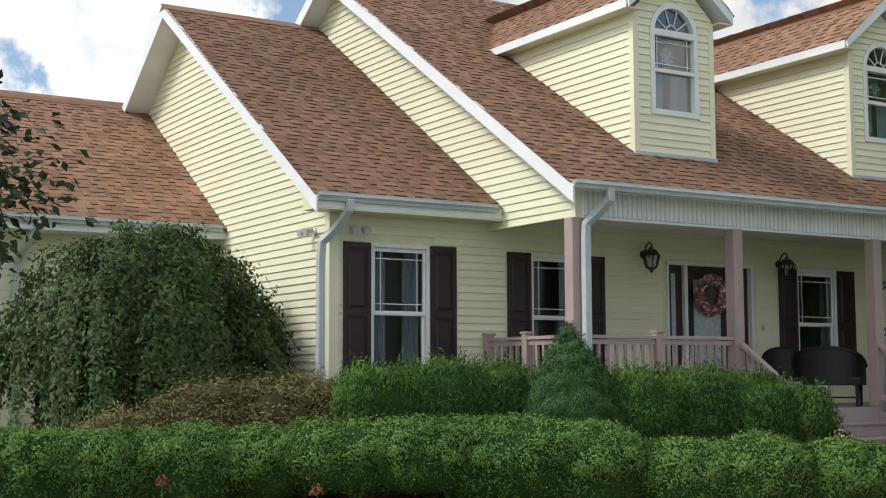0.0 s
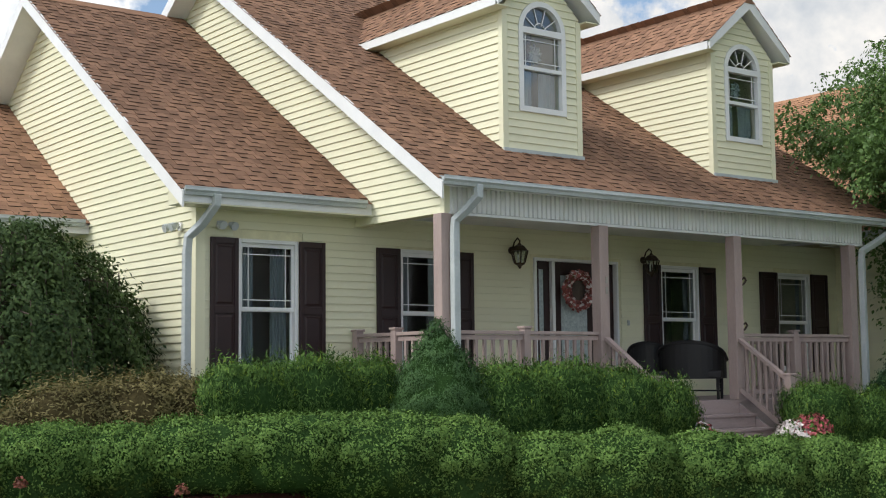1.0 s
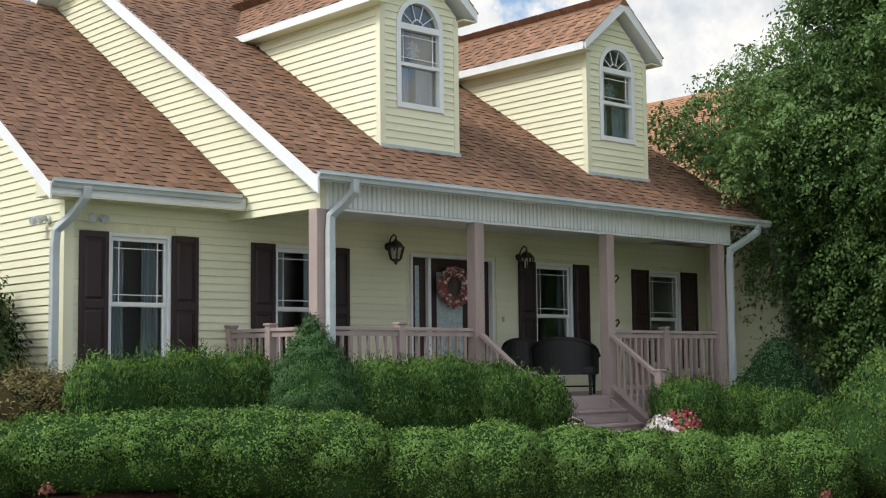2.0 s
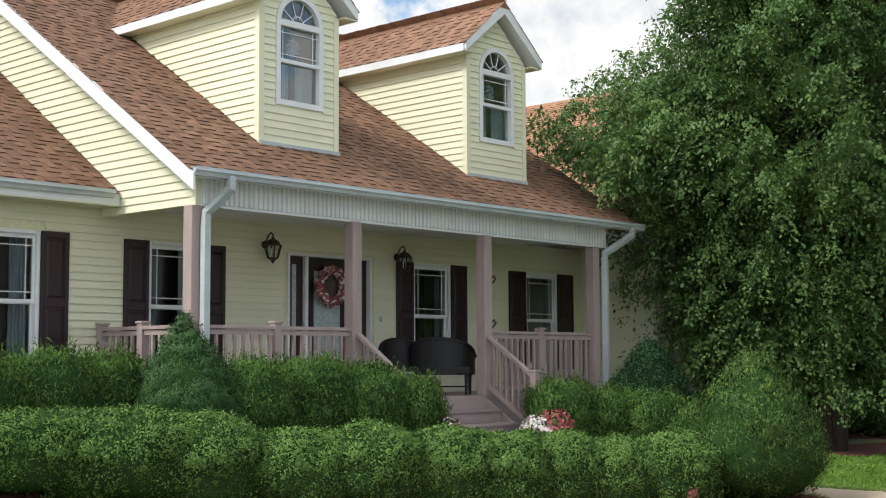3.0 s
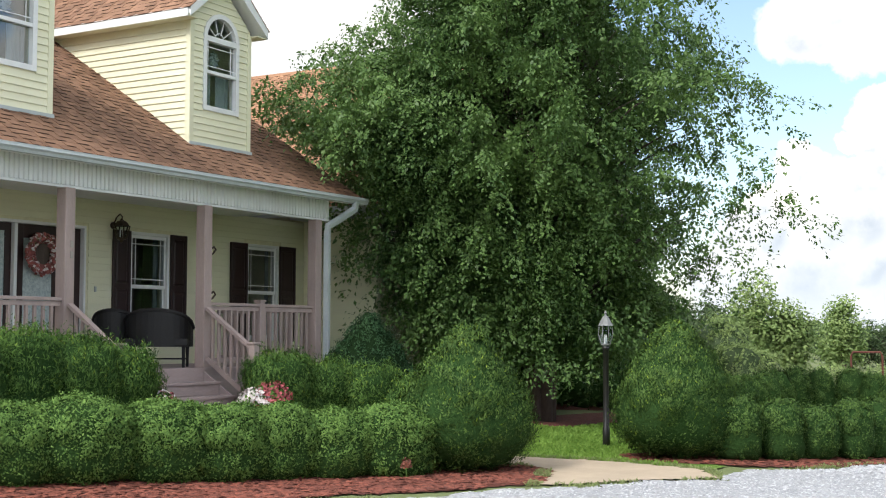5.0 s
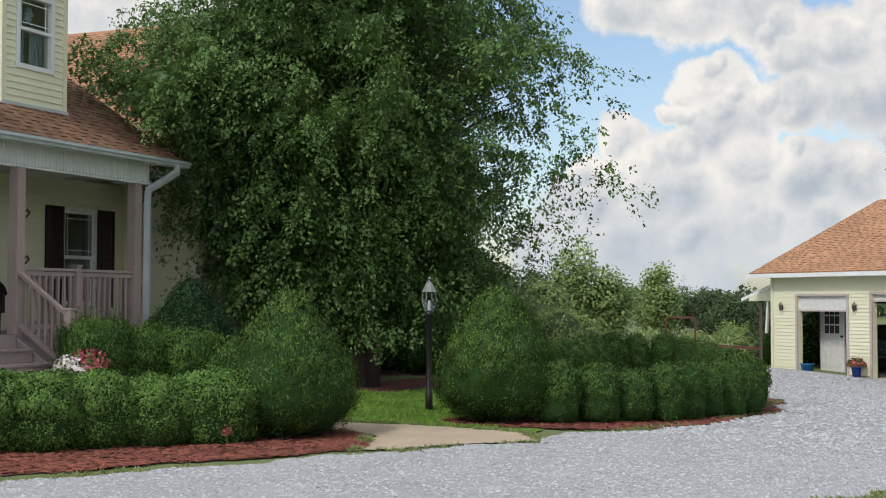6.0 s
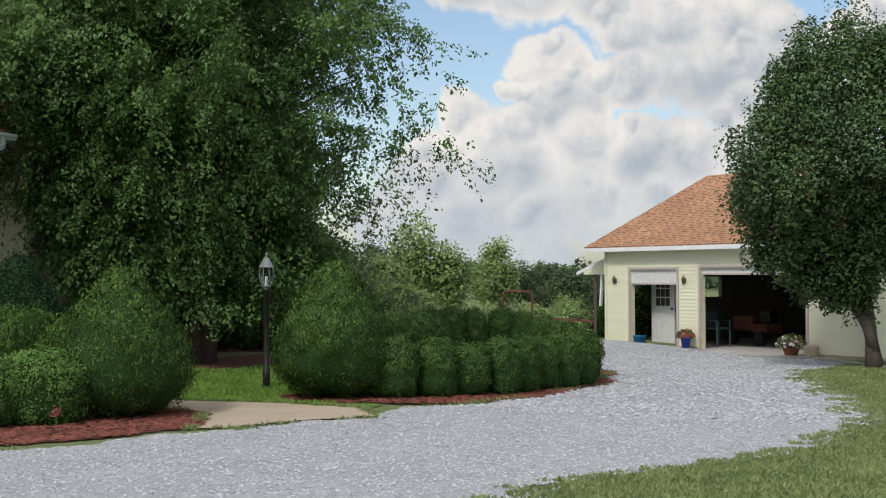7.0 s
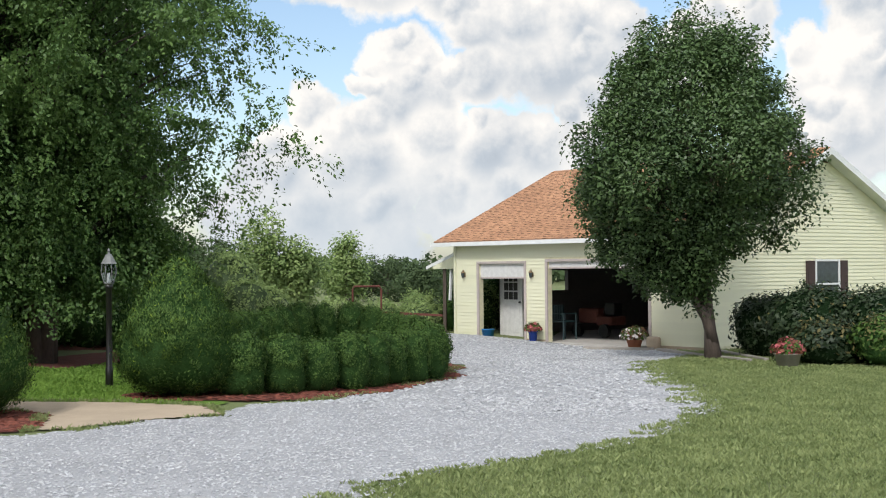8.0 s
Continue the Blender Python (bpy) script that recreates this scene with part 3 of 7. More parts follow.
def build_walls():
    g = Geo()
    pierced(g, X_MID, 20.5, BASE, 3.70, Y_WALL, Y_WALL + 0.18, HOLES)
    front = g.make("front_wall", [M_CORE], house)
    trim_holes = [(a - 0.07, b + 0.07, c - 0.07, d + 0.07) for a, b, c, d in HOLES]
    board_row(front, (0, Y_WALL, 0), (1, 0, 0), (0, -1, 0), courses(BASE, 3.70, LAP, lambda z: X_MID + 0.09, lambda z: 20.5, trim_holes))
    Geo().prism([(X_MID - 0.03, Y_WALL - 0.03, BASE), (X_MID + 0.1, Y_WALL - 0.03, BASE), (X_MID + 0.1, Y_WALL, BASE), (X_MID, Y_WALL, BASE), (X_MID, Y_WALL + 0.1, BASE), (X_MID - 0.03, Y_WALL + 0.1, BASE)], (0, 0, 3.42)).make("corner_post", [M_SIDING], house)
    # gable end of the middle wing
    poly = [(X_MID, Y_WALL, BASE), (X_MID, 25.1, BASE), (X_MID, 25.1, mid_z(15.0) - 0.16), (X_MID, MID_RIDGE_Y, MID_RIDGE_Z - 0.16), (X_MID, Y_WALL, mid_z(Y_WALL) - 0.16)]
    wall = Geo().prism(poly[::-1], (0.18, 0, 0)).make("gable_wall", [M_CORE], house)

    def front_edge(z):
        return max(Y_WALL + 0.08, 14.55 + (z + 0.15 - 3.87) / S_MID)

    def back_edge(z):
        if z < 3.75:
            return 18.95
        if z < 6.17:
            return 18.42 + (z - 3.80) / 0.65
        return MID_RIDGE_Y + (MID_RIDGE_Z - 0.15 - z) / S_MID

    rows = [r for r in courses(BASE, MID_RIDGE_Z - 0.2, LAP, front_edge, back_edge)]
    board_row(wall, (X_MID, 0, 0), (0, 1, 0), (-1, 0, 0), rows)
    # gable end of the main part, over the porch and the middle roof
    poly = [(X_MAIN, Y_POST, 3.57), (X_MAIN, Y_WALL + 0.2, 3.57), (X_MAIN, Y_WALL + 0.2, BASE), (X_MAIN, 25.3, BASE), (X_MAIN, 25.3, main_z(RIDGE_Y * 2 - 25.3) - 0.14), (X_MAIN, RIDGE_Y, RIDGE_Z - 0.14), (X_MAIN, Y_POST, main_z(Y_POST) - 0.14)]
    wall = Geo().prism(poly[::-1], (0.15, 0, 0)).make("gable_wall", [M_CORE], house)

    def upper_front(z):
        return max(Y_POST + 0.02, 12.63 + (z + 0.13 - 3.95) / S_MAIN)

    def upper_back(z):
        if z < 3.83:
            return Y_WALL - 0.02
        if z < MID_RIDGE_Z - 0.03:
            return 14.55 + (z - 3.85) / S_MID
        return RIDGE_Y + (RIDGE_Z - 0.13 - z) / S_MAIN

    board_row(wall, (X_MAIN, 0, 0), (0, 1, 0), (-1, 0, 0), courses(3.57, RIDGE_Z - 0.2, LAP, upper_front, upper_back))
    Geo().box(X_MAIN - 0.025, Y_POST - 0.02, 3.56, X_MAIN + 0.06, Y_POST + 0.07, main_z(Y_POST) - 0.02).make("corner_post", [M_SIDING], house)
    # left wing
    g = Geo().box(-2.0, 18.95, BASE, X_MID, 19.1, 3.75)
    wing = g.make("front_wall", [M_CORE], house)
    board_row(wing, (0, 18.95, 0), (1, 0, 0), (0, -1, 0), courses(BASE, 3.72, LAP, lambda z: -2.0, lambda z: X_MID - 0.06))
    Geo().box(X_MID - 0.06, 18.9, BASE, X_MID - 0.003, 18.95, 3.72).make("corner_post", [M_SIDING], house)
    # right wing with its gable to the front
    gable = [(20.5, Y_WING, BASE), (32.2, Y_WING, BASE), (32.2, Y_WING, 4.12), (26.35, Y_WING, 7.94), (20.5, Y_WING, 4.12)]
    wall = Geo().prism(gable, (0, 0.18, 0)).make("gable_wall", [M_CORE], house)
    board_row(wall, (0, Y_WING, 0), (1, 0, 0), (0, -1, 0), courses(BASE, 7.7, LAP, lambda z: max(20.58, 20.5 + (z - 4.12) / 0.65), lambda z: min(32.2, 32.2 - (z - 4.12) / 0.65)))
    side = Geo().box(20.5, Y_WING + 0.18, BASE, 20.65, 27, 4.1).make("side_wall", [M_CORE], house)
    board_row(side, (20.5, 0, 0), (0, 1, 0), (-1, 0, 0), courses(BASE, 4.05, LAP, lambda z: Y_WING + 0.08, lambda z: Y_WALL - 0.025))
    Geo().prism([(20.475, Y_WING - 0.025, BASE), (20.58, Y_WING - 0.025, BASE), (20.58, Y_WING, BASE), (20.5, Y_WING, BASE), (20.5, Y_WING + 0.08, BASE), (20.475, Y_WING + 0.08, BASE)], (0, 0, 3.75)).make("corner_post", [M_SIDING], house)
    Geo().box(32.05, Y_WING + 0.18, BASE, 32.2, 27, 4.1).box(-2, 26.9, BASE, 32.0, 27.05, 3.8).box(-2, 19.1, BASE, -1.85, 26.9, 3.8).make("back_wall", [M_CORE], house)
    # inner walls and floors that keep the rooms dark
    Geo().box(X_MID + 0.2, 19.0, BASE, 20.5, 19.1, 3.7).box(X_MID + 0.2, Y_WALL + 0.2, 0.8, 20.4, 19.0, 0.9).box(X_MID + 0.2, Y_WALL + 0.2, 3.6, 20.4, 19.0, 3.68).make("room_lining", [M_ROOM], house)


def build_roofs():
    x0, x1 = 9.69, 19.02
    eave = 12.60
    main = roof_slab("roof", [(x0, eave, main_z(eave) - 0.02), (x0, RIDGE_Y, RIDGE_Z - 0.02), (x0, RIDGE_Y, RIDGE_Z - 0.09), (x0, eave, main_z(eave) - 0.09)], (x1 - x0, 0, 0))
    back = 2 * RIDGE_Y - eave
    roof_slab("roof", [(x0, RIDGE_Y, RIDGE_Z - 0.02), (x0, back, main_z(eave) - 0.02), (x0, back, main_z(eave) - 0.16), (x0, RIDGE_Y, RIDGE_Z - 0.16)], (x1 - x0, 0, 0))
    slope = Vector((0, 1, S_MAIN)).normalized()
    rows = int((RIDGE_Y - 12.58) / slope.y / ROW) + 1
    shingles(main, (x0 - 0.03, 12.56, main_z(12.56)), (1, 0, 0), slope, x1 - x0, rows, lambda r: (0, x1 - x0 + 0.06), loose=8, seed=3)
    mx0, mx1 = 7.30, X_MAIN - 0.02
    eave = 14.52
    mid = roof_slab("roof", [(mx0, eave, mid_z(eave) - 0.02), (mx0, MID_RIDGE_Y, MID_RIDGE_Z - 0.02), (mx0, MID_RIDGE_Y, MID_RIDGE_Z - 0.16), (mx0, eave, mid_z(eave) - 0.16)], (mx1 - mx0, 0, 0))
    back = 2 * MID_RIDGE_Y - eave
    roof_slab("roof", [(mx0, MID_RIDGE_Y, MID_RIDGE_Z - 0.02), (mx0, back, mid_z(eave) - 0.02), (mx0, back, mid_z(eave) - 0.16), (mx0, MID_RIDGE_Y, MID_RIDGE_Z - 0.16)], (mx1 - mx0, 0, 0))
    slope = Vector((0, 1, S_MID)).normalized()
    rows = int((MID_RIDGE_Y - 14.5) / slope.y / ROW) + 1
    shingles(mid, (mx0 - 0.03, 14.48, mid_z(14.48)), (1, 0, 0), slope, mx1 - mx0, rows, lambda r: (0, mx1 - mx0 + 0.02), loose=20, seed=4)
    Geo().prism([(mx0 - 0.03, MID_RIDGE_Y - 0.14, MID_RIDGE_Z - 0.07), (mx0 - 0.03, MID_RIDGE_Y, MID_RIDGE_Z + 0.03), (mx0 - 0.03, MID_RIDGE_Y + 0.14, MID_RIDGE_Z - 0.07)], (mx1 - mx0, 0, 0)).make("ridge_cap", [M_SHINGLE], house)
    # left wing
    lz = lambda y: 3.83 + 0.65 * (y - 18.38)
    lr = 22.12
    left = roof_slab("roof", [(-2.3, 18.35, lz(18.35) - 0.02), (-2.3, lr, lz(lr) - 0.02), (-2.3, lr, lz(lr) - 0.16), (-2.3, 18.35, lz(18.35) - 0.16)], (X_MID + 2.3, 0, 0))
    roof_slab("roof", [(-2.3, lr, lz(lr) - 0.02), (-2.3, 25.9, lz(18.35) - 0.02), (-2.3, 25.9, lz(18.35) - 0.16), (-2.3, lr, lz(lr) - 0.16)], (X_MID + 2.3, 0, 0))
    slope = Vector((0, 1, 0.65)).normalized()
    rows = int((lr - 18.3) / slope.y / ROW) + 1
    shingles(left, (-2.3, 18.31, lz(18.31)), (1, 0, 0), slope, 10, rows, lambda r: (4.5, X_MID + 2.3), seed=5)
    Geo().prism([(-2.3, lr - 0.14, lz(lr) - 0.07), (-2.3, lr, lz(lr) + 0.03), (-2.3, lr + 0.14, lz(lr) - 0.07)], (X_MID + 2.3, 0, 0)).make("ridge_cap", [M_SHINGLE], house)
    # right wing: ridge runs front to back
    rx, rz = 26.37, 8.12
    z_at = lambda x: rz - 0.65 * abs(x - rx)
    for a, b, tag in ((19.98, rx, 1), (rx, 32.76, 0)):
        ob = roof_slab("roof", [(a, 12.62, z_at(a)), (b, 12.62, z_at(b)), (b, 12.62, z_at(b) - 0.14), (a, 12.62, z_at(a) - 0.14)], (0, 14.6, 0))
        if tag:
            slope = Vector((1, 0, 0.65)).normalized()
            shingles(ob, (19.95, 27.2, z_at(19.95) + 0.01), (0, -1, 0), slope, 14.6, int(6.42 / slope.x / ROW), lambda r: (0, 14.63), seed=6, mat=M_SHINGLE_B)
        top, end = (rx, 12.59, rz + 0.02), (19.95 if tag else 32.79, 12.59, z_at(19.95) + 0.02)
        down = Vector((0, 0, -0.2))
        Geo().prism([top, end, Vector(end) + down, Vector(top) + down][::1 if tag else -1], (0, 0.024, 0)).make("rake_board", [M_TRIM], house, "white rake board")
    Geo().prism([(rx - 0.14, 12.6, rz - 0.07), (rx, 12.6, rz + 0.03), (rx + 0.14, 12.6, rz - 0.07)][::-1], (0, 14.6, 0)).make("ridge_cap", [M_SHINGLE_B], house)
    Geo().box(20.0, 12.64, 3.78, 20.47, 14.9, 3.82).make("soffit", [M_TRIM], house)
    Geo().box(19.88, 12.62, 3.86, 19.97, 17.0, 3.97).make("gutter", [M_GUTTER], house, "pale grey metal gutter")
    # white rake boards
    g = Geo().prism([(9.665, 12.5, main_z(12.5) + 0.01), (9.665, RIDGE_Y, RIDGE_Z + 0.02), (9.665, RIDGE_Y, RIDGE_Z - 0.2), (9.665, 12.5, main_z(12.5) - 0.2)], (0.024, 0, 0))
    g.prism([(9.665, RIDGE_Y + 0.003, RIDGE_Z + 0.02), (9.665, 25.8, main_z(12.64) + 0.02), (9.665, 25.8, main_z(12.64) - 0.2), (9.665, RIDGE_Y + 0.003, RIDGE_Z - 0.2)], (0.024, 0, 0))
    g.make("rake_board", [M_TRIM], house, "white rake board")
    g = Geo().prism([(7.275, 14.45, mid_z(14.45) + 0.01), (7.275, MID_RIDGE_Y, MID_RIDGE_Z + 0.02), (7.275, MID_RIDGE_Y, MID_RIDGE_Z - 0.19), (7.275, 14.45, mid_z(14.45) - 0.19)], (0.024, 0, 0))
    g.prism([(7.275, MID_RIDGE_Y + 0.003, MID_RIDGE_Z + 0.02), (7.275, 25.6, mid_z(14.5) + 0.02), (7.275, 25.6, mid_z(14.5) - 0.19), (7.275, MID_RIDGE_Y + 0.003, MID_RIDGE_Z - 0.19)], (0.024, 0, 0))
    g.make("rake_board", [M_TRIM], house, "white rake board")
    # boxed eave ends beneath the rakes
    Geo().prism([(7.32, 14.5, 3.68), (7.32, 14.93, 3.68), (7.32, 14.93, mid_z(14.93) - 0.17), (7.32, 14.5, mid_z(14.5) - 0.17)], (2.72, 0, 0)).make("soffit", [M_SIDING], house)
    Geo().prism([(10.06, 12.62, 3.885), (10.06, Y_POST - 0.06, 3.885), (10.06, Y_POST - 0.06, 3.905), (10.06, 12.62, 3.905)], (8.9, 0, 0)).make("soffit", [M_TRIM], house)
    Geo().box(-2.2, 18.42, 3.66, X_MID - 0.003, 18.94, 3.70).make("soffit", [M_TRIM], house)


def gutter(name, x0, x1, y, z):
    """A ogee gutter hung along x in front of y, its rim at z."""
    prof = [(0.0, 0.0), (0.0, -0.105), (-0.075, -0.105), (-0.088, -0.07), (-0.112, -0.045), (-LAP, -0.012), (-LAP, 0.0), (-0.105, 0.0), (-0.105, -0.02), (-0.015, -0.02), (-0.015, 0.0)]
    Geo().prism([(x0, y + a, z + b) for a, b in prof], (x1 - x0, 0, 0)).make("gutter", [M_GUTTER], house, "pale grey metal gutter")


def downspout(path):
    """A square-section pipe along a path."""
    g = Geo()
    g.tube(path, 0.066, 4)
    return g.make("downspout", [M_GUTTER], house, "pale grey metal downspout", bevel=0.01)


def build_gutters():
    gutter("gutter", 9.70, 19.02, 12.60, 3.955)
    gutter("gutter", 7.31, 9.92, 14.545, 3.875)
    gutter("gutter", -2.2, 7.62, 18.36, 3.85)
    downspout([(10.24, 12.53, 3.88), (10.24, 12.53, 3.74), (10.18, 12.66, 3.60), (10.09, 12.80, 3.46), (10.08, 12.80, 3.3), (10.08, 12.80, 0.6)])
    downspout([(18.66, 12.53, 3.88), (18.66, 12.53, 3.76), (18.46, 12.70, 3.58), (18.26, 12.80, 3.45), (18.24, 12.80, 3.3), (18.24, 12.80, 0.6)])
    downspout([(7.74, 14.46, 3.8), (7.74, 14.48, 3.68), (7.66, 14.68, 3.46), (7.55, 14.84, 3.30), (7.54, 14.86, 3.1), (7.54, 14.86, 0.5)])
    downspout([(4.95, 18.28, 3.76), (4.95, 18.4, 3.6), (4.85, 18.75, 3.35), (4.82, 18.86, 3.2), (4.82, 18.86, 0.5)])


def window(parent, x0, x1, z0, z1, y, curtain=0.0, grille=True):
    """A double-hung window in the opening, with white frame, sashes, prairie bars and panes."""
    w = Geo()
    t = 0.055
    w.box(x0 - 0.05, y - 0.045, z0 - 0.05, x0, y + 0.10, z1 + 0.05).box(x1, y - 0.045, z0 - 0.05, x1 + 0.05, y + 0.10, z1 + 0.05)
    w.box(x0, y - 0.045, z1, x1, y + 0.10, z1 + 0.05).box(x0, y - 0.045, z0 - 0.05, x1, y + 0.10, z0)
    win = w.make("window", [M_TRIM], parent, "white double-hung window", bevel=0.008)
    mid = (z0 + z1) / 2
    for a, b, d in ((mid - 0.02, z1, 0.0), (z0, mid + 0.02, 0.03)):
        s = Geo().box(x0, y + d, a, x0 + t * 0.6, y + d + 0.028, b).box(x1 - t * 0.6, y + d, a, x1, y + d + 0.028, b)
        s.box(x0 + t * 0.6, y + d, a, x1 - t * 0.6, y + d + 0.028, a + 0.05).box(x0 + t * 0.6, y + d, b - 0.05, x1 - t * 0.6, y + d + 0.028, b)
        s.make("sash", [M_TRIM], win)
        p = Geo().box(x0 + 0.03, y + d + 0.012, a + 0.03, x1 - 0.03, y + d + 0.016, b - 0.03).make("pane", [M_GLASS], win, "reflecting window glass")
        p.visible_shadow = False
    if grille:
        for x in (x0 + 0.12, x1 - 0.12):
            Geo().box(x - 0.006, y + 0.004, mid + 0.03, x + 0.006, y + 0.011, z1 - 0.05).make("grille_bar", [M_TRIM], win)
        for z in (mid + 0.12, z1 - 0.14):
            Geo().box(x0 + 0.04, y + 0.0035, z - 0.006, x1 - 0.04, y + 0.0105, z + 0.006).make("grille_bar", [M_TRIM], win)
    if curtain:
        c = Geo()
        for a, b in ((x0 + 0.03, x0 + curtain), (x1 - curtain, x1 - 0.03)):
            n = 14
            pts = [(a + (b - a) * i / n, y + 0.16 + 0.02 * math.sin(i * 2.1)) for i in range(n + 1)]
            for (xa, ya), (xb, yb) in zip(pts, pts[1:]):
                c.face([(xa, ya, z0), (xb, yb, z0), (xb, yb, z1), (xa, ya, z1)])
        c.make("curtain", [M_CURTAIN], win, "pale sheer curtain")
    return win


def shutter(x0, x1, z0, z1):
    y = Y_WALL - 0.055
    g = Geo()
    mid, e = z0 + (z1 - z0) * 0.5, 0.055
    g.box(x0, y, z0, x0 + e, y + 0.032, z1).box(x1 - e, y, z0, x1, y + 0.032, z1)
    for a, b in ((z0, z0 + 0.09), (mid - 0.05, mid + 0.05), (z1 - 0.08, z1)):
        g.box(x0 + e, y, a, x1 - e, y + 0.032, b)
    s = g.make("shutter", [M_SHUTTER], house, "maroon panelled shutter", bevel=0.006)
    for a, b in ((z0 + 0.09, mid - 0.05), (mid + 0.05, z1 - 0.08)):
        p = Geo().box(x0 + e, y + 0.016, a, x1 - e, y + 0.03, b)
        p.hexa([(x0 + e + 0.02, y + 0.0155, a + 0.02), (x1 - e - 0.02, y + 0.0155, a + 0.02), (x1 - e - 0.02, y + 0.0155, b - 0.02), (x0 + e + 0.02, y + 0.0155, b - 0.02),
                (x0 + e + 0.045, y + 0.003, a + 0.045), (x1 - e - 0.045, y + 0.003, a + 0.045), (x1 - e - 0.045, y + 0.003, b - 0.045), (x0 + e + 0.045, y + 0.003, b - 0.045)])
        p.make("shutter_panel", [M_SHUTTER], s)


def build_openings():
    for key, (x0, x1, z0, z1) in WINDOWS.items():
        window(house, x0 + 0.05, x1 - 0.05, z0 + 0.05, z1 - 0.05, Y_WALL + 0.02, {"a": 0.26, "b": 0.2, "c": 0.12, "d": 0.1}[key])
        w = 0.48 if key == "d" else 0.40
        shutter(x0 - w + 0.005, x0 - 0.005, z0 - 0.02, z1 + 0.0)
        shutter(x1 + 0.005, x1 + w - 0.005, z0 - 0.02, z1 + 0.0)
    # front door between side lights
    x0, x1, z0, z1 = DOOR
    y = Y_WALL
    g = Geo().box(x0, y - 0.04, z0, x0 + 0.04, y + 0.14, z1).box(x1 - 0.04, y - 0.04, z0, x1, y + 0.14, z1).box(x0 + 0.04, y - 0.04, z1 - 0.045, x1 - 0.04, y + 0.14, z1)
    g.box(x0 + 0.36, y - 0.02, z0, x0 + 0.42, y + 0.12, z1 - 0.045).box(x1 - 0.42, y - 0.02, z0, x1 - 0.36, y + 0.12, z1 - 0.045)
    g.make("door_frame", [M_TRIM], house, "white door frame", bevel=0.008)
    leaf = Geo()
    a, b, t = x0 + 0.42, x1 - 0.42, z1 - 0.045
    leaf.box(a, y + 0.05, z0, a + 0.17, y + 0.10, t).box(b - 0.17, y + 0.05, z0, b, y + 0.10, t).box(a + 0.17, y + 0.05, z0, b - 0.17, y + 0.10, z0 + 0.55).box(a + 0.17, y + 0.05, t - 0.2, b - 0.17, y + 0.10, t)
    door = leaf.make("front_door", [M_DOOR], house, "dark brown front door with leaded glass", bevel=0.006)
    Geo().box(a + 0.17, y + 0.065, z0 + 0.55, b - 0.17, y + 0.08, t - 0.2).make("pane", [M_LEADED], door, "pale leaded glass")
    Geo().tube([(a + 0.08, y + 0.05, z0 + 1.0), (a + 0.08, y, z0 + 1.0), (a + 0.14, y - 0.01, z0 + 1.0)], 0.020, 8).make("door_handle", [M_BRASS], door, "bronze door handle")
    for s0, s1 in ((x0 + 0.04, x0 + 0.36), (x1 - 0.36, x1 - 0.04)):
        s = Geo().box(s0, y + 0.05, z0, s0 + 0.11, y + 0.10, t).box(s1 - 0.11, y + 0.05, z0, s1, y + 0.10, t).box(s0 + 0.11, y + 0.05, z0, s1 - 0.11, y + 0.10, z0 + 0.5).box(s0 + 0.11, y + 0.05, t - 0.12, s1 - 0.11, y + 0.10, t)
        side = s.make("side_light", [M_DOOR], house, "dark side light with leaded glass")
        Geo().box(s0 + 0.11, y + 0.065, z0 + 0.5, s1 - 0.11, y + 0.08, t - 0.12).make("pane", [M_LEADED], side)


def arch_points(cx, r, z, n=14):
    return [(cx + r * math.cos(math.pi * i / n), z + r * math.sin(math.pi * i / n)) for i in range(n + 1)]


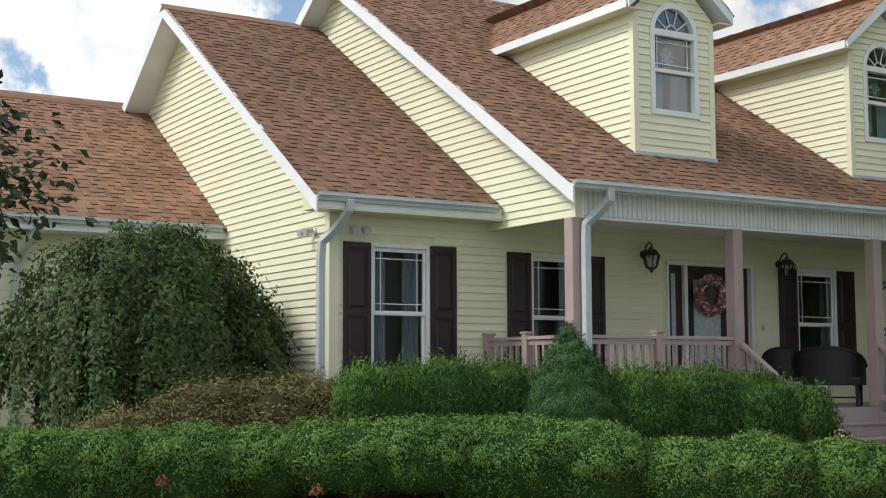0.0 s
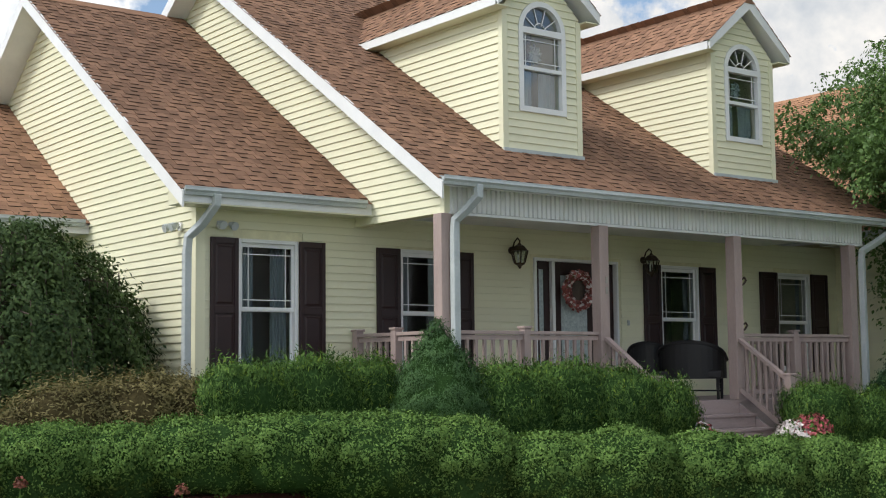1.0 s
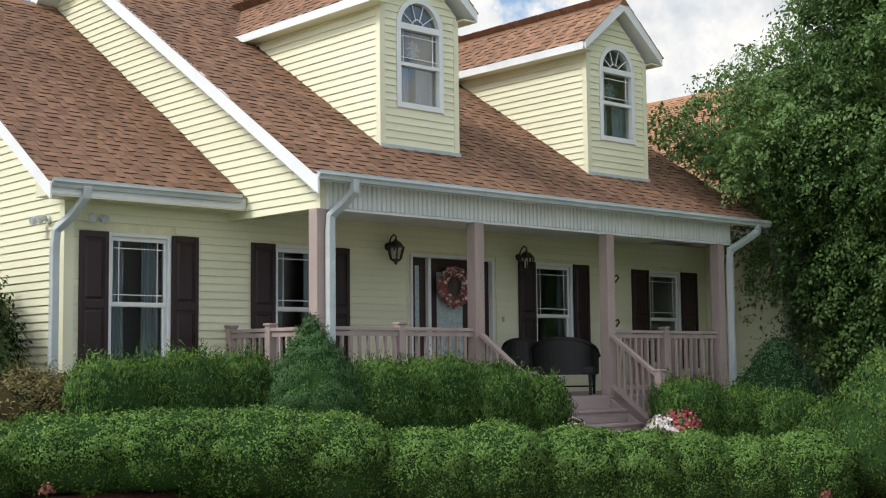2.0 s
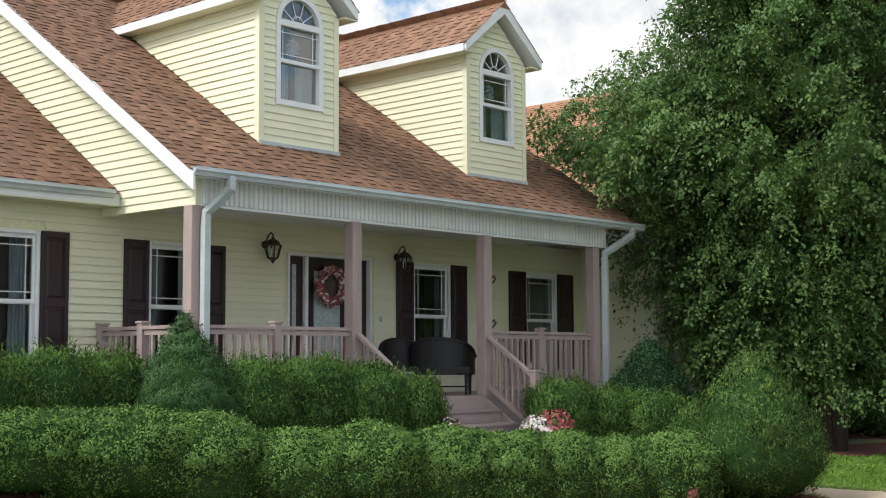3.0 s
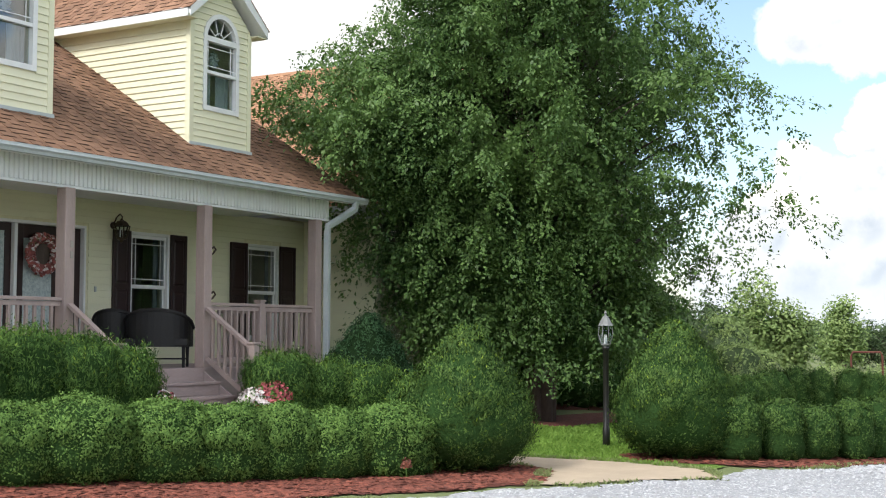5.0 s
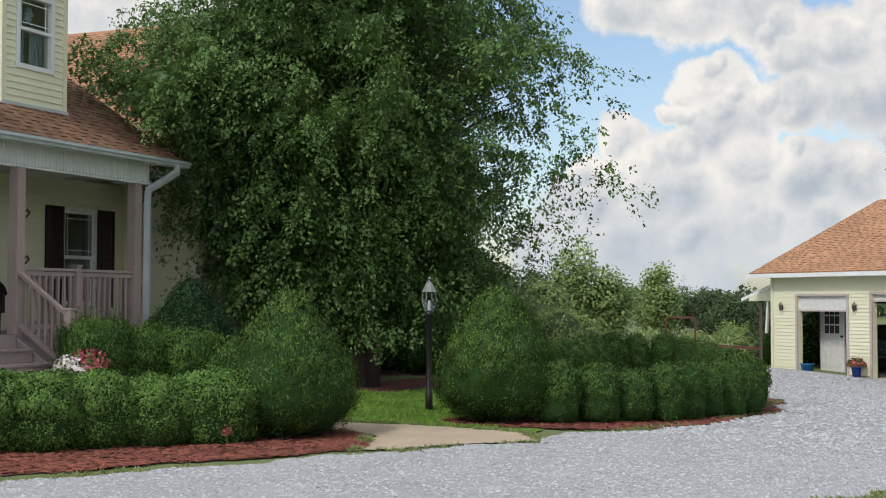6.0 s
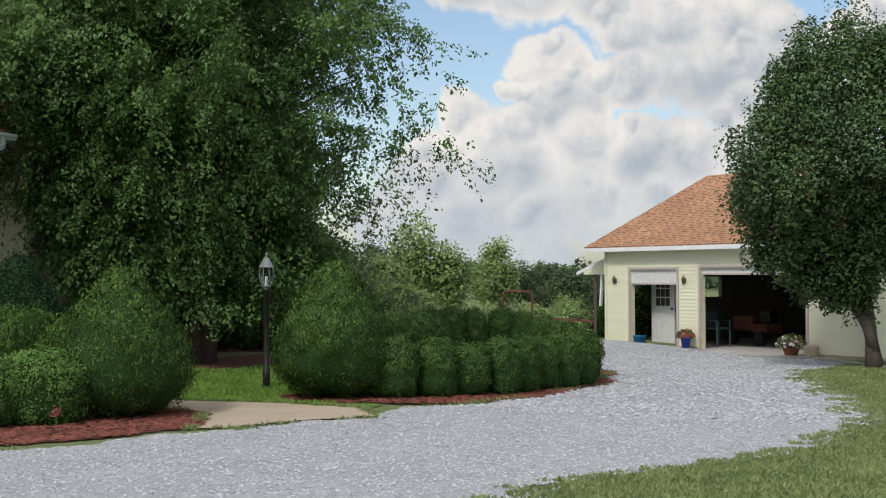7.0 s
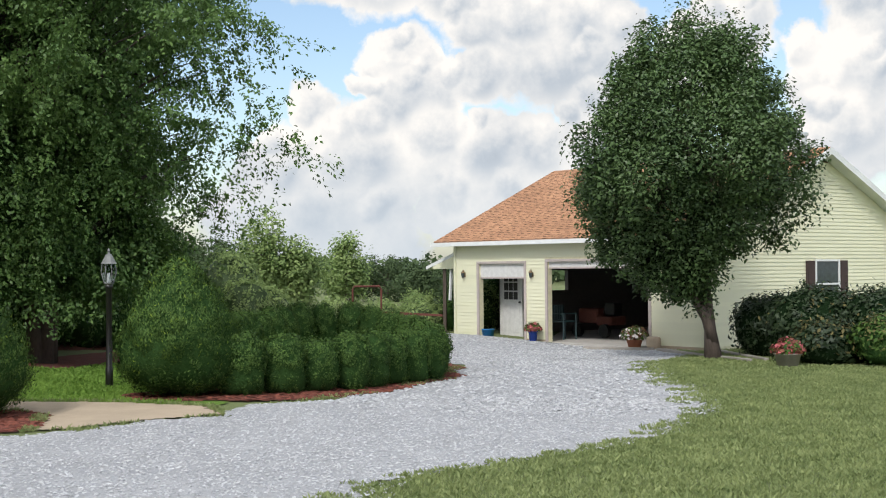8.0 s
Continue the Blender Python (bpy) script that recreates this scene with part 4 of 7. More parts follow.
def dormer(x0, x1):
    """A gabled dormer: lapped sides and front, arched window, white fascia, its own shingled roof."""
    y = 13.58
    foot = main_z(y)
    top = 6.55
    cx = (x0 + x1) / 2
    pitch = 0.85
    ov = 0.23
    rz = 7.40
    y_back = 12.63 + (rz - 3.95) / S_MAIN + 0.2
    wx0, wx1, wz0, wspring = cx - 0.37, cx + 0.37, 5.19, 6.27
    r = (wx1 - wx0) / 2
    # front built round the window
    g = Geo()
    g.box(x0, y, foot - 0.05, wx0, y + 0.12, top).box(wx1, y, foot - 0.05, x1, y + 0.12, top).box(wx0, y, foot - 0.05, wx1, y + 0.12, wz0)
    arc = arch_points(cx, r, wspring)
    half = len(arc) // 2
    peak = top + (x1 - x0) / 2 * pitch
    right = [(x1, y, top), (cx, y, peak)] + [(a, y, b) for a, b in arc[half::-1]] + [(wx1, y, top)]
    left = [(cx, y, peak), (x0, y, top), (wx0, y, top)] + [(a, y, b) for a, b in arc[:half - 1:-1]]
    g.prism(right, (0, 0.12, 0)).prism(left, (0, 0.12, 0))
    g.prism([(x0, y + 0.12, foot), (x0, y_back - 0.6, top), (x0, y + 0.12, top)], (0.1, 0, 0)).prism([(x1 - 0.1, y + 0.12, foot), (x1 - 0.1, y_back - 0.6, top), (x1 - 0.1, y + 0.12, top)], (0.1, 0, 0))
    body = g.make("dormer", [M_CORE], house, "yellow gabled roof dormer with an arched window")

    def wide(z):
        return (x1 - x0) / 2 - max(0, z - top) / pitch

    rows = []
    z = foot + 0.03
    while z < peak - 0.12:
        h = LAP
        a, b = wide(z), wide(z + h)
        zm = z + h / 2
        if zm < wz0 - 0.07 or zm > wspring + r + 0.07:
            spans = [(cx - a + 0.0, cx + a, cx + b, cx - b)]
        else:
            def hole(zz):
                return r + 0.06 if zz < wspring else math.sqrt(max(0.0, (r + 0.06) ** 2 - (zz - wspring) ** 2))
            ha, hb = hole(z), hole(z + h)
            spans = [(cx - a, cx - ha, cx - hb, cx - b), (cx + ha, cx + a, cx + b, cx + hb)]
        rows.append((z, spans))
        z += h
    board_row(body, (0, y, 0), (1, 0, 0), (0, -1, 0), rows)
    rows = []
    z = foot + 0.05
    while z < top - 0.05:
        e = lambda q: 12.63 + (q - 3.95) / S_MAIN
        rows.append((z, [(y + 0.0, e(z) + 0.02, e(z + LAP) + 0.02, y + 0.0)]))
        z += LAP
    board_row(body, (x0, 0, 0), (0, 1, 0), (-1, 0, 0), rows)
    Geo().prism([(x0 - 0.022, y - 0.022, foot), (x0 + 0.07, y - 0.022, foot), (x0 + 0.07, y, foot), (x0, y, foot), (x0, y + 0.07, foot), (x0 - 0.022, y + 0.07, foot)], (0, 0, top - foot)).make("corner_post", [M_SIDING], body)
    Geo().box(x1 - 0.07, y - 0.022, foot - 0.02, x1 + 0.022, y, top - 0.05).make("corner_post", [M_SIDING], body)
    Geo().box(x0 - 0.03, y - 0.05, foot - 0.02, x1 + 0.03, y - 0.024, foot + 0.03).make("flashing", [M_GUTTER], body)
    # window: arched light over a double-hung one
    g = Geo()
    yy = y - 0.03
    outer, inner = arch_points(cx, r + 0.055, wspring), arch_points(cx, r - 0.02, wspring)
    for i in range(len(outer) - 1):
        (a, b), (c, d) = outer[i], outer[i + 1]
        (e2, f2), (g2, h2) = inner[i], inner[i + 1]
        g.hexa([(a, yy, b), (c, yy, d), (g2, yy, h2), (e2, yy, f2), (a, yy + 0.09, b), (c, yy + 0.09, d), (g2, yy + 0.09, h2), (e2, yy + 0.09, f2)])
    g.box(wx0 - 0.055, yy, wz0 - 0.06, wx0 + 0.02, yy + 0.09, wspring).box(wx1 - 0.02, yy, wz0 - 0.06, wx1 + 0.055, yy + 0.09, wspring)
    g.box(wx0 + 0.02, yy, wz0 - 0.06, wx1 - 0.02, yy + 0.09, wz0 + 0.015).box(wx0 + 0.02, yy + 0.001, wspring - 0.05, wx1 - 0.02, yy + 0.09, wspring + 0.035)
    mz = 5.74
    g.box(wx0 + 0.02, yy + 0.01, mz - 0.025, wx1 - 0.02, yy + 0.08, mz + 0.025)
    g.make("window_frame", [M_TRIM], body, "white arched window frame")
    bars = Geo()
    yb = y + 0.03
    for k in range(1, 5):
        a = math.pi * k / 5
        bars.bar((cx + 0.10 * math.cos(a), yb, wspring + 0.10 * math.sin(a)), (cx + (r - 0.02) * math.cos(a), yb, wspring + (r - 0.02) * math.sin(a)), 0.012, 0.012)
    bars.tube([(cx + 0.1 * math.cos(math.pi * i / 8), yb, wspring + 0.03 + 0.1 * math.sin(math.pi * i / 8)) for i in range(9)], 0.008, 5)
    for x in (wx0 + 0.10, wx1 - 0.10):
        bars.box(x - 0.006, yb - 0.006, mz, x + 0.006, yb, wspring - 0.05)
    for z in (mz + 0.10, wspring - 0.13):
        bars.box(wx0 + 0.02, yb - 0.005, z - 0.006, wx1 - 0.02, yb + 0.001, z + 0.006)
    bars.make("grille", [M_TRIM], body)
    pane = [(wx0, yb + 0.012, wz0), (wx1, yb + 0.012, wz0)] + [(a, yb + 0.012, b) for a, b in arch_points(cx, r, wspring)]
    p = Geo().prism(pane, (0, 0.004, 0)).make("pane", [M_GLASS], body, "reflecting window glass")
    p.visible_shadow = False
    c = Geo()
    n = 22
    for i in range(n):
        xa, xb = wx0 + (wx1 - wx0) * i / n, wx0 + (wx1 - wx0) * (i + 1) / n
        ya, yb2 = y + 0.17 + 0.018 * math.sin(i * 1.9), y + 0.17 + 0.018 * math.sin((i + 1) * 1.9)
        if 9 <= i <= 12:
            continue
        c.face([(xa, ya, wz0), (xb, yb2, wz0), (xb, yb2, mz), (xa, ya, mz)])
    for k in range(9):
        a = 2 * math.pi * k / 9
        c.tube([(cx, y + 0.14, mz + 0.24), (cx + 0.07 * math.cos(a), y + 0.14, mz + 0.24 + 0.10 * math.sin(a)), (cx + 0.13 * math.cos(a + 0.3), y + 0.14, mz + 0.24 + 0.15 * math.sin(a + 0.3))], [0.02, 0.035, 0.008], 5)
    c.make("curtain", [M_CURTAIN], body, "pale sheer curtain with lace valance")
    # panel whose near-black colour stands in for the dim room
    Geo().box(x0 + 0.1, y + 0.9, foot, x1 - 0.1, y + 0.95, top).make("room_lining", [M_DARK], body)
    # roof: two slopes with fascia all round
    yf = y - 0.18
    for side in (-1, 1):
        edge_x, edge_z = cx + side * ((x1 - x0) / 2 + ov), rz - ((x1 - x0) / 2 + ov) * pitch
        roof = Geo().prism([(cx, yf, rz), (edge_x, yf, edge_z), (edge_x, yf, edge_z - 0.09), (cx, yf, rz - 0.12)][::side], (0, y_back - yf, 0)).make("dormer_roof", [M_TRIM], body)
        slope = Vector((-side, 0, pitch)).normalized()
        rows_n = int(((x1 - x0) / 2 + ov + 0.03) / abs(slope.x) / ROW) + 1
        start = Vector((edge_x + side * 0.02, yf - 0.03, edge_z - 0.02 * pitch + 0.005))
        if side < 0:
            start.y = y_back

        def cover(r, side=side):
            z = edge_z + r * ROW * slope.z
            reach = 12.63 + (z - 3.95) / S_MAIN + 0.12
            return (max(0.0, y_back - reach), y_back - yf + 0.03) if side < 0 else (0.0, reach - yf + 0.03)

        shingles(roof, start, (0, -1, 0) if side < 0 else (0, 1, 0), slope, 1, rows_n, cover, seed=int(x0 * 10) + side, loose=0)
        fz = edge_z - 0.0
        fascia = Geo().box(min(edge_x, edge_x + side * 0.02), yf + 0.02, fz - 0.13, max(edge_x, edge_x + side * 0.02), 12.63 + (fz - 3.95) / S_MAIN + 0.1, fz + 0.005)
        fascia.prism([(cx, yf - 0.022, rz + 0.015), (edge_x, yf - 0.022, edge_z + 0.015), (edge_x, yf - 0.022, edge_z - 0.13), (cx, yf - 0.022, rz - 0.18)][::side], (0, 0.022, 0))
        fascia.make("fascia", [M_TRIM], body, "white fascia board")
        xs = sorted([cx + side * (x1 - x0) / 2, edge_x])
        Geo().box(xs[0] + 0.003, yf + 0.02, fz - 0.128, xs[1] - 0.003, 12.63 + (fz - 3.95) / S_MAIN, fz - 0.11).make("soffit", [M_SIDING], body)
    Geo().prism([(cx - 0.12, yf - 0.03, rz - 0.09), (cx, yf - 0.03, rz + 0.03), (cx + 0.12, yf - 0.03, rz - 0.09)][::-1], (0, y_back - yf - 0.15, 0)).make("ridge_cap", [M_SHINGLE], body)


build_walls()
build_roofs()
build_gutters()
build_openings()
dormer(11.53, 12.93)
dormer(15.70, 17.13)


# ---- porch ----
def build_porch():
    porch = thing("porch", "covered front porch with mauve stained posts, deck and white beaded frieze", "porch", (14, 13.9, BASE))
    Geo().box(9.98, Y_POST - 0.1, FLOOR - 0.04, 18.3, Y_WALL - 0.02, FLOOR).make("deck", [M_DECK], porch, "mauve deck boards")
    Geo().box(9.98, Y_POST - 0.08, 0.32, 18.3, Y_POST - 0.05, FLOOR - 0.04).box(9.98, Y_POST - 0.05, 0.32, 10.01, Y_WALL - 0.02, FLOOR - 0.04).make("skirt", [M_DECK], porch)
    Geo().box(10.21, Y_POST + 0.052, 3.72, 18.47, Y_WALL + 0.01, 3.80).make("porch_ceiling", [M_TRIM], porch)
    fr = Geo().box(10.11, Y_POST - 0.03, 3.56, 18.45, Y_POST + 0.05, 3.95).make("frieze", [M_TRIM], porch, "white ribbed frieze panel")
    for i in range(108):
        x = 10.13 + i * 0.0768
        Geo().hexa([(x, Y_POST - 0.03, 3.58), (x + 0.066, Y_POST - 0.03, 3.58), (x + 0.066, Y_POST - 0.03, 3.905), (x, Y_POST - 0.03, 3.905),
                    (x + 0.008, Y_POST - 0.052, 3.585), (x + 0.058, Y_POST - 0.052, 3.585), (x + 0.058, Y_POST - 0.052, 3.905), (x + 0.008, Y_POST - 0.052, 3.905)]).make("panel_rib", [M_TRIM], fr)
    Geo().box(10.1, Y_POST - 0.05, 3.545, 18.47, Y_POST + 0.07, 3.575).make("frieze_cap", [M_TRIM], porch)
    for x in (10.01, 12.65, 15.35, 18.10):
        Geo().box(x - 0.085, Y_POST - 0.085, FLOOR, x + 0.085, Y_POST + 0.085, 3.55).make("post", [M_RAIL], porch, "mauve square porch post", bevel=0.012)


def railing(a, b, posts, label, ends=(0.0, 0.0)):
    """A railing from a to b (x, y at floor height) with newels at the given fractions."""
    a, b = Vector((*a, FLOOR)), Vector((*b, FLOOR))
    rail = thing("porch_railing", label, "railing", a.lerp(b, 0.5), "porch railings")
    d = (b - a)
    up = Vector((0, 0, 1))
    Geo().bar(a + up * 0.93, b + up * 0.93, 0.09, 0.045).make("top_rail", [M_RAIL], rail, bevel=0.006)
    Geo().bar(a + up * 0.87, b + up * 0.87, 0.04, 0.06).make("upper_rail", [M_RAIL], rail)
    Geo().bar(a + up * 0.10, b + up * 0.10, 0.04, 0.07).make("bottom_rail", [M_RAIL], rail)
    n = int(d.length / 0.135)
    me = None
    for i in range(1, n):
        p = a + d * (i / n)
        if any(abs(i / n - f) * d.length < 0.09 for f in posts):
            continue
        g = Geo().box(-0.019, -0.019, 0.12, 0.019, 0.019, 0.85)
        if me is None:
            ob = g.make("baluster", [M_RAIL], rail)
            me = ob.data
        else:
            ob = new("baluster", me)
            ob.parent = rail
            ob.matrix_parent_inverse = Matrix.Translation(-rail.location)
        ob.location = p
    for f in posts:
        p = a + d * f
        g = Geo().box(p.x - 0.055, p.y - 0.055, FLOOR, p.x + 0.055, p.y + 0.055, FLOOR + 0.985)
        g.box(p.x - 0.07, p.y - 0.07, FLOOR + 0.985, p.x + 0.07, p.y + 0.07, FLOOR + 1.015)
        g.make("newel_post", [M_RAIL], rail, bevel=0.006)


def build_stairs():
    steps = thing("porch_steps", "mauve wooden porch steps with side stringers leading to the deck", "steps", (14, 12.4, BASE))
    x0, x1 = 12.75, 15.25
    y = Y_POST - 0.1
    for i in range(3):
        z = FLOOR - 0.19 * (i + 1)
        Geo().box(x0 - 0.03, y - 0.29 * (i + 1) - 0.02, z - 0.04, x1 + 0.03, y - 0.29 * i - 0.02, z).make("tread", [M_DECK], steps, bevel=0.006)
    for i in range(4):
        z = FLOOR - 0.19 * i
        Geo().box(x0, y - 0.29 * i, z - 0.188, x1, y - 0.29 * i + 0.02, z - 0.041).make("riser", [M_DECK], steps)
    for x in (x0 - 0.06, x1 + 0.02):
        Geo().prism([(x, y + 0.02, FLOOR - 0.05), (x, y - 0.9, FLOOR - 0.64), (x, y - 0.9, FLOOR - 0.8), (x, y + 0.02, FLOOR - 0.35)], (0.04, 0, 0)).make("stringer", [M_DECK], steps)
    for x in (12.66, 15.33):
        hand = thing("stair_railing", "sloping mauve wooden stair railing with square newel", "railing", (x, 12.4, 0.9), "stair railings")
        top, foot = Vector((x, Y_POST - 0.09, FLOOR + 0.86)), Vector((x, Y_POST - 0.90, FLOOR + 0.30))
        down = Vector((0, 0, 0.72))
        Geo().bar(top, foot, 0.09, 0.045).make("top_rail", [M_RAIL], hand)
        Geo().bar(top - down, foot - down, 0.045, 0.07).make("bottom_rail", [M_RAIL], hand)
        for i in range(1, 7):
            p = top.lerp(foot, i / 7)
            Geo().bar(p - down, p - Vector((0, 0, 0.02)), 0.036, 0.036).make("baluster", [M_RAIL], hand)
        Geo().box(x - 0.055, foot.y - 0.11, 0.36, x + 0.055, foot.y, foot.z + 0.04).box(x - 0.07, foot.y - 0.125, foot.z + 0.04, x + 0.07, foot.y + 0.015, foot.z + 0.07).make("newel_post", [M_RAIL], hand, bevel=0.006)


def wall_lantern(x, z, y=None, flip=1):
    y = Y_WALL - 0.02 if y is None else y
    lamp = thing("wall_lantern", "dark bronze carriage lantern with curled arm on the wall", "wall lamp", (x, y, z), "porch lanterns")
    Geo().tube([(x, y, z), (x, y - 0.03, z)], 0.055, 12).make("back_plate", [M_BRASS], lamp)
    Geo().tube([(x, y - 0.02, z), (x, y - 0.08, z + 0.12), (x, y - 0.15, z + 0.17), (x, y - 0.2, z + 0.13), (x, y - 0.19, z + 0.06)], 0.011, 8).make("arm", [M_BRASS], lamp)
    c = y - 0.19
    Geo().lathe(x, c, [(0.014, z + 0.10), (0.035, z + 0.07), (0.08, z + 0.05), (0.125, z + 0.0), (0.138, z - 0.02)], 6).make("hood", [M_BRASS], lamp)
    for k in range(6):
        a = math.pi / 3 * k
        Geo().tube([(x + 0.130 * math.cos(a), c + 0.130 * math.sin(a), z - 0.02), (x + 0.08 * math.cos(a), c + 0.08 * math.sin(a), z - 0.2)], 0.010, 4).make("cage_bar", [M_BRASS], lamp)
    p = Geo().lathe(x, c, [(0.122, z - 0.025), (0.074, z - 0.198)], 6).make("glass", [M_GLASS], lamp)
    p.visible_shadow = False
    for dx in (-0.03, 0.03):
        Geo().lathe(x + dx, c, [(0.011, z - 0.19), (0.011, z - 0.12), (0.014, z - 0.10), (0.004, z - 0.06)], 6).make("candle_bulb", [M_TRIM], lamp)
    Geo().lathe(x, c, [(0.088, z - 0.198), (0.08, z - 0.215), (0.035, z - 0.24), (0.012, z - 0.28)], 6).make("base", [M_BRASS], lamp)


def petals(g, rng, centre, radius, count, size, mats, squash=0.8, ring=None):
    """Small overlapping petals over a ball or ring."""
    c = Vector(centre)
    for _ in range(count):
        if ring:
            a = rng.uniform(0, 2 * math.pi)
            b = rng.uniform(0, 2 * math.pi)
            d = Vector((math.cos(a), 0, math.sin(a)))
            out = d * math.cos(b) + Vector((0, -abs(math.sin(b)), 0))
            p = c + d * ring + out * radius * rng.uniform(0.7, 1.1)
        else:
            out = Vector((rng.gauss(0, 1), rng.gauss(0, 1), abs(rng.gauss(0, 0.8)) + 0.05)).normalized()
            p = c + Vector((out.x * radius, out.y * radius, out.z * radius * squash)) * rng.uniform(0.75, 1.08)
        n = (out + Vector((rng.uniform(-1, 1), rng.uniform(-1, 1), rng.uniform(-1, 1))) * 0.6).normalized()
        u = n.orthogonal().normalized()
        v = n.cross(u)
        s = size * rng.uniform(0.6, 1.2)
        k = rng.choice(mats)
        a0 = rng.uniform(0, 6.28)
        u, v = u * math.cos(a0) + v * math.sin(a0), v * math.cos(a0) - u * math.sin(a0)
        g.face([p - u * s, p - v * s * 0.8 + n * s * 0.2, p + u * s, p + v * s * 0.8 + n * s * 0.2], k)


def build_porch_things():
    rng = random.Random(8)
    wall_lantern(12.77, 3.38)
    wall_lantern(15.50, 3.35)
    # wreath on the door
    wreath = thing("wreath", "round dusty pink silk flower wreath hanging on the front door", "wreath", (14.08, Y_WALL, 2.83))
    ring = [(14.08 + 0.24 * math.cos(2 * math.pi * i / 24), Y_WALL - 0.02, 2.83 + 0.24 * math.sin(2 * math.pi * i / 24)) for i in range(25)]
    Geo().tube(ring, 0.045, 8).make("ring", [M_BROWN], wreath)
    # added disc that darkens the wreath's open centre
    Geo().tube([(14.08, Y_WALL + 0.01, 2.83), (14.08, Y_WALL + 0.03, 2.83)], 0.21, 20).make("backing", [M_BARK], wreath, "dark disc added behind the open centre")
    g = Geo()
    petals(g, rng, (14.08, Y_WALL - 0.03, 2.83), 0.075, 620, 0.034, [0, 0, 0, 1], ring=0.24)
    g.make("petals", [M_PETALP, M_PETALW], wreath, "dusty pink petals")
    # twin spotlights at the corner of the middle wing
    for x, y, dx, dy in ((7.70, 15.35, -1, 0), (8.02, 14.93, 0.2, -1)):
        lamp = thing("floodlight", "pale twin-head outdoor floodlight on the siding", "floodlight", (x, y, 3.48), "floodlights")
        Geo().tube([(x, y, 3.48), (x + dx * 0.03, y + dy * 0.03, 3.48)], 0.055, 12).make("base", [M_TRIM], lamp)
        for s in (-1, 1):
            px, py = x + dx * 0.10 + s * 0.09 * abs(dy), y + dy * 0.10 + s * 0.09 * abs(dx)
            Geo().tube([(x + dx * 0.03, y + dy * 0.03, 3.48), (px, py, 3.49)], 0.014, 6).make("arm", [M_TRIM], lamp)
            Geo().tube([(px - dx * 0.02, py - dy * 0.02, 3.5), (px + dx * 0.05, py + dy * 0.05, 3.47), (px + dx * 0.09, py + dy * 0.09, 3.455)], [0.022, 0.052, 0.055], 12).make("head", [M_GUTTER], lamp)
    # iron hooks on the third post
    for z in (2.88, 2.22):
        h = thing("plant_hook", "small dark iron scroll hook screwed to the porch post", "hook", (15.44, Y_POST - 0.03, z), "post hooks")
        Geo().tube([(15.435, Y_POST - 0.04, z - 0.05), (15.49, Y_POST - 0.05, z - 0.03), (15.54, Y_POST - 0.06, z + 0.03), (15.50, Y_POST - 0.06, z + 0.07), (15.46, Y_POST - 0.05, z + 0.04)], 0.016, 8).make("scroll", [M_BRASS], h)
    # plain bars where the number stands on the second post
    plate = thing("number_plaque", "row of small pale bars down the front of the porch post", "plaque", (12.70, Y_POST - 0.09, 2.72))
    for z in (2.82, 2.68):
        Geo().box(12.655, Y_POST - 0.095, z - 0.045, 12.70, Y_POST - 0.0855, z + 0.045).make("bar", [M_WOODGREY], plate)
    # doorbell
    bell = thing("doorbell", "small pale doorbell beside the front door", "doorbell", (15.15, Y_WALL - 0.02, 2.35))
    Geo().box(15.13, Y_WALL - 0.035, 2.31, 15.17, Y_WALL - 0.016, 2.39).make("plate", [M_GUTTER], bell, bevel=0.004)
    wicker_seat("wicker_chair", "black wicker porch chair with rounded back", "chair", 14.95, 14.3, 0.62, 125)
    wicker_seat("wicker_loveseat", "black wicker porch loveseat with a high rounded back", "loveseat", 15.12, 13.62, 0.94, 125)


def wicker_seat(name, label, category, x, y, width, turn):
    """A woven seat with wrap-round back, facing along the porch, on turned legs."""
    seat = thing(name, label, category, (x, y, FLOOR))
    seat.rotation_euler = (0, 0, radians(turn))
    w, z = width / 2, FLOOR
    Geo().box(x - w, y - 0.28, z + 0.30, x + w, y + 0.3, z + 0.42).make("seat", [M_WICKER], seat, bevel=0.03)
    n = 16
    verts, faces = [], []
    for i in range(n + 1):
        a = math.pi * i / n
        px, py = x - w * 1.04 * math.cos(a), y - 0.26 + 0.58 * math.sin(a) ** 0.6
        top = z + 0.58 + 0.25 * math.sin(a) ** 0.7
        verts += [(px, py, z + 0.3), (px, py, top), (px, py + 0.045, top), (px, py + 0.045, z + 0.3)]
        if i:
            k = 4 * i
            faces += [(k - 4 + j, k + j, k + (j + 1) % 4, k - 4 + (j + 1) % 4) for j in range(4)]
    arrays("backrest", verts, faces, [M_WICKER], seat)
    rim = [(x - w * 1.04 * math.cos(math.pi * i / n), y - 0.24 + 0.58 * math.sin(math.pi * i / n) ** 0.6, z + 0.58 + 0.25 * math.sin(math.pi * i / n) ** 0.7) for i in range(n + 1)]
    Geo().tube(rim, 0.035, 8).make("rolled_rim", [M_WICKER], seat)
    for dx in (-w + 0.06, w - 0.06):
        for dy in (-0.24, 0.26):
            Geo().tube([(x + dx, y + dy, z + 0.31), (x + dx, y + dy, z)], [0.028, 0.02], 8).make("leg", [M_WICKER], seat)
    Geo().bar((x - w + 0.06, y - 0.24, z + 0.12), (x + w - 0.06, y - 0.24, z + 0.12), 0.025, 0.025).make("stretcher", [M_WICKER], seat)


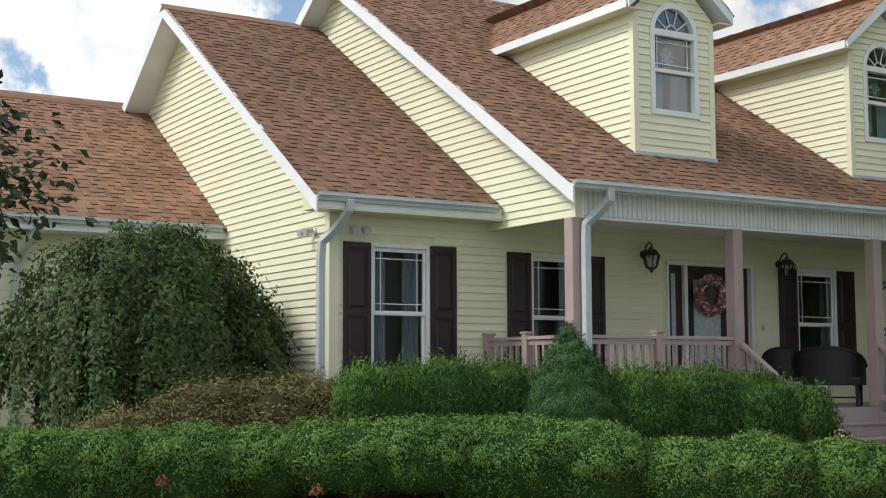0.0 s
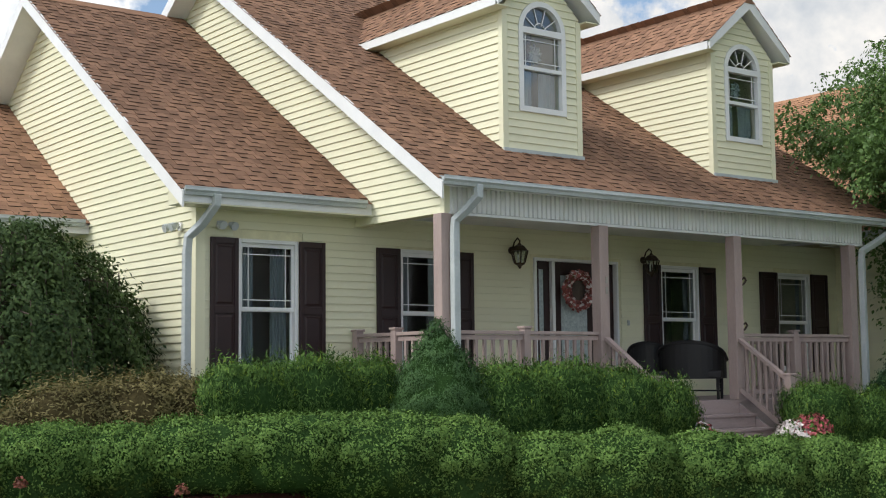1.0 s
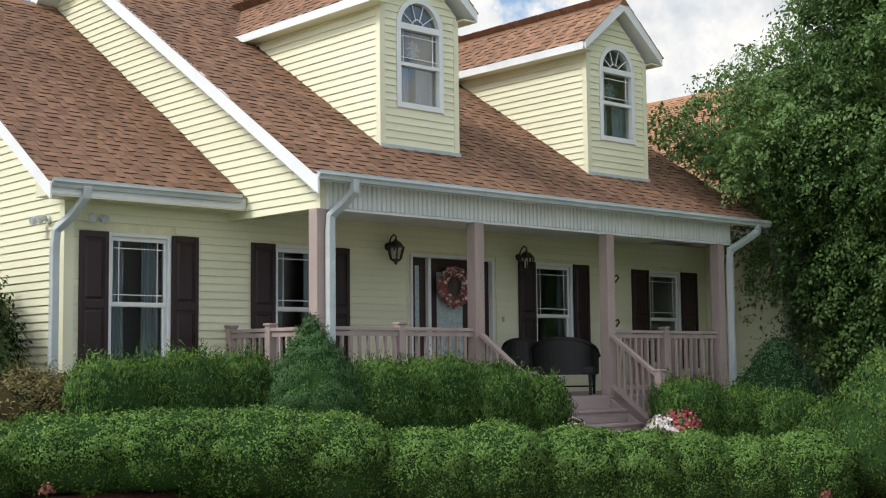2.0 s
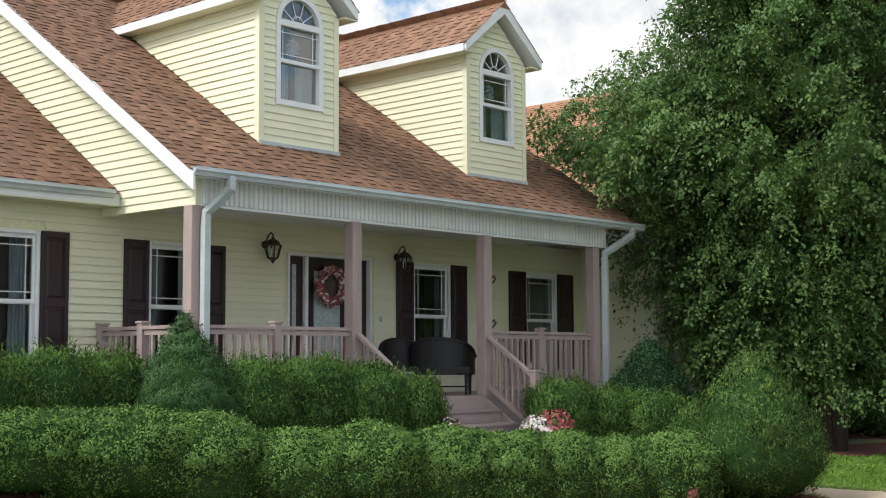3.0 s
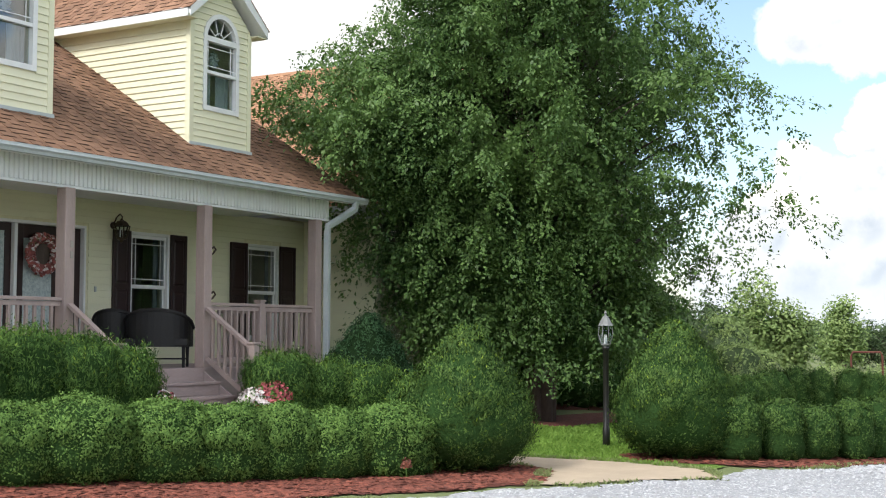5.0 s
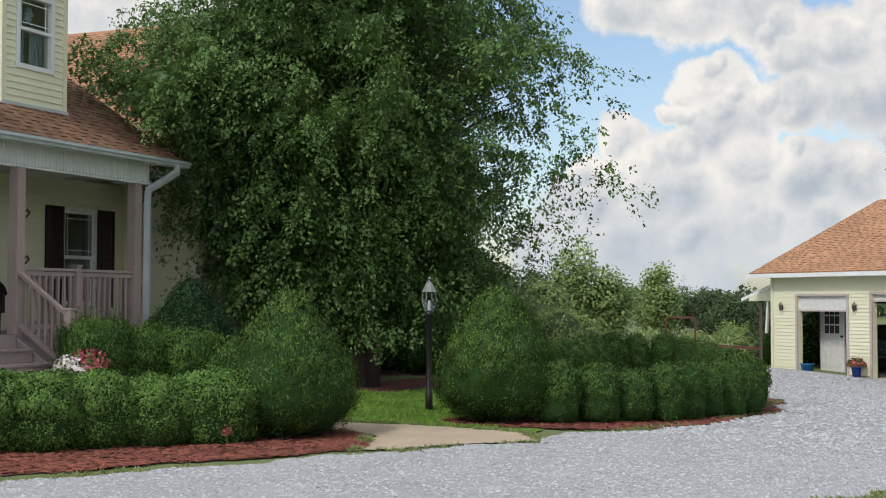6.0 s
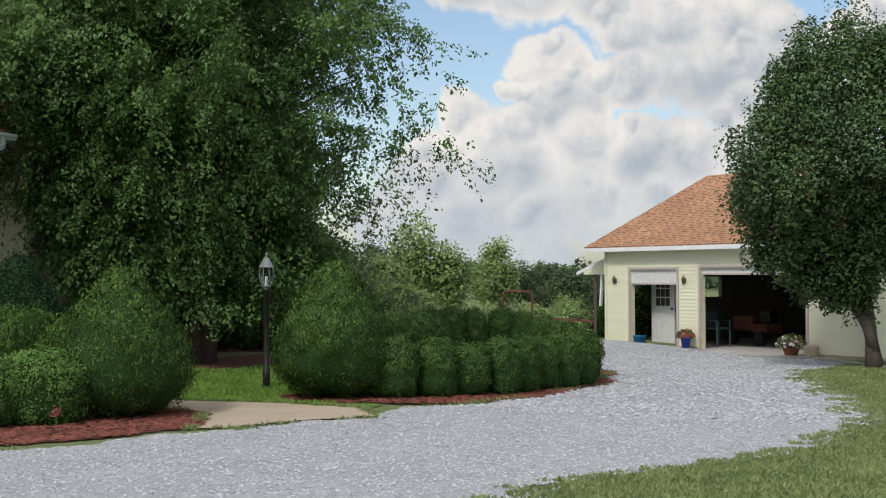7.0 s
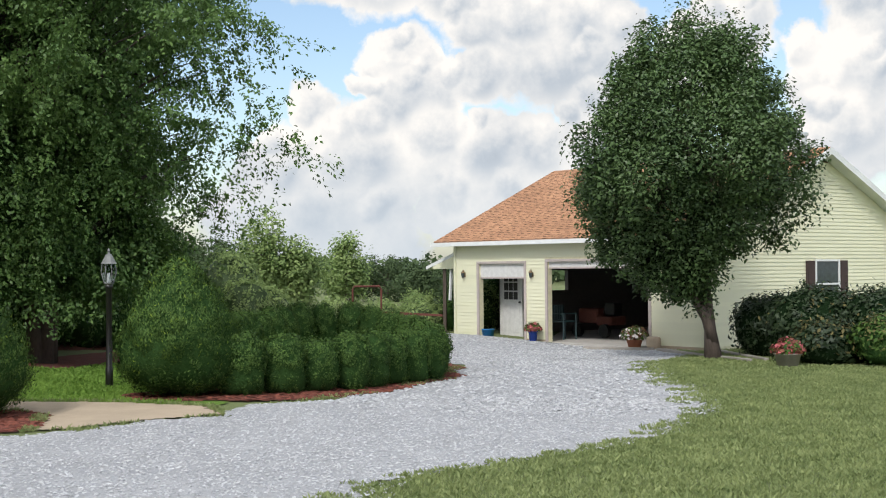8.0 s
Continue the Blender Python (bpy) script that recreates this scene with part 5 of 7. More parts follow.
build_porch()
railing((10.02, 14.90), (10.02, 13.02), (0.03, 0.5), "short mauve wooden railing closing the porch end")
railing((10.09, Y_POST), (12.57, Y_POST), (0.49,), "mauve wooden porch railing with square balusters")
railing((15.43, Y_POST), (18.02, Y_POST), (0.48,), "mauve wooden porch railing with square balusters and capped newel")
railing((18.10, 13.03), (18.10, 14.90), (), "short mauve wooden railing closing the porch end")
build_stairs()
build_porch_things()


# ---- plants ----
def leaf_quads(points, normals, size, rng, spread=0.7, narrow=0.5, hang=0.0):
    """Rhombic leaves, one at each point, turned about the given normals."""
    n = len(points)
    nor = normals + rng.normal(0, spread, (n, 3))
    nor /= np.linalg.norm(nor, axis=1, keepdims=True) + 1e-9
    ref = rng.normal(0, 1, (n, 3))
    ref[:, 2] -= hang
    along = ref - nor * (ref * nor).sum(1, keepdims=True)
    along /= np.linalg.norm(along, axis=1, keepdims=True) + 1e-9
    side = np.cross(nor, along)
    s = (size * rng.uniform(0.6, 1.35, n))[:, None]
    tip = points + along * s
    belly = points + along * s * 0.45 + nor * s * 0.08
    v = np.stack([points, belly - side * s * narrow * 0.5, tip, belly + side * s * narrow * 0.5], 1).reshape(-1, 3)
    return v, np.arange(4 * n).reshape(n, 4)


def face_out(lv, outward, blend):
    """Turns each leaf's face outward and bends its shading towards the form that it covers."""
    q = lv.reshape(-1, 4, 3)
    g = np.cross(q[:, 2] - q[:, 0], q[:, 3] - q[:, 1])
    g /= np.linalg.norm(g, axis=1, keepdims=True) + 1e-9
    out = outward / (np.linalg.norm(outward, axis=1, keepdims=True) + 1e-9)
    wrong = (g * out).sum(1) < 0
    q[wrong] = q[wrong][:, [0, 3, 2, 1]]
    g[wrong] *= -1
    n = out * blend + g * (1 - blend)
    n /= np.linalg.norm(n, axis=1, keepdims=True) + 1e-9
    return q.reshape(-1, 3), np.repeat(n, 4, axis=0)


def lumpy(d, seed, amount, freq=2.2):
    """A smooth unevenness for directions d."""
    r = np.random.default_rng(seed)
    out = np.zeros(len(d))
    for k in range(7):
        w = r.normal(0, freq * (1 + 0.35 * k), 3)
        out += np.sin(d @ w + r.uniform(0, 6.28)) / (1 + 0.35 * k)
    return 1 + amount * out / 3


def sphere_grid(nu, nv):
    u, v = np.meshgrid(np.linspace(0, 2 * np.pi, nu, endpoint=False), np.linspace(0.02, np.pi - 0.02, nv))
    d = np.stack([np.sin(v) * np.cos(u), np.sin(v) * np.sin(u), np.cos(v)], -1).reshape(-1, 3)
    r, c = np.meshgrid(np.arange(nv - 1), np.arange(nu), indexing="ij")
    a, b = (r * nu + c).ravel(), (r * nu + (c + 1) % nu).ravel()
    return d, np.stack([a, a + nu, b + nu, b], 1)


def shrub_shape(d, kind, seed, rough):
    """Radius of a unit shrub, its foot at z = -1 and top at z = +1, for directions d."""
    z = d[:, 2]
    flat = np.sqrt(d[:, 0] ** 2 + d[:, 1] ** 2)
    power = {"ball": 2.05, "box": 2.6, "block": 4.2, "egg": 2.3, "cone": 2.0, "dome": 2.6}[kind]
    power = np.where(z < 0, max(power, 5.0 if kind in ("box", "block") else 3.0), power)
    r = (np.abs(flat) ** power + np.abs(z) ** power) ** (-1 / power)
    p = d * r[:, None]
    if kind == "egg":
        k = np.where(p[:, 2] > -0.35, 1 - 0.66 * np.clip((p[:, 2] + 0.45) / 1.45, 0, 1) ** 1.4, 1.0)
        p[:, :2] *= k[:, None] * 1.08
    if kind == "cone":
        h = np.clip((p[:, 2] + 1) / 2, 0, 1)
        want = np.minimum((1 - h ** 1.55) ** 0.82 * 1.05, 1.0)
        now = np.hypot(p[:, 0], p[:, 1]) + 1e-6
        p[:, :2] *= np.where(z > -0.6, want / np.maximum(now, 0.05), 1.0)[:, None]
    return p * lumpy(d, seed, rough)[:, None]


def shrub(name, label, category, x, y, rx, ry, height, kind, leaves, size, mat, seed, group="", rough=0.09, turn=0.0, core=None, tips=0.0, tip_mat=None, spread=0.42, narrow=0.5, z0=None, upright=0.0, sprig=0.0, tuft=13, open_side=None, grow=0.4, form=0.58, shag=0.05, lobe=0.11, swell=0.035):
    """A clipped or natural shrub: an inner mass, coloured dark for the shade between leaves, under a skin of separate
    leaves.
    """
    rng = np.random.default_rng(seed)
    z0 = float(ground_z(np.array(x), np.array(y))) - 0.03 if z0 is None else z0
    scale = np.array([rx, ry, height / 2])
    d, faces = sphere_grid(28, 16)
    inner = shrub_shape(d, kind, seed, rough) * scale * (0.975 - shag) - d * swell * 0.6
    # leaves stand in small tufts, so that shade gathers between them
    tufts = max(leaves // tuft, 1)
    heads = rng.normal(0, 1, (tufts, 3))
    heads[:, 2] = np.where(rng.random(tufts) < 0.35, np.abs(heads[:, 2]), heads[:, 2])
    heads /= np.linalg.norm(heads, axis=1, keepdims=True)
    if kind in ("cone", "egg"):
        heads[:, 2] -= 0.45 if kind == "cone" else 0.2
        heads /= np.linalg.norm(heads, axis=1, keepdims=True)
    if open_side:
        # growth on the closed side, against the neighbouring plants, stays bare twigs
        c0, s0 = math.cos(turn), math.sin(turn)
        world_x, world_y = heads[:, 0] * c0 - heads[:, 1] * s0, heads[:, 0] * s0 + heads[:, 1] * c0
        heads = heads[(world_x * open_side[0] + world_y * open_side[1] > -0.25) | (heads[:, 2] > 0.62)]
        leaves, tufts = int(leaves * len(heads) / tufts), len(heads)
    own = rng.integers(0, tufts, leaves)
    dirs = heads[own]
    out = dirs / scale
    out /= np.linalg.norm(out, axis=1, keepdims=True)
    p = shrub_shape(heads, kind, seed, rough) * scale * (1.01 - shag * rng.random(tufts))[:, None]
    # small rounded swellings of growth with shaded folds between them
    area = 2 * math.pi * (rx + ry) / 2 * height / 2
    knobs = p[rng.integers(0, tufts, max(int(area / (3.1 * lobe * lobe)), 6))]
    best, lean_to = np.full(tufts, 1e9), np.zeros((tufts, 3))
    for knob in knobs:
        away = p - knob
        far = np.linalg.norm(away, axis=1)
        nearer = far < best
        best[nearer] = far[nearer]
        lean_to[nearer] = away[nearer]
    best = np.clip(best / lobe, 0, 1.5)
    lift_out = heads / scale
    lift_out /= np.linalg.norm(lift_out, axis=1, keepdims=True)
    p = p + lift_out * (swell * (0.55 - best ** 2))[:, None]
    round_out = (lean_to / lobe)[own]
    spray = rng.normal(0, size * 0.7, (leaves, 3))
    p = p[own] + spray - out * size * 0.7
    if sprig:
        lift = (rng.random(tufts) ** 4)[own] * rng.random(leaves)
        p[:, 2] += sprig * lift * np.clip(dirs[:, 2] + 0.4, 0, 1) * 2.2
    nor = out + spray / size * 0.45
    nor /= np.linalg.norm(nor, axis=1, keepdims=True)
    nor[:, 2] += upright
    lv, lf = leaf_quads(p, nor, size, rng, spread, narrow, hang=-grow)
    lv, lean = face_out(lv, out + 0.35 * spray / size + 0.55 * round_out, form)
    verts = np.concatenate([inner, lv])
    verts[:, 2] = np.maximum(verts[:, 2], -height / 2)
    c, s = math.cos(turn), math.sin(turn)
    verts = np.stack([x + verts[:, 0] * c - verts[:, 1] * s, y + verts[:, 0] * s + verts[:, 1] * c, z0 + height / 2 + verts[:, 2]], 1)
    lean = np.stack([lean[:, 0] * c - lean[:, 1] * s, lean[:, 0] * s + lean[:, 1] * c, lean[:, 2]], 1)
    kinds = np.where(rng.random(len(lf)) < tips * (0.4 + np.clip(dirs[:, 2], 0, 1)), 2, 1)
    k = len(inner)
    ob = thing(name, label, category, (x, y, z0), group)
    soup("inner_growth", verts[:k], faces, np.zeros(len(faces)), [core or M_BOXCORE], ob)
    soup("leaves", verts[k:], lf, kinds - 1, [mat, tip_mat or mat], ob, lean=lean)
    return ob


def limb_path(a, b, rng, bend=0.15, steps=5):
    a, b = Vector(a), Vector(b)
    side = Vector((rng.uniform(-1, 1), rng.uniform(-1, 1), rng.uniform(0.2, 1))) * (b - a).length * bend
    return [a.lerp(b, t) + side * math.sin(math.pi * t) for t in [i / steps for i in range(steps + 1)]]


def tree(name, label, foot, trunks, crown, clumps, per_clump, size, mat, bark, seed, clump_r, droop=0.0, shape=None, limbs=26, narrow=0.55, trunk_r=0.16, group="", hollow=0.45, stretch_z=1.0, lumps=0.16):
    """A tree: tapered trunk or trunks, limbs into the crown, and a crown of leaf clumps with gaps. crown: centre and radii."""
    rng, rnd = np.random.default_rng(seed), random.Random(seed)
    t = thing(name, label, "tree", foot, group)
    (cx, cy, cz), (rx, ry, rz) = crown
    d = rng.normal(0, 1, (clumps, 3))
    d /= np.linalg.norm(d, axis=1, keepdims=True)
    rad = (hollow + (1 - hollow) * rng.random(clumps) ** 0.5) * lumpy(d, seed + 1, lumps, 2.6)
    p = d * rad[:, None]
    if shape:
        p = shape(p)
    centres = p * np.array([rx, ry, rz]) + np.array([cx, cy, cz])
    g = Geo()
    for k in range(trunks):
        lean = Vector((rnd.uniform(-1, 1), rnd.uniform(-1, 1), 0)) * (0.0 if trunks == 1 else 0.16)
        base = Vector(foot) + lean * 0.6
        top = Vector((cx, cy, cz + rz * 0.35)) + lean * rx * 1.5
        path = limb_path(base - Vector((0, 0, 0.1)), top, rnd, 0.03, 8)
        g.tube(path, [trunk_r * (1.45 if i == 0 else 1 - 0.85 * i / 8) for i in range(9)], 9)
    g.make("trunk", [bark], t, smooth=True)
    for i in range(limbs):
        end = Vector(centres[i % clumps])
        s = rnd.uniform(0.12, 0.75)
        height = foot[2] + (cz - rz * 0.55 - foot[2]) + s * rz * 0.9
        f = (height - foot[2]) / max(cz + rz * 0.35 - foot[2], 0.1)
        start = Vector(foot).lerp(Vector((cx, cy, cz + rz * 0.35)), min(max(f, 0.2), 0.95))
        r = trunk_r * rnd.uniform(0.22, 0.42)
        Geo().tube(limb_path(start, end, rnd, 0.16), [r, r * 0.8, r * 0.6, r * 0.42, r * 0.28, r * 0.12], 6).make("limb", [bark], t, smooth=True)
    n = clumps * per_clump
    own = np.repeat(np.arange(clumps), per_clump)
    off = np.clip(rng.normal(0, 1, (n, 3)), -1.7, 1.7) * clump_r * np.array([1, 1, stretch_z])
    pts = centres[own] + off * rng.uniform(0.5, 1.2, clumps)[own][:, None]
    if droop:
        pts[:, 2] -= droop * rng.random(n) ** 1.5 * rng.uniform(0.2, 1.3, clumps)[own]
    nor = off + np.array([0, 0, 0.5])
    nor /= np.linalg.norm(nor, axis=1, keepdims=True) + 1e-9
    lv, lf = leaf_quads(pts, nor, size, rng, 0.45, narrow, hang=0.9 if droop else 0.2)
    centre = np.array([cx, cy, cz - 0.3 * rz])
    away = (pts - centre) / np.array([rx, ry, rz])
    away /= np.linalg.norm(away, axis=1, keepdims=True) + 1e-9
    lv, lean = face_out(lv, away + off / clump_r * 0.6, 0.68)
    lv -= np.array(foot)
    crown_ob = soup("crown", lv, lf, np.zeros(len(lf)), [mat], t, lean=lean)
    crown_ob.matrix_parent_inverse = Matrix()
    return t


FRONT_HEDGE = [(2.5, 14.1, 1.19, 0.62), (3.17, 13.88, 1.19, 0.56), (3.77, 13.63, 1.15, 0.52), (4.45, 13.44, 1.14, 0.52), (5.23, 13.28, 1.17, 0.62), (5.93, 13.00, 1.12, 0.54),
               (6.71, 12.73, 1.19, 0.70), (7.52, 12.40, 1.23, 0.76), (8.37, 11.98, 1.21, 0.76), (9.11, 11.56, 1.13, 0.64), (10.0, 11.03, 0.97, 0.58), (10.68, 10.65, 1.01, 0.62),
               (11.50, 10.15, 0.95, 0.52), (12.05, 9.75, 0.90, 0.48), (12.62, 9.45, 0.86, 0.46), (13.15, 9.05, 0.80, 0.46), (13.72, 8.65, 0.85, 0.52)]
ISLAND_HEDGE = [(17.72, 5.7, 0.87), (18.1, 5.35, 0.8), (18.5, 5, 0.74), (19.08, 4.62, 0.76), (19.7, 4.35, 0.77), (20.4, 4.2, 0.77), (21.1, 3.9, 0.77), (21.9, 3.85, 0.76), (22.7, 3.95, 0.74), (23.4, 4.15, 0.72),
                (24.1, 4.45, 0.76), (24.76, 4.75, 0.82), (25.4, 5.25, 0.9), (25.9, 6.02, 1.02), (25.6, 6.65, 1.04), (25, 6.95, 1.02), (24.3, 7.15, 1.01), (23.55, 7.25, 1), (22.8, 7.3, 1), (22, 7.25, 1)]


def build_shrubs():
    for i, (x, y, top, r) in enumerate(FRONT_HEDGE):
        z0 = float(ground_z(np.array(x), np.array(y))) - 0.03
        shrub("boxwood_shrub", "clipped green boxwood shrub merging into the front hedge", "shrub", x, y, r * (1.22 if i < 9 else 1.10), r * 0.98, top - z0, "box", 23000, 0.034, M_BOX, 100 + i, "front boxwood hedge", 0.085, math.atan2(FRONT_HEDGE[min(i + 1, 16)][1] - FRONT_HEDGE[max(i - 1, 0)][1], FRONT_HEDGE[min(i + 1, 16)][0] - FRONT_HEDGE[max(i - 1, 0)][0]), upright=0.1, open_side=(-0.55, -0.83), lobe=0.10, swell=0.022, spread=0.5, grow=0.9, shag=0.03, tuft=6, form=0.74)
    run = [0.0]
    for (xa, ya, za), (xb, yb, zb) in zip(ISLAND_HEDGE, ISLAND_HEDGE[1:]):
        run.append(run[-1] + math.hypot(xb - xa, yb - ya))
    spots = np.arange(0, run[-1], 0.60)
    rows = [np.interp(spots, run, [p[k] for p in ISLAND_HEDGE]) for k in range(3)]
    rnd = random.Random(14)
    for i, (x, y, top) in enumerate(zip(*rows)):
        x, y, top = float(x) + rnd.uniform(-0.04, 0.04), float(y) + rnd.uniform(-0.05, 0.05), float(top) + rnd.uniform(-0.04, 0.03)
        z0 = float(ground_z(np.array(x), np.array(y))) - 0.03
        wide = rnd.uniform(0.32, 0.37)
        shrub("boxwood_shrub", "clipped green boxwood shrub in the curved island hedge", "shrub", x, y, wide, wide, top - z0, "box", 6500, 0.034, M_BUD, 140 + i, "curved island hedge", 0.09, i * 1.7, upright=0.0, open_side=(-0.95, -0.3), shag=0.06, grow=0.8, tuft=14, lobe=0.10, swell=0.022, form=0.74)
    shrub("pointed_evergreen", "dense rounded conical evergreen with bright new tips", "shrub", 14.69, 8.18, 0.90, 0.84, 1.80, "egg", 30000, 0.044, M_BUD, 201, tips=0.07, tip_mat=M_TIP, rough=0.05, upright=-0.3, narrow=0.36, sprig=0.02, grow=1.6, shag=0.05, tuft=10, form=0.72, lobe=0.11, swell=0.035)
    shrub("pointed_evergreen", "broad conical evergreen with a few yellow-green sprays", "shrub", 17.55, 6.52, 0.89, 0.86, 1.90, "egg", 32000, 0.044, M_BUD, 202, tips=0.07, tip_mat=M_TIP, rough=0.05, upright=-0.3, narrow=0.36, sprig=0.02, grow=1.6, shag=0.05, tuft=10, form=0.72, lobe=0.11, swell=0.035)
    shrub("dwarf_spruce", "dense dark green cone-shaped dwarf spruce before the porch", "shrub", 9.62, 12.55, 0.84, 0.8, 1.86, "cone", 34000, 0.036, M_SPRUCE, 203, rough=0.035, upright=0.0, narrow=0.34, grow=1.0, lobe=0.07, swell=0.035, form=0.7)
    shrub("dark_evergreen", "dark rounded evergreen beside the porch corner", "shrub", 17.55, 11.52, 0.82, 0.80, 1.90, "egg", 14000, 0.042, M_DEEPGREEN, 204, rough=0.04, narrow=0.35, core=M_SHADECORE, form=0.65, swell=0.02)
    yews = [(7.35, 13.1, 0.62, 0.5, 1.32), (8.15, 13.1, 0.66, 0.5, 1.34), (9.0, 13.2, 0.66, 0.5, 1.32), (10.55, 12.3, 0.62, 0.5, 1.26), (11.3, 12.25, 0.66, 0.52, 1.28), (12.05, 12.1, 0.66, 0.55, 1.28), (12.62, 11.95, 0.50, 0.5, 1.20), (15.65, 11.75, 0.66, 0.5, 1.16), (16.4, 11.65, 0.7, 0.55, 1.10), (17.0, 11.2, 0.7, 0.6, 1.06), (17.3, 10.6, 0.6, 0.55, 0.92)]
    for i, (x, y, rx, ry, h) in enumerate(yews):
        z0 = float(ground_z(np.array(x), np.array(y))) - 0.03
        shrub("yew_shrub", "loose feathery green yew shrub in front of the porch", "shrub", x, y, rx, ry, h, "block", 15000, 0.055, M_YEW, 210 + i, "yew shrubs by the porch", 0.13, 0.0, upright=-0.3, spread=0.45, narrow=0.24, grow=1.5, form=0.62, sprig=0.10, tips=0.06, tip_mat=M_TIP, lobe=0.12, swell=0.03, open_side=(-0.6, -0.8))
    for i, (x, y, rx, h) in enumerate([(4.9, 13.9, 0.7, 1.05), (5.7, 13.8, 0.75, 1.22), (6.4, 13.7, 0.65, 1.25), (6.9, 13.6, 0.5, 1.2)]):
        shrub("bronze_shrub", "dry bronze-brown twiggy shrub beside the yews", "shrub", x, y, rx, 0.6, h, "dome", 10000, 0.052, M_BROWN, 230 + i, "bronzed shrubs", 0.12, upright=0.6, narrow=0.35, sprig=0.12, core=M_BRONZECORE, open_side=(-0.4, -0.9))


    for i, (x, y, r, h) in enumerate([(22.3, 12.3, 0.8, 1.3), (23.9, 12.2, 0.9, 1.7), (25.4, 12.1, 0.9, 2.0), (26.9, 12.1, 0.9, 1.9), (28.3, 12.0, 0.9, 1.6), (29.6, 11.9, 0.9, 1.4), (30.8, 12.0, 0.9, 1.5)]):
        shrub("shade_shrub", "dark loose shrub in the shade behind the birch", "shrub", x, y, r, r, h, "dome", 3000, 0.11, M_DWARF, 260 + i, "shade shrubs", 0.16, i, sprig=0.2, upright=0.4)


def weeping_tree():
    """A low weeping tree: strands that arch over a dome and hang to the ground."""
    rng, rnd = np.random.default_rng(77), random.Random(77)
    foot = (5.7, 16.2, float(ground_z(np.array(5.7), np.array(16.2))))
    t = thing("weeping_tree", "low weeping tree with dark green strands hanging to the ground", "tree", foot)
    Geo().tube(limb_path(Vector(foot) - Vector((0, 0, 0.1)), (5.7, 16.1, 2.8), rnd, 0.05, 6), [0.13, 0.10, 0.09, 0.08, 0.07, 0.06, 0.04], 9).make("trunk", [M_BARK], t, smooth=True)
    pts, nors = [], []
    fronds = [(rng.uniform(0, 2 * np.pi), rng.uniform(0.12, 1.0) ** 0.6, rng.normal(0, 0.09), rng.random()) for _ in range(105)]
    for k in range(640):
        a0, r0, rise, cut = fronds[k % 105]
        a, reach = a0 + rng.normal(0, 0.075), min(r0 + rng.normal(0, 0.03), 1.02)
        lump = 1 + 0.10 * math.sin(3 * a0 + 1) + 0.07 * math.sin(7 * a0)
        rx, ry = 2.02 * reach * lump, 1.55 * reach * lump
        top = 3.42 - 1.35 * reach ** 2.3 + rise + 0.05 * math.sin(3 * a0 + 0.6)
        end = 0.7 + 1.15 * cut ** 1.5 + rng.uniform(0, 0.5)
        length = max(top - end, 0.4)
        n = int(24 + 46 * length)
        s = rng.random(n) ** 0.85
        px = 5.75 + math.cos(a) * (rx + 0.14 * s) + rng.normal(0, 0.04, n)
        py = 16.2 + math.sin(a) * (ry + 0.14 * s) + rng.normal(0, 0.04, n)
        pz = top - s * length + rng.normal(0, 0.03, n)
        pts.append(np.stack([px, py, pz], 1))
        nors.append(np.tile([math.cos(a), math.sin(a), 0.5], (n, 1)))
        if k < 105:
            # the leafy arching part of the frond
            w = rng.uniform(0.3, 1.0, 150)
            pts.append(np.stack([5.72 + math.cos(a0) * rx * w + rng.normal(0, 0.07, 150), 16.18 + math.sin(a0) * ry * w + rng.normal(0, 0.07, 150), top + 0.05 + 0.10 * np.sin(np.pi * w) - 0.2 * (1 - w) + rng.normal(0, 0.045, 150)], 1))
            nors.append(np.tile([math.cos(a0) * 0.5, math.sin(a0) * 0.5, 1.0], (150, 1)))
            Geo().tube([(5.7, 16.15, 2.5), (5.7 + math.cos(a0) * rx * 0.6, 16.2 + math.sin(a0) * ry * 0.6, top - 0.02), (5.75 + math.cos(a0) * rx, 16.2 + math.sin(a0) * ry, top - 0.10), (5.75 + math.cos(a0) * rx * 1.05, 16.2 + math.sin(a0) * ry * 1.05, end + 0.4)], [0.02, 0.012, 0.008, 0.004], 5).make("limb", [M_BARK], t)
    lv, lf = leaf_quads(np.concatenate(pts), np.concatenate(nors), 0.072, rng, 0.6, 0.45, hang=1.5)
    lv, lean = face_out(lv, np.concatenate(nors), 0.5)
    lv -= np.array(foot)
    ob = soup("crown", lv, lf, np.zeros(len(lf)), [M_WEEP], t, lean=lean)
    ob.matrix_parent_inverse = Matrix()


def pear_shape(p):
    """An egg, widest below the middle and narrowing to the top."""
    r = np.linalg.norm(p, axis=1)
    z = np.clip(p[:, 2] / np.maximum(r, 1e-6), -1, 1)
    want = np.interp(z, [-1, -0.92, -0.74, -0.45, -0.16, 0.1, 0.39, 0.74, 0.92, 1], [0.06, 0.14, 0.42, 0.84, 1.0, 1.0, 0.84, 0.55, 0.33, 0.16])
    k = want / np.sqrt(np.maximum(1 - z * z, 0.02))
    return p * np.stack([k, k, np.ones(len(p))], 1)


BIRCH_HEIGHTS = (0.6, 1.5, 2.5, 3.5, 4.5, 5.6, 6.6, 7.6, 8.6, 9.6, 10.4)
BIRCH_HOUSEWARD = (1.9, 2.7, 3.3, 3.5, 3.9, 5.1, 4.6, 4.1, 3.6, 2.6, 0.9)
BIRCH_DRIVEWARD = (1.2, 2.4, 3.2, 4.5, 4.9, 4.8, 4.5, 4.1, 3.3, 2.2, 0.9)


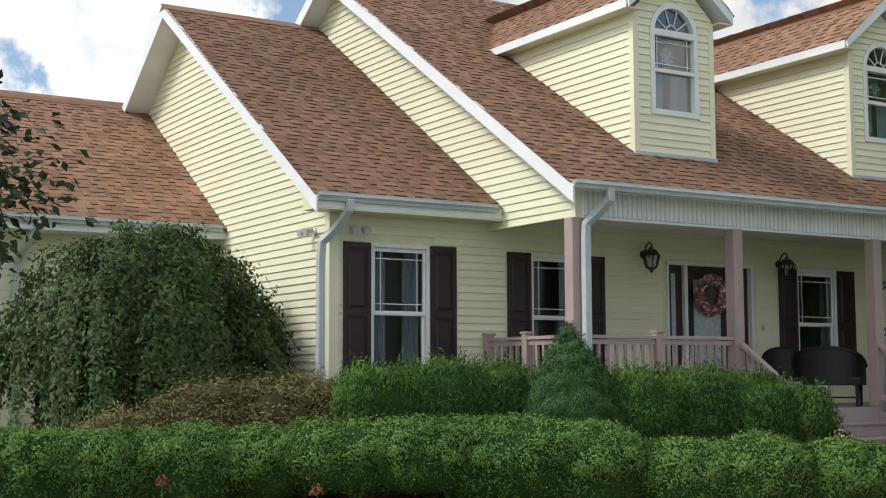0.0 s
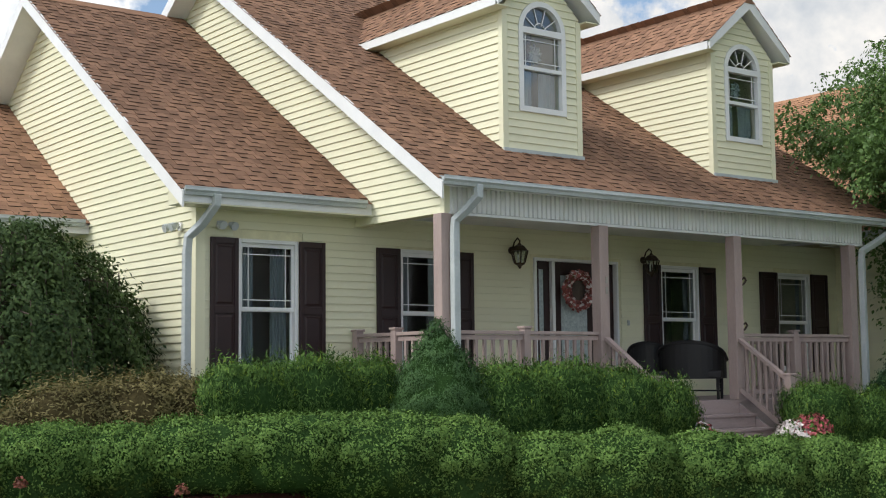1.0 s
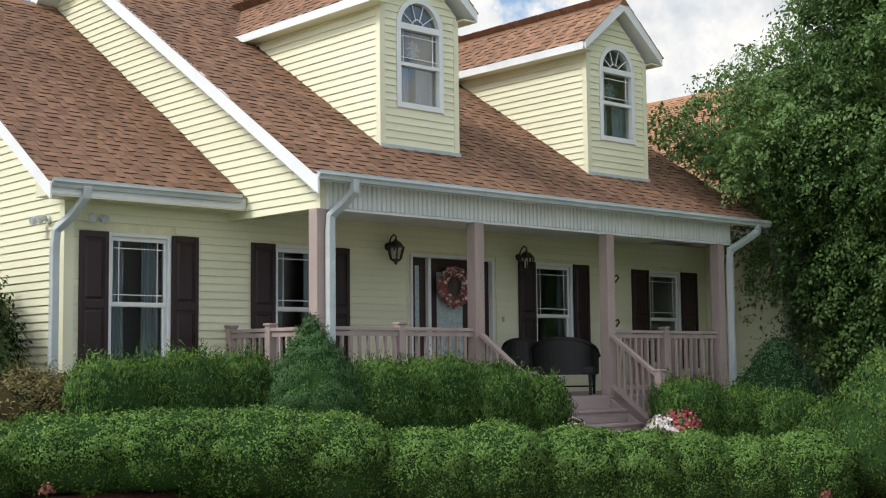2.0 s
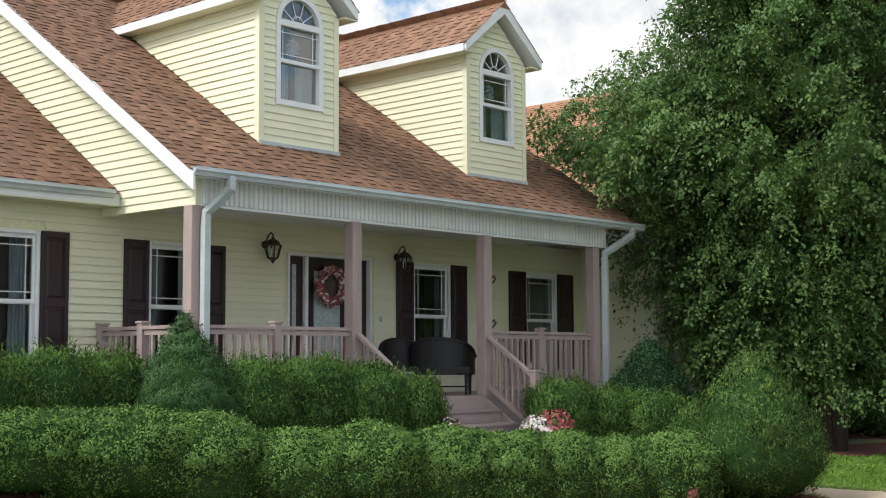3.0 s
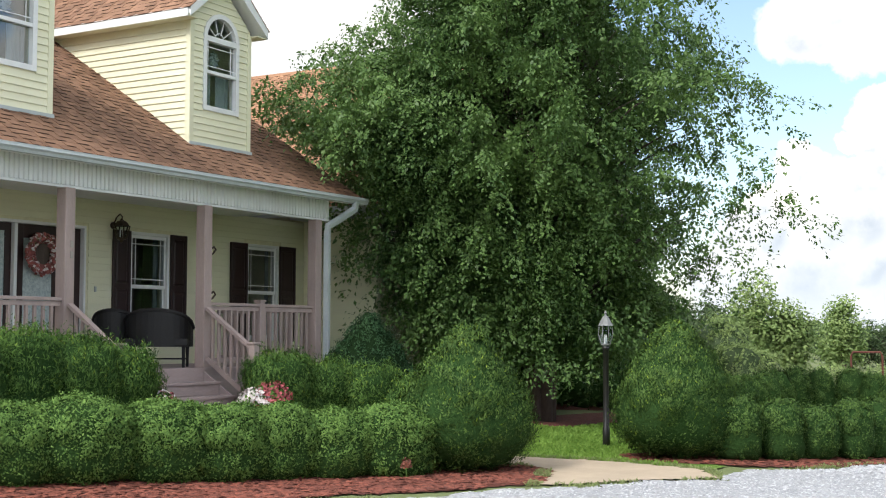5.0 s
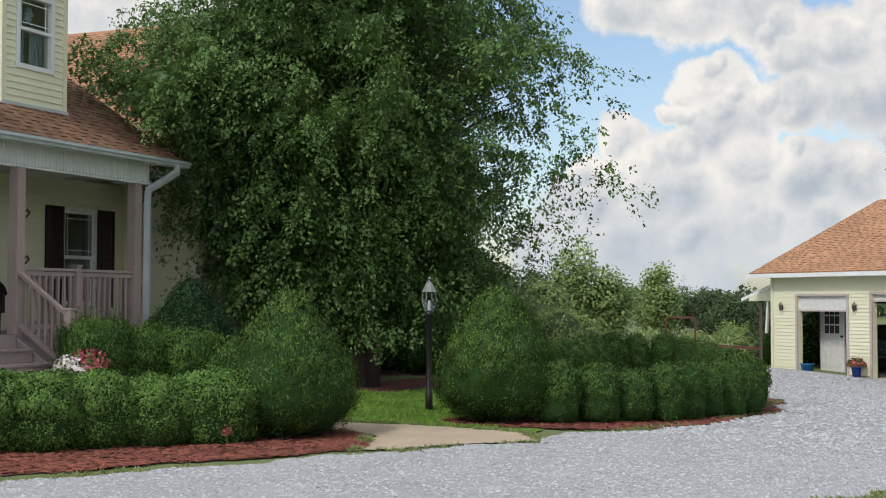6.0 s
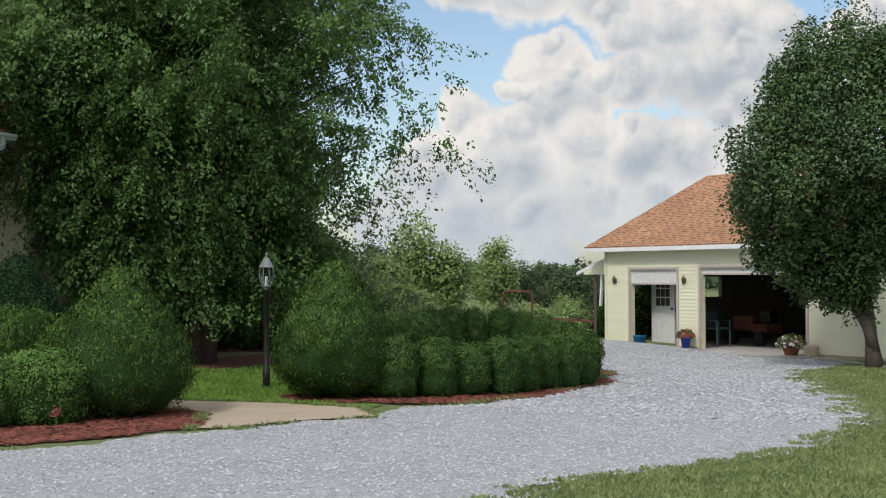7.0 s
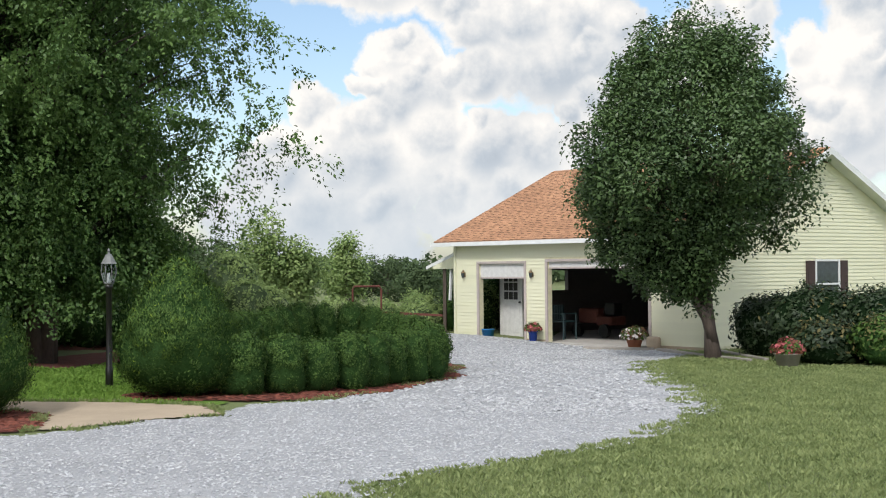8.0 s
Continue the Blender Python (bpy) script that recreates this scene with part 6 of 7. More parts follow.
def birch():
    """A many-stemmed birch: limbs arch out of the trunks, and leafy twigs hang from them."""
    rng, rnd = np.random.default_rng(41), random.Random(41)
    fx, fy = 22.1, 10.75
    foot = Vector((fx, fy, float(ground_z(np.array(fx), np.array(fy)))))
    t = thing("birch_tree", "large river birch with drooping glossy green branches and several trunks", "tree", foot)
    stems = []
    for k in range(5):
        a = 2 * math.pi * k / 5 + 0.4
        lean = Vector((math.cos(a), math.sin(a), 0))
        path = [foot + lean * (0.12 + 1.35 * s ** 1.4) + Vector((-0.2, 0.2, 9.6)) * s + Vector((0, 0, -0.1)) for s in [i / 8 for i in range(9)]]
        stems.append(path)
        Geo().tube(path, [0.13 - 0.115 * i / 8 for i in range(9)], 9).make("trunk", [M_PINKBARK], t, smooth=True)
    right, up = Vector((0.449, -0.894, 0)), Vector((0, 0, 1))
    pts, nors = [], []
    for b in range(790):
        # the tip lies in the crown's envelope, wider on the house side high up
        z = 1.6 + 8.7 * rnd.random() ** 0.9 if b < 500 else rnd.uniform(1.2, 3.8)
        az = rnd.uniform(0, 2 * math.pi)
        if b >= 640:
            # a spread of limbs into the corner by the porch
            z, az = rnd.uniform(1.8, 6.8), math.atan2(0.58, -0.81) + rnd.uniform(-0.38, 0.3)
        out = Vector((math.cos(az), math.sin(az), 0))
        side = (1 + out.dot(right)) / 2
        reach = (1 - side) * float(np.interp(z, BIRCH_HEIGHTS, BIRCH_HOUSEWARD)) + side * float(np.interp(z, BIRCH_HEIGHTS, BIRCH_DRIVEWARD))
        reach *= (0.42 + 0.58 * rnd.random() ** 0.45) * (0.9 + 0.10 * math.sin(3 * az + 1.2 * z) + 0.06 * math.sin(7 * az - 2.3 * z))
        if z < 4.7 and out.x < -0.5 and out.y > 0.2:
            reach = min(reach * 1.3, 2.95 / -out.x)
        # the foot of the crown stands back under its spreading upper half
        forward = max(out.dot(Vector((-0.894, -0.449, 0))), 0.0)
        reach *= 1 - 0.55 * forward * float(1 - smoothstep(2.2, 5.2, np.array(z)))
        tip = foot + out * reach + up * z
        path = stems[b % 5]
        h = min(max((z - 0.55 * reach) / 9.6, 0.12) * 8, 7.4)
        i = int(h)
        start = path[i].lerp(path[i + 1], h - i)
        arch = 0.10 * reach + 0.35
        line = [start.lerp(tip, w) + up * (arch * math.sin(math.pi * w ** 0.8) - 0.25 * reach * 0.3 * w ** 3) for w in [q / 8 for q in range(9)]]
        if any(p.x < 19.1 and p.y > 12.5 and p.z < main_z(p.y) + 0.15 for p in line):
            continue
        if any(p.y > 13.2 and p.x > 19.9 and p.z < 4.1 + 0.65 * (p.x - 19.9) for p in line):
            continue
        r = 0.014 + 0.007 * reach
        Geo().tube(line[:6], [r * (1 - 0.18 * q) for q in range(6)], 6).make("limb", [M_PINKBARK], t, smooth=True)
        twigs = int(7 + 5.5 * reach)
        edge = smoothstep(2.6, 4.2, np.array(reach)) * max(side - 0.35, 0.0)
        for _ in range(twigs):
            w = rnd.uniform(0.22, 1.0)
            q = min(int(w * 8), 7)
            base = line[q].lerp(line[q + 1], w * 8 - q) + Vector((rnd.gauss(0, 0.1), rnd.gauss(0, 0.1), rnd.gauss(0, 0.12)))
            swing = Vector((rnd.gauss(0, 1), rnd.gauss(0, 1), rnd.uniform(-0.5, 0.9))).normalized()
            length = rnd.uniform(0.4, 1.05)
            low = min(max((5.0 - base.z) / 2.2, 0.0), 1.0)
            drop = length * rnd.uniform(0.15, 0.9) + (0.3 + 0.7 * rnd.random()) * (0.75 * low + 0.6 * float(edge)) * rnd.random()
            n = int(14 + 24 * length + 16 * drop)
            u = rng.random(n)
            px = base.x + swing.x * length * 0.75 * u + out.x * 0.22 * u + rng.normal(0, 0.05, n)
            py = base.y + swing.y * length * 0.75 * u + out.y * 0.22 * u + rng.normal(0, 0.05, n)
            pz = base.z + swing.z * 0.6 * length * u - drop * u ** 1.6 + rng.normal(0, 0.05, n)
            pts.append(np.stack([px, py, pz], 1))
            nors.append(np.tile([swing.x, swing.y, 0.8], (n, 1)))
    pts, nors = np.concatenate(pts), np.concatenate(nors)
    hem = 0.85 + 0.35 * np.sin(3.3 * pts[:, 0] + 1.7 * pts[:, 1]) + rng.normal(0, 0.2, len(pts)) + 0.62 * np.clip(20.9 - pts[:, 0], 0, 2.2)
    inside = (pts[:, 1] > 13.15) & (pts[:, 0] > 20.4) & (pts[:, 2] < 4.25 + 0.65 * np.clip(pts[:, 0] - 20.4, 0, 6))
    inside |= (pts[:, 0] < 19.1) & (pts[:, 1] > 12.4) & (pts[:, 2] < 4.15 + S_MAIN * np.clip(pts[:, 1] - 12.63, 0, 9))
    # openings in the airy side over the drive
    across = (pts[:, 0] - fx) * right.x + (pts[:, 1] - fy) * right.y
    holes = np.sin(2.3 * pts[:, 0] + 1.9 * pts[:, 2]) * np.sin(2.0 * pts[:, 1] - 2.4 * pts[:, 2] + 1.0) + 0.5 * np.sin(5.1 * pts[:, 2] + 3.3 * pts[:, 1]) * np.sin(4.7 * pts[:, 0])
    airy = np.clip((across - 1.2) / 1.8, 0, 1) * np.clip((5.2 - pts[:, 2]) / 1.5, 0, 1)
    open_here = holes - 0.45 * airy < -0.85 + 0.85 * np.clip((across - 0.2) / 3.0, 0, 1)
    keep = (pts[:, 2] > hem) & ~inside & ~open_here
    pts, nors = pts[keep], nors[keep]
    lv, lf = leaf_quads(pts, nors, 0.078, rng, 0.6, 0.6, hang=1.6)
    away = pts - np.array([fx, fy, 1.5])
    away /= np.linalg.norm(away, axis=1, keepdims=True)
    lv, lean = face_out(lv, away + 0.7 * nors / np.linalg.norm(nors, axis=1, keepdims=True), 0.15)
    lv -= np.array(foot)
    ob = soup("crown", lv, lf, np.zeros(len(lf)), [M_BIRCH], t, lean=lean)
    ob.matrix_parent_inverse = Matrix()


def build_trees():
    gz = lambda x, y: float(ground_z(np.array(x), np.array(y)))
    weeping_tree()
    birch()
    tree("pear_tree", "dark green ornamental pear tree with an egg-shaped crown on the lawn", (29.6, -1.0, gz(29.6, -1.0)), 1, ((29.7, -0.42, 3.85), (2.50, 2.50, 2.88)), 560, 230, 0.098, M_PEAR, M_BARK, 52, 0.225, 0.0, pear_shape, 60, 0.55, 0.15, hollow=0.55, lumps=0.27)
    pear = bpy.data.objects["pear_tree"]
    fork = [(29.6, -0.99, gz(29.6, -1.0) + 0.35), (29.55, -0.86, 0.55), (29.55, -0.62, 1.0), (29.6, -0.42, 1.6), (29.6, -0.2, 2.6)]
    Geo().tube(fork, [0.13, 0.12, 0.11, 0.09, 0.05], 9).make("trunk", [M_BARK], pear, smooth=True)
    tree("shade_tree", "broad green shade tree whose leafy branch tips overhang the hedge", (0.2, 9.6, gz(0.2, 9.6)), 1, ((0.62, 9.4, 3.05), (1.9, 1.9, 0.8)), 150, 130, 0.085, M_SHADE, M_BARK, 63, 0.2, 0.15, None, 26, 0.6, 0.12)


build_shrubs()
build_trees()


# ---- beds, path and lamp ----
GX, GY = 40.5, 6.35
GU = Vector((-0.65, -0.76, 0)).normalized()
GN = Vector((-0.76, 0.65, 0)).normalized()


def near_line(x, y, line, width):
    """Whether a place lies within width of a polyline."""
    best = np.full(np.shape(x), 1e9)
    for (xa, ya), (xb, yb) in zip(line, line[1:]):
        dx, dy = xb - xa, yb - ya
        t = np.clip(((x - xa) * dx + (y - ya) * dy) / (dx * dx + dy * dy), 0, 1)
        best = np.minimum(best, np.hypot(x - xa - t * dx, y - ya - t * dy))
    return best < width


FRONT_LINE = [(x, y) for x, y, *_ in FRONT_HEDGE] + [(14.75, 8.12)]
ISLAND_LINE = [(17.55, 6.52)] + [(x, y) for x, y, *_ in ISLAND_HEDGE]
WALKWAY = [(13.62, 6.62), (15.45, 5.22), (16.2, 5.75), (16.55, 7.0), (16.5, 8.4), (15.9, 10.4), (15.3, 12.2), (12.9, 12.2), (14.6, 9.6), (15.6, 7.9), (15.1, 7.2)]


def on_walk(x, y):
    return in_poly(x + ragged(x, y, 0.03), y, WALKWAY)


def in_front_bed(x, y):
    return near_line(x + ragged(x, y, 0.06), y + ragged(y, x, 0.06), FRONT_LINE, 1.72) & ~on_drive(x, y) & ~on_walk(x, y)


def in_island_bed(x, y):
    return near_line(x + ragged(x, y, 0.06), y + ragged(y, x, 0.06), ISLAND_LINE, 0.80) & ~on_drive(x, y) & ~on_walk(x, y)


def in_back_bed(x, y):
    return in_poly(x + ragged(x, y, 0.2), y + ragged(y, x, 0.2), [(19.5, 12.4), (21.4, 10.0), (24.5, 9.7), (27.5, 11.0), (28, 13.1), (20, 13.1)])


def scatter(name, label, category, count, x0, x1, y0, y1, inside, make, seed):
    rng = np.random.default_rng(seed)
    x, y = rng.uniform(x0, x1, count), rng.uniform(y0, y1, count)
    keep = inside(x, y)
    x, y = x[keep], y[keep]
    return make(name, label, category, x, y, ground_z(x, y), rng)


def stones(name, label, category, x, y, z, rng, size=0.022, mat=None, flat=0.6, lift=0.012, long=1.0):
    """Loose angular pieces: four-sided double pyramids with uneven corners."""
    n = len(x)
    r = size * rng.uniform(0.5, 1.5, n)
    a = rng.uniform(0, 6.28, n)
    c = np.stack([x, y, z + lift + r * flat * 0.3], 1)
    v = np.zeros((n, 6, 3))
    for k in range(4):
        rr = r * rng.uniform(0.7, 1.25, n) * (long if k % 2 == 0 else 1.0)
        v[:, k] = c + np.stack([rr * np.cos(a + k * np.pi / 2), rr * np.sin(a + k * np.pi / 2), rng.uniform(-0.25, 0.25, n) * r], 1)
    v[:, 4] = c + np.stack([rng.uniform(-0.4, 0.4, n) * r, rng.uniform(-0.4, 0.4, n) * r, r * flat * rng.uniform(0.6, 1.2, n)], 1)
    v[:, 5] = v[:, 4] + np.stack([rng.uniform(-0.5, 0.5, n) * r, rng.uniform(-0.5, 0.5, n) * r, np.zeros(n)], 1)
    base = np.arange(n)[:, None] * 6
    quads = np.concatenate([base + np.array([[0, 1, 4, 5]]), base + np.array([[1, 2, 4, 4]])[:, :4], base + np.array([[2, 3, 5, 4]]), base + np.array([[3, 0, 5, 5]])])
    faces = [tuple(dict.fromkeys(q)) for q in quads.tolist()]
    ob = arrays(name, v.reshape(-1, 3).tolist(), faces, [mat or M_STONE])
    return tagged(ob, label, category, kind="stuff")


def chips(name, label, category, x, y, z, rng):
    return stones(name, label, category, x, y, z, rng, 0.03, M_CHIP, 0.35, 0.02, 1.9)


def blades(name, label, category, x, y, z, rng, height=0.07, width=0.012, mat=None):
    """Grass blades, each a bent narrow leaf."""
    n = len(x)
    a = rng.uniform(0, 6.28, n)
    h = height * rng.uniform(0.5, 1.4, n)
    lean = rng.normal(0, 0.5, (n, 2)) * h[:, None]
    p = np.stack([x, y, z], 1)
    side = np.stack([np.cos(a), np.sin(a), np.zeros(n)], 1) * (width * rng.uniform(0.7, 1.4, n))[:, None]
    midp = p + np.stack([lean[:, 0] * 0.4, lean[:, 1] * 0.4, h * 0.6], 1)
    tip = p + np.stack([lean[:, 0], lean[:, 1], h], 1)
    v = np.stack([p, midp - side, tip, midp + side], 1).reshape(-1, 3)
    ob = soup(name, v, np.arange(4 * n).reshape(n, 4), np.zeros(n), [mat or M_GRASS])
    return tagged(ob, label, category, kind="stuff")


def clear_of_garage(x, y):
    a = (x - GX) * GU.x + (y - GY) * GU.y
    return ((x - GX) * GN.x + (y - GY) * GN.y > 0.52) | (a < -0.7) | (a > 9.8)


def lawn_here(x, y):
    return clear_of_garage(x, y) & ~on_drive(x + 0.12 * np.sin(9 * y) , y + 0.12 * np.sin(7 * x)) & ~on_walk(x, y) & ~in_front_bed(x, y) & ~in_island_bed(x, y) & ~in_back_bed(x, y)


def build_beds():
    sheet("mulch_bed", in_front_bed, 1, 17, 6, 16, 0.12, M_MULCH, 0.016, "red bark mulch bed under the front hedge", "mulch", wobble=0.3)
    sheet("mulch_bed", in_island_bed, 15, 28, 2, 9, 0.12, M_MULCH, 0.016, "red bark mulch bed under the curved hedge", "mulch", wobble=0.3)
    sheet("mulch_bed", in_back_bed, 18, 29, 9, 15, 0.2, M_MULCH, 0.03, "red mulch under the birch tree", "mulch", wobble=0.3)
    sheet("walkway", on_walk, 12.5, 17, 5, 12.4, 0.1, M_CONCRETE, 0.022, "tan aggregate concrete walk leading to the steps", "walkway", wobble=0.15)
    sheet("lawn", lambda x, y: lawn_here(x, y) & (y > 5.6), 15.2, 27, 5.6, 13.2, 0.15, M_SODLIT, 0.012, "small lush green lawn coloured sun-bright around the lamp post", "lawn", wobble=0.3)
    scatter("bark_chips", "loose red bark chips scattered over the mulch", "mulch", 15000, 9, 17, 6, 11, in_front_bed, chips, 11)
    scatter("bark_chips", "loose red bark chips along the curved bed", "mulch", 15000, 15, 26, 2, 8, in_island_bed, chips, 12)
    scatter("gravel", "pale grey crushed stone lying on the drive", "gravel", 54000, 8.0, 19, 0, 9, lambda x, y: on_drive(x, y) & (np.hypot(x, y) > 8.5), lambda *a: stones(*a, size=0.015, flat=0.45), 13)
    scatter("gravel", "pale grey crushed stone lying on the far drive", "gravel", 22000, 17, 33, -1, 8, on_drive, lambda *a: stones(*a, size=0.028, flat=0.45), 14)
    scatter("gravel", "pale grey crushed stone before the garage", "gravel", 9000, 32, 41, -1, 8.5, lambda x, y: on_drive(x, y) & clear_of_garage(x, y), lambda *a: stones(*a, size=0.034, flat=0.4), 22)
    scatter("grass", "mown green grass with uneven blades beside the drive", "grass", 190000, 9, 24, -5.5, 3.2, lambda x, y: lawn_here(x, y) & (y > -0.36 * x + 2.0), lambda *a: blades(*a, height=0.045, width=0.009), 15)
    scatter("grass", "mown green grass farther along the drive", "grass", 90000, 22, 36, -8, 2, lawn_here, lambda *a: blades(*a, height=0.05, width=0.014), 16)
    scatter("grass", "bright mown grass around the lamp post", "grass", 80000, 15.5, 26, 6.2, 12.5, lawn_here, lambda *a: blades(*a, height=0.05, width=0.012, mat=M_LUSHLIT), 17)
    edge = lambda x, y: ~on_drive(x, y) & on_drive(x + 0.28, y - 0.32) & ~on_walk(x, y)
    scatter("grass", "sparse grass along the edge of the gravel", "grass", 110000, 9, 25, 2, 9.5, lambda x, y: edge(x, y) & (np.sin(2.3 * x + y) > -0.2), lambda *a: blades(*a, height=0.045, width=0.009), 18)


def lamp_post():
    x, y = 18.70, 8.04
    z = float(ground_z(np.array(x), np.array(y)))
    lamp = thing("lamp_post", "black lamp post with a glass lantern in the lawn", "lamp post", (x, y, z))
    Geo().lathe(x, y, [(0.055, z - 0.05), (0.055, z + 0.28), (0.045, z + 0.30), (0.043, z + 1.44), (0.055, z + 1.45), (0.055, z + 1.5)], 14).make("post", [M_METAL], lamp, "black metal post", smooth=True)
    b = z + 1.5
    Geo().lathe(x, y, [(0.06, b), (0.075, b + 0.015), (0.075, b + 0.03)], 12).make("lantern_base", [M_LAMPHOOD], lamp)
    p = Geo().lathe(x, y, [(0.072, b + 0.03), (0.115, b + 0.17), (0.10, b + 0.30)], 8).make("glass", [M_GLASS], lamp, "clear lantern glass")
    p.visible_shadow = False
    for k in range(8):
        a = math.pi / 4 * k
        c, s = math.cos(a), math.sin(a)
        Geo().tube([(x + 0.073 * c, y + 0.073 * s, b + 0.03), (x + 0.117 * c, y + 0.117 * s, b + 0.17), (x + 0.102 * c, y + 0.102 * s, b + 0.30)], 0.006, 5).make("glazing_bar", [M_LAMPHOOD], lamp)
    Geo().lathe(x, y, [(0.125, b + 0.30), (0.105, b + 0.325), (0.065, b + 0.40), (0.04, b + 0.44), (0.02, b + 0.45), (0.014, b + 0.475), (0.026, b + 0.49), (0.004, b + 0.53)], 8).make("hood", [M_LAMPHOOD], lamp, "dull metal lantern hood")
    for dx in (-0.025, 0.025):
        Geo().lathe(x + dx, y, [(0.012, b + 0.03), (0.012, b + 0.12), (0.006, b + 0.17)], 6).make("candle_bulb", [M_TRIM], lamp)


def flower_pot(x, y, radius, height, bloom, count, mats, pot_mat, label, z=None, size=0.03, name="flower_pot", drift=0.0):
    rng = random.Random(int(x * 100))
    z = float(ground_z(np.array(x), np.array(y))) + 0.01 if z is None else z
    pot = thing(name, label, "flower pot", (x, y, z))
    Geo().lathe(x, y, [(radius * 0.7, z), (radius * 0.95, z + height * 0.9), (radius * 1.05, z + height * 0.9), (radius * 1.05, z + height), (radius * 0.85, z + height), (radius * 0.8, z + height * 0.85)], 16).make("pot", [pot_mat], pot, smooth=True)
    g = Geo()
    if drift:
        # two colours grown as cushions of their own, side by side
        petals(g, rng, (x - drift, y + drift * 0.5, z + height * 0.8), bloom * 0.72, count // 2, size, [0, 0, 0, 2], 0.9)
        petals(g, rng, (x + drift, y - drift * 0.5, z + height), bloom * 0.80, count // 2, size, [1, 1, 1, 1, 2], 0.95)
    else:
        petals(g, rng, (x, y, z + height), bloom, count, size, list(range(len(mats))), 0.9)
    g.make("bloom_mass", mats, pot)


def by_walk(x, y):
    return ~on_walk(x, y) & ~on_drive(x, y) & (on_walk(x + 0.12, y - 0.14) | on_walk(x - 0.1, y + 0.1) | on_walk(x - 0.1, y - 0.12)) & (np.sin(3.1 * x + 1.7 * y) + np.sin(7.0 * x) > -0.3)


build_beds()
ragged_edge = lambda x, y: on_drive(x, y) & ~on_drive(x + 0.3, y - 0.3) & (np.sin(4.1 * x + 2.0 * y) + np.sin(9.0 * x - 3.0 * y) > 0.1)
scatter("grass", "loose grass tufts running out into the gravel", "grass", 170000, 9, 31, -2, 3.2, ragged_edge, lambda *a: blades(*a, height=0.04, width=0.009), 20)
stray = lambda x, y: ~on_drive(x, y) & on_drive(x - 0.25, y + 0.25)
scatter("gravel", "stray stones kicked out into the grass", "gravel", 60000, 9, 31, -3, 3.2, stray, lambda *a: stones(*a, size=0.015, flat=0.45, lift=0.02), 21)
scatter("grass", "thin grass creeping over the edge of the walk", "grass", 60000, 13, 17, 5, 11, by_walk, lambda *a: blades(*a, height=0.05, width=0.008), 19)
lamp_post()
flower_pot(15.0, 11.55, 0.2, 0.25, 0.34, 1500, [M_PETALW, M_PETALR, M_YEW, M_PETALR], M_TERRA, "pot of white and red petunias beside the steps", 0.50, 0.03, drift=0.11)
flower_pot(12.95, 11.6, 0.18, 0.25, 0.26, 500, [M_PETALW, M_PETALR, M_YEW], M_TERRA, "pot of pink and white petunias beside the steps", 0.50)
for fx, fy, fz in ((4.71, 12.51, 0.61), (6.07, 11.93, 0.50), (12.95, 7.95, 0.20)):
    r0 = random.Random(int(fx * 10))
    spray = thing("flower_spray", "rust-red flower heads growing out of the hedge", "flowers", (fx, fy, 0.1), "flower sprays")
    Geo().tube([(fx, fy, 0.1), (fx, fy, fz)], 0.006, 5).make("stem", [M_YEW], spray)
    g0 = Geo()
    petals(g0, r0, (fx, fy, fz), 0.065, 110, 0.018, [0], 1.5)
    g0.make("bloom_mass", [M_PETALO], spray)


# ---- garage ----
def gp(a, out, z):
    """A place by its way along the garage front, its distance before the front, and its height."""
    return Vector((GX, GY, z)) + GU * a + GN * out


def gbox(g, a0, a1, o0, o1, z0, z1, mat=0):
    return g.hexa([gp(a0, o1, z0), gp(a1, o1, z0), gp(a1, o0, z0), gp(a0, o0, z0), gp(a0, o1, z1), gp(a1, o1, z1), gp(a1, o0, z1), gp(a0, o0, z1)], mat)


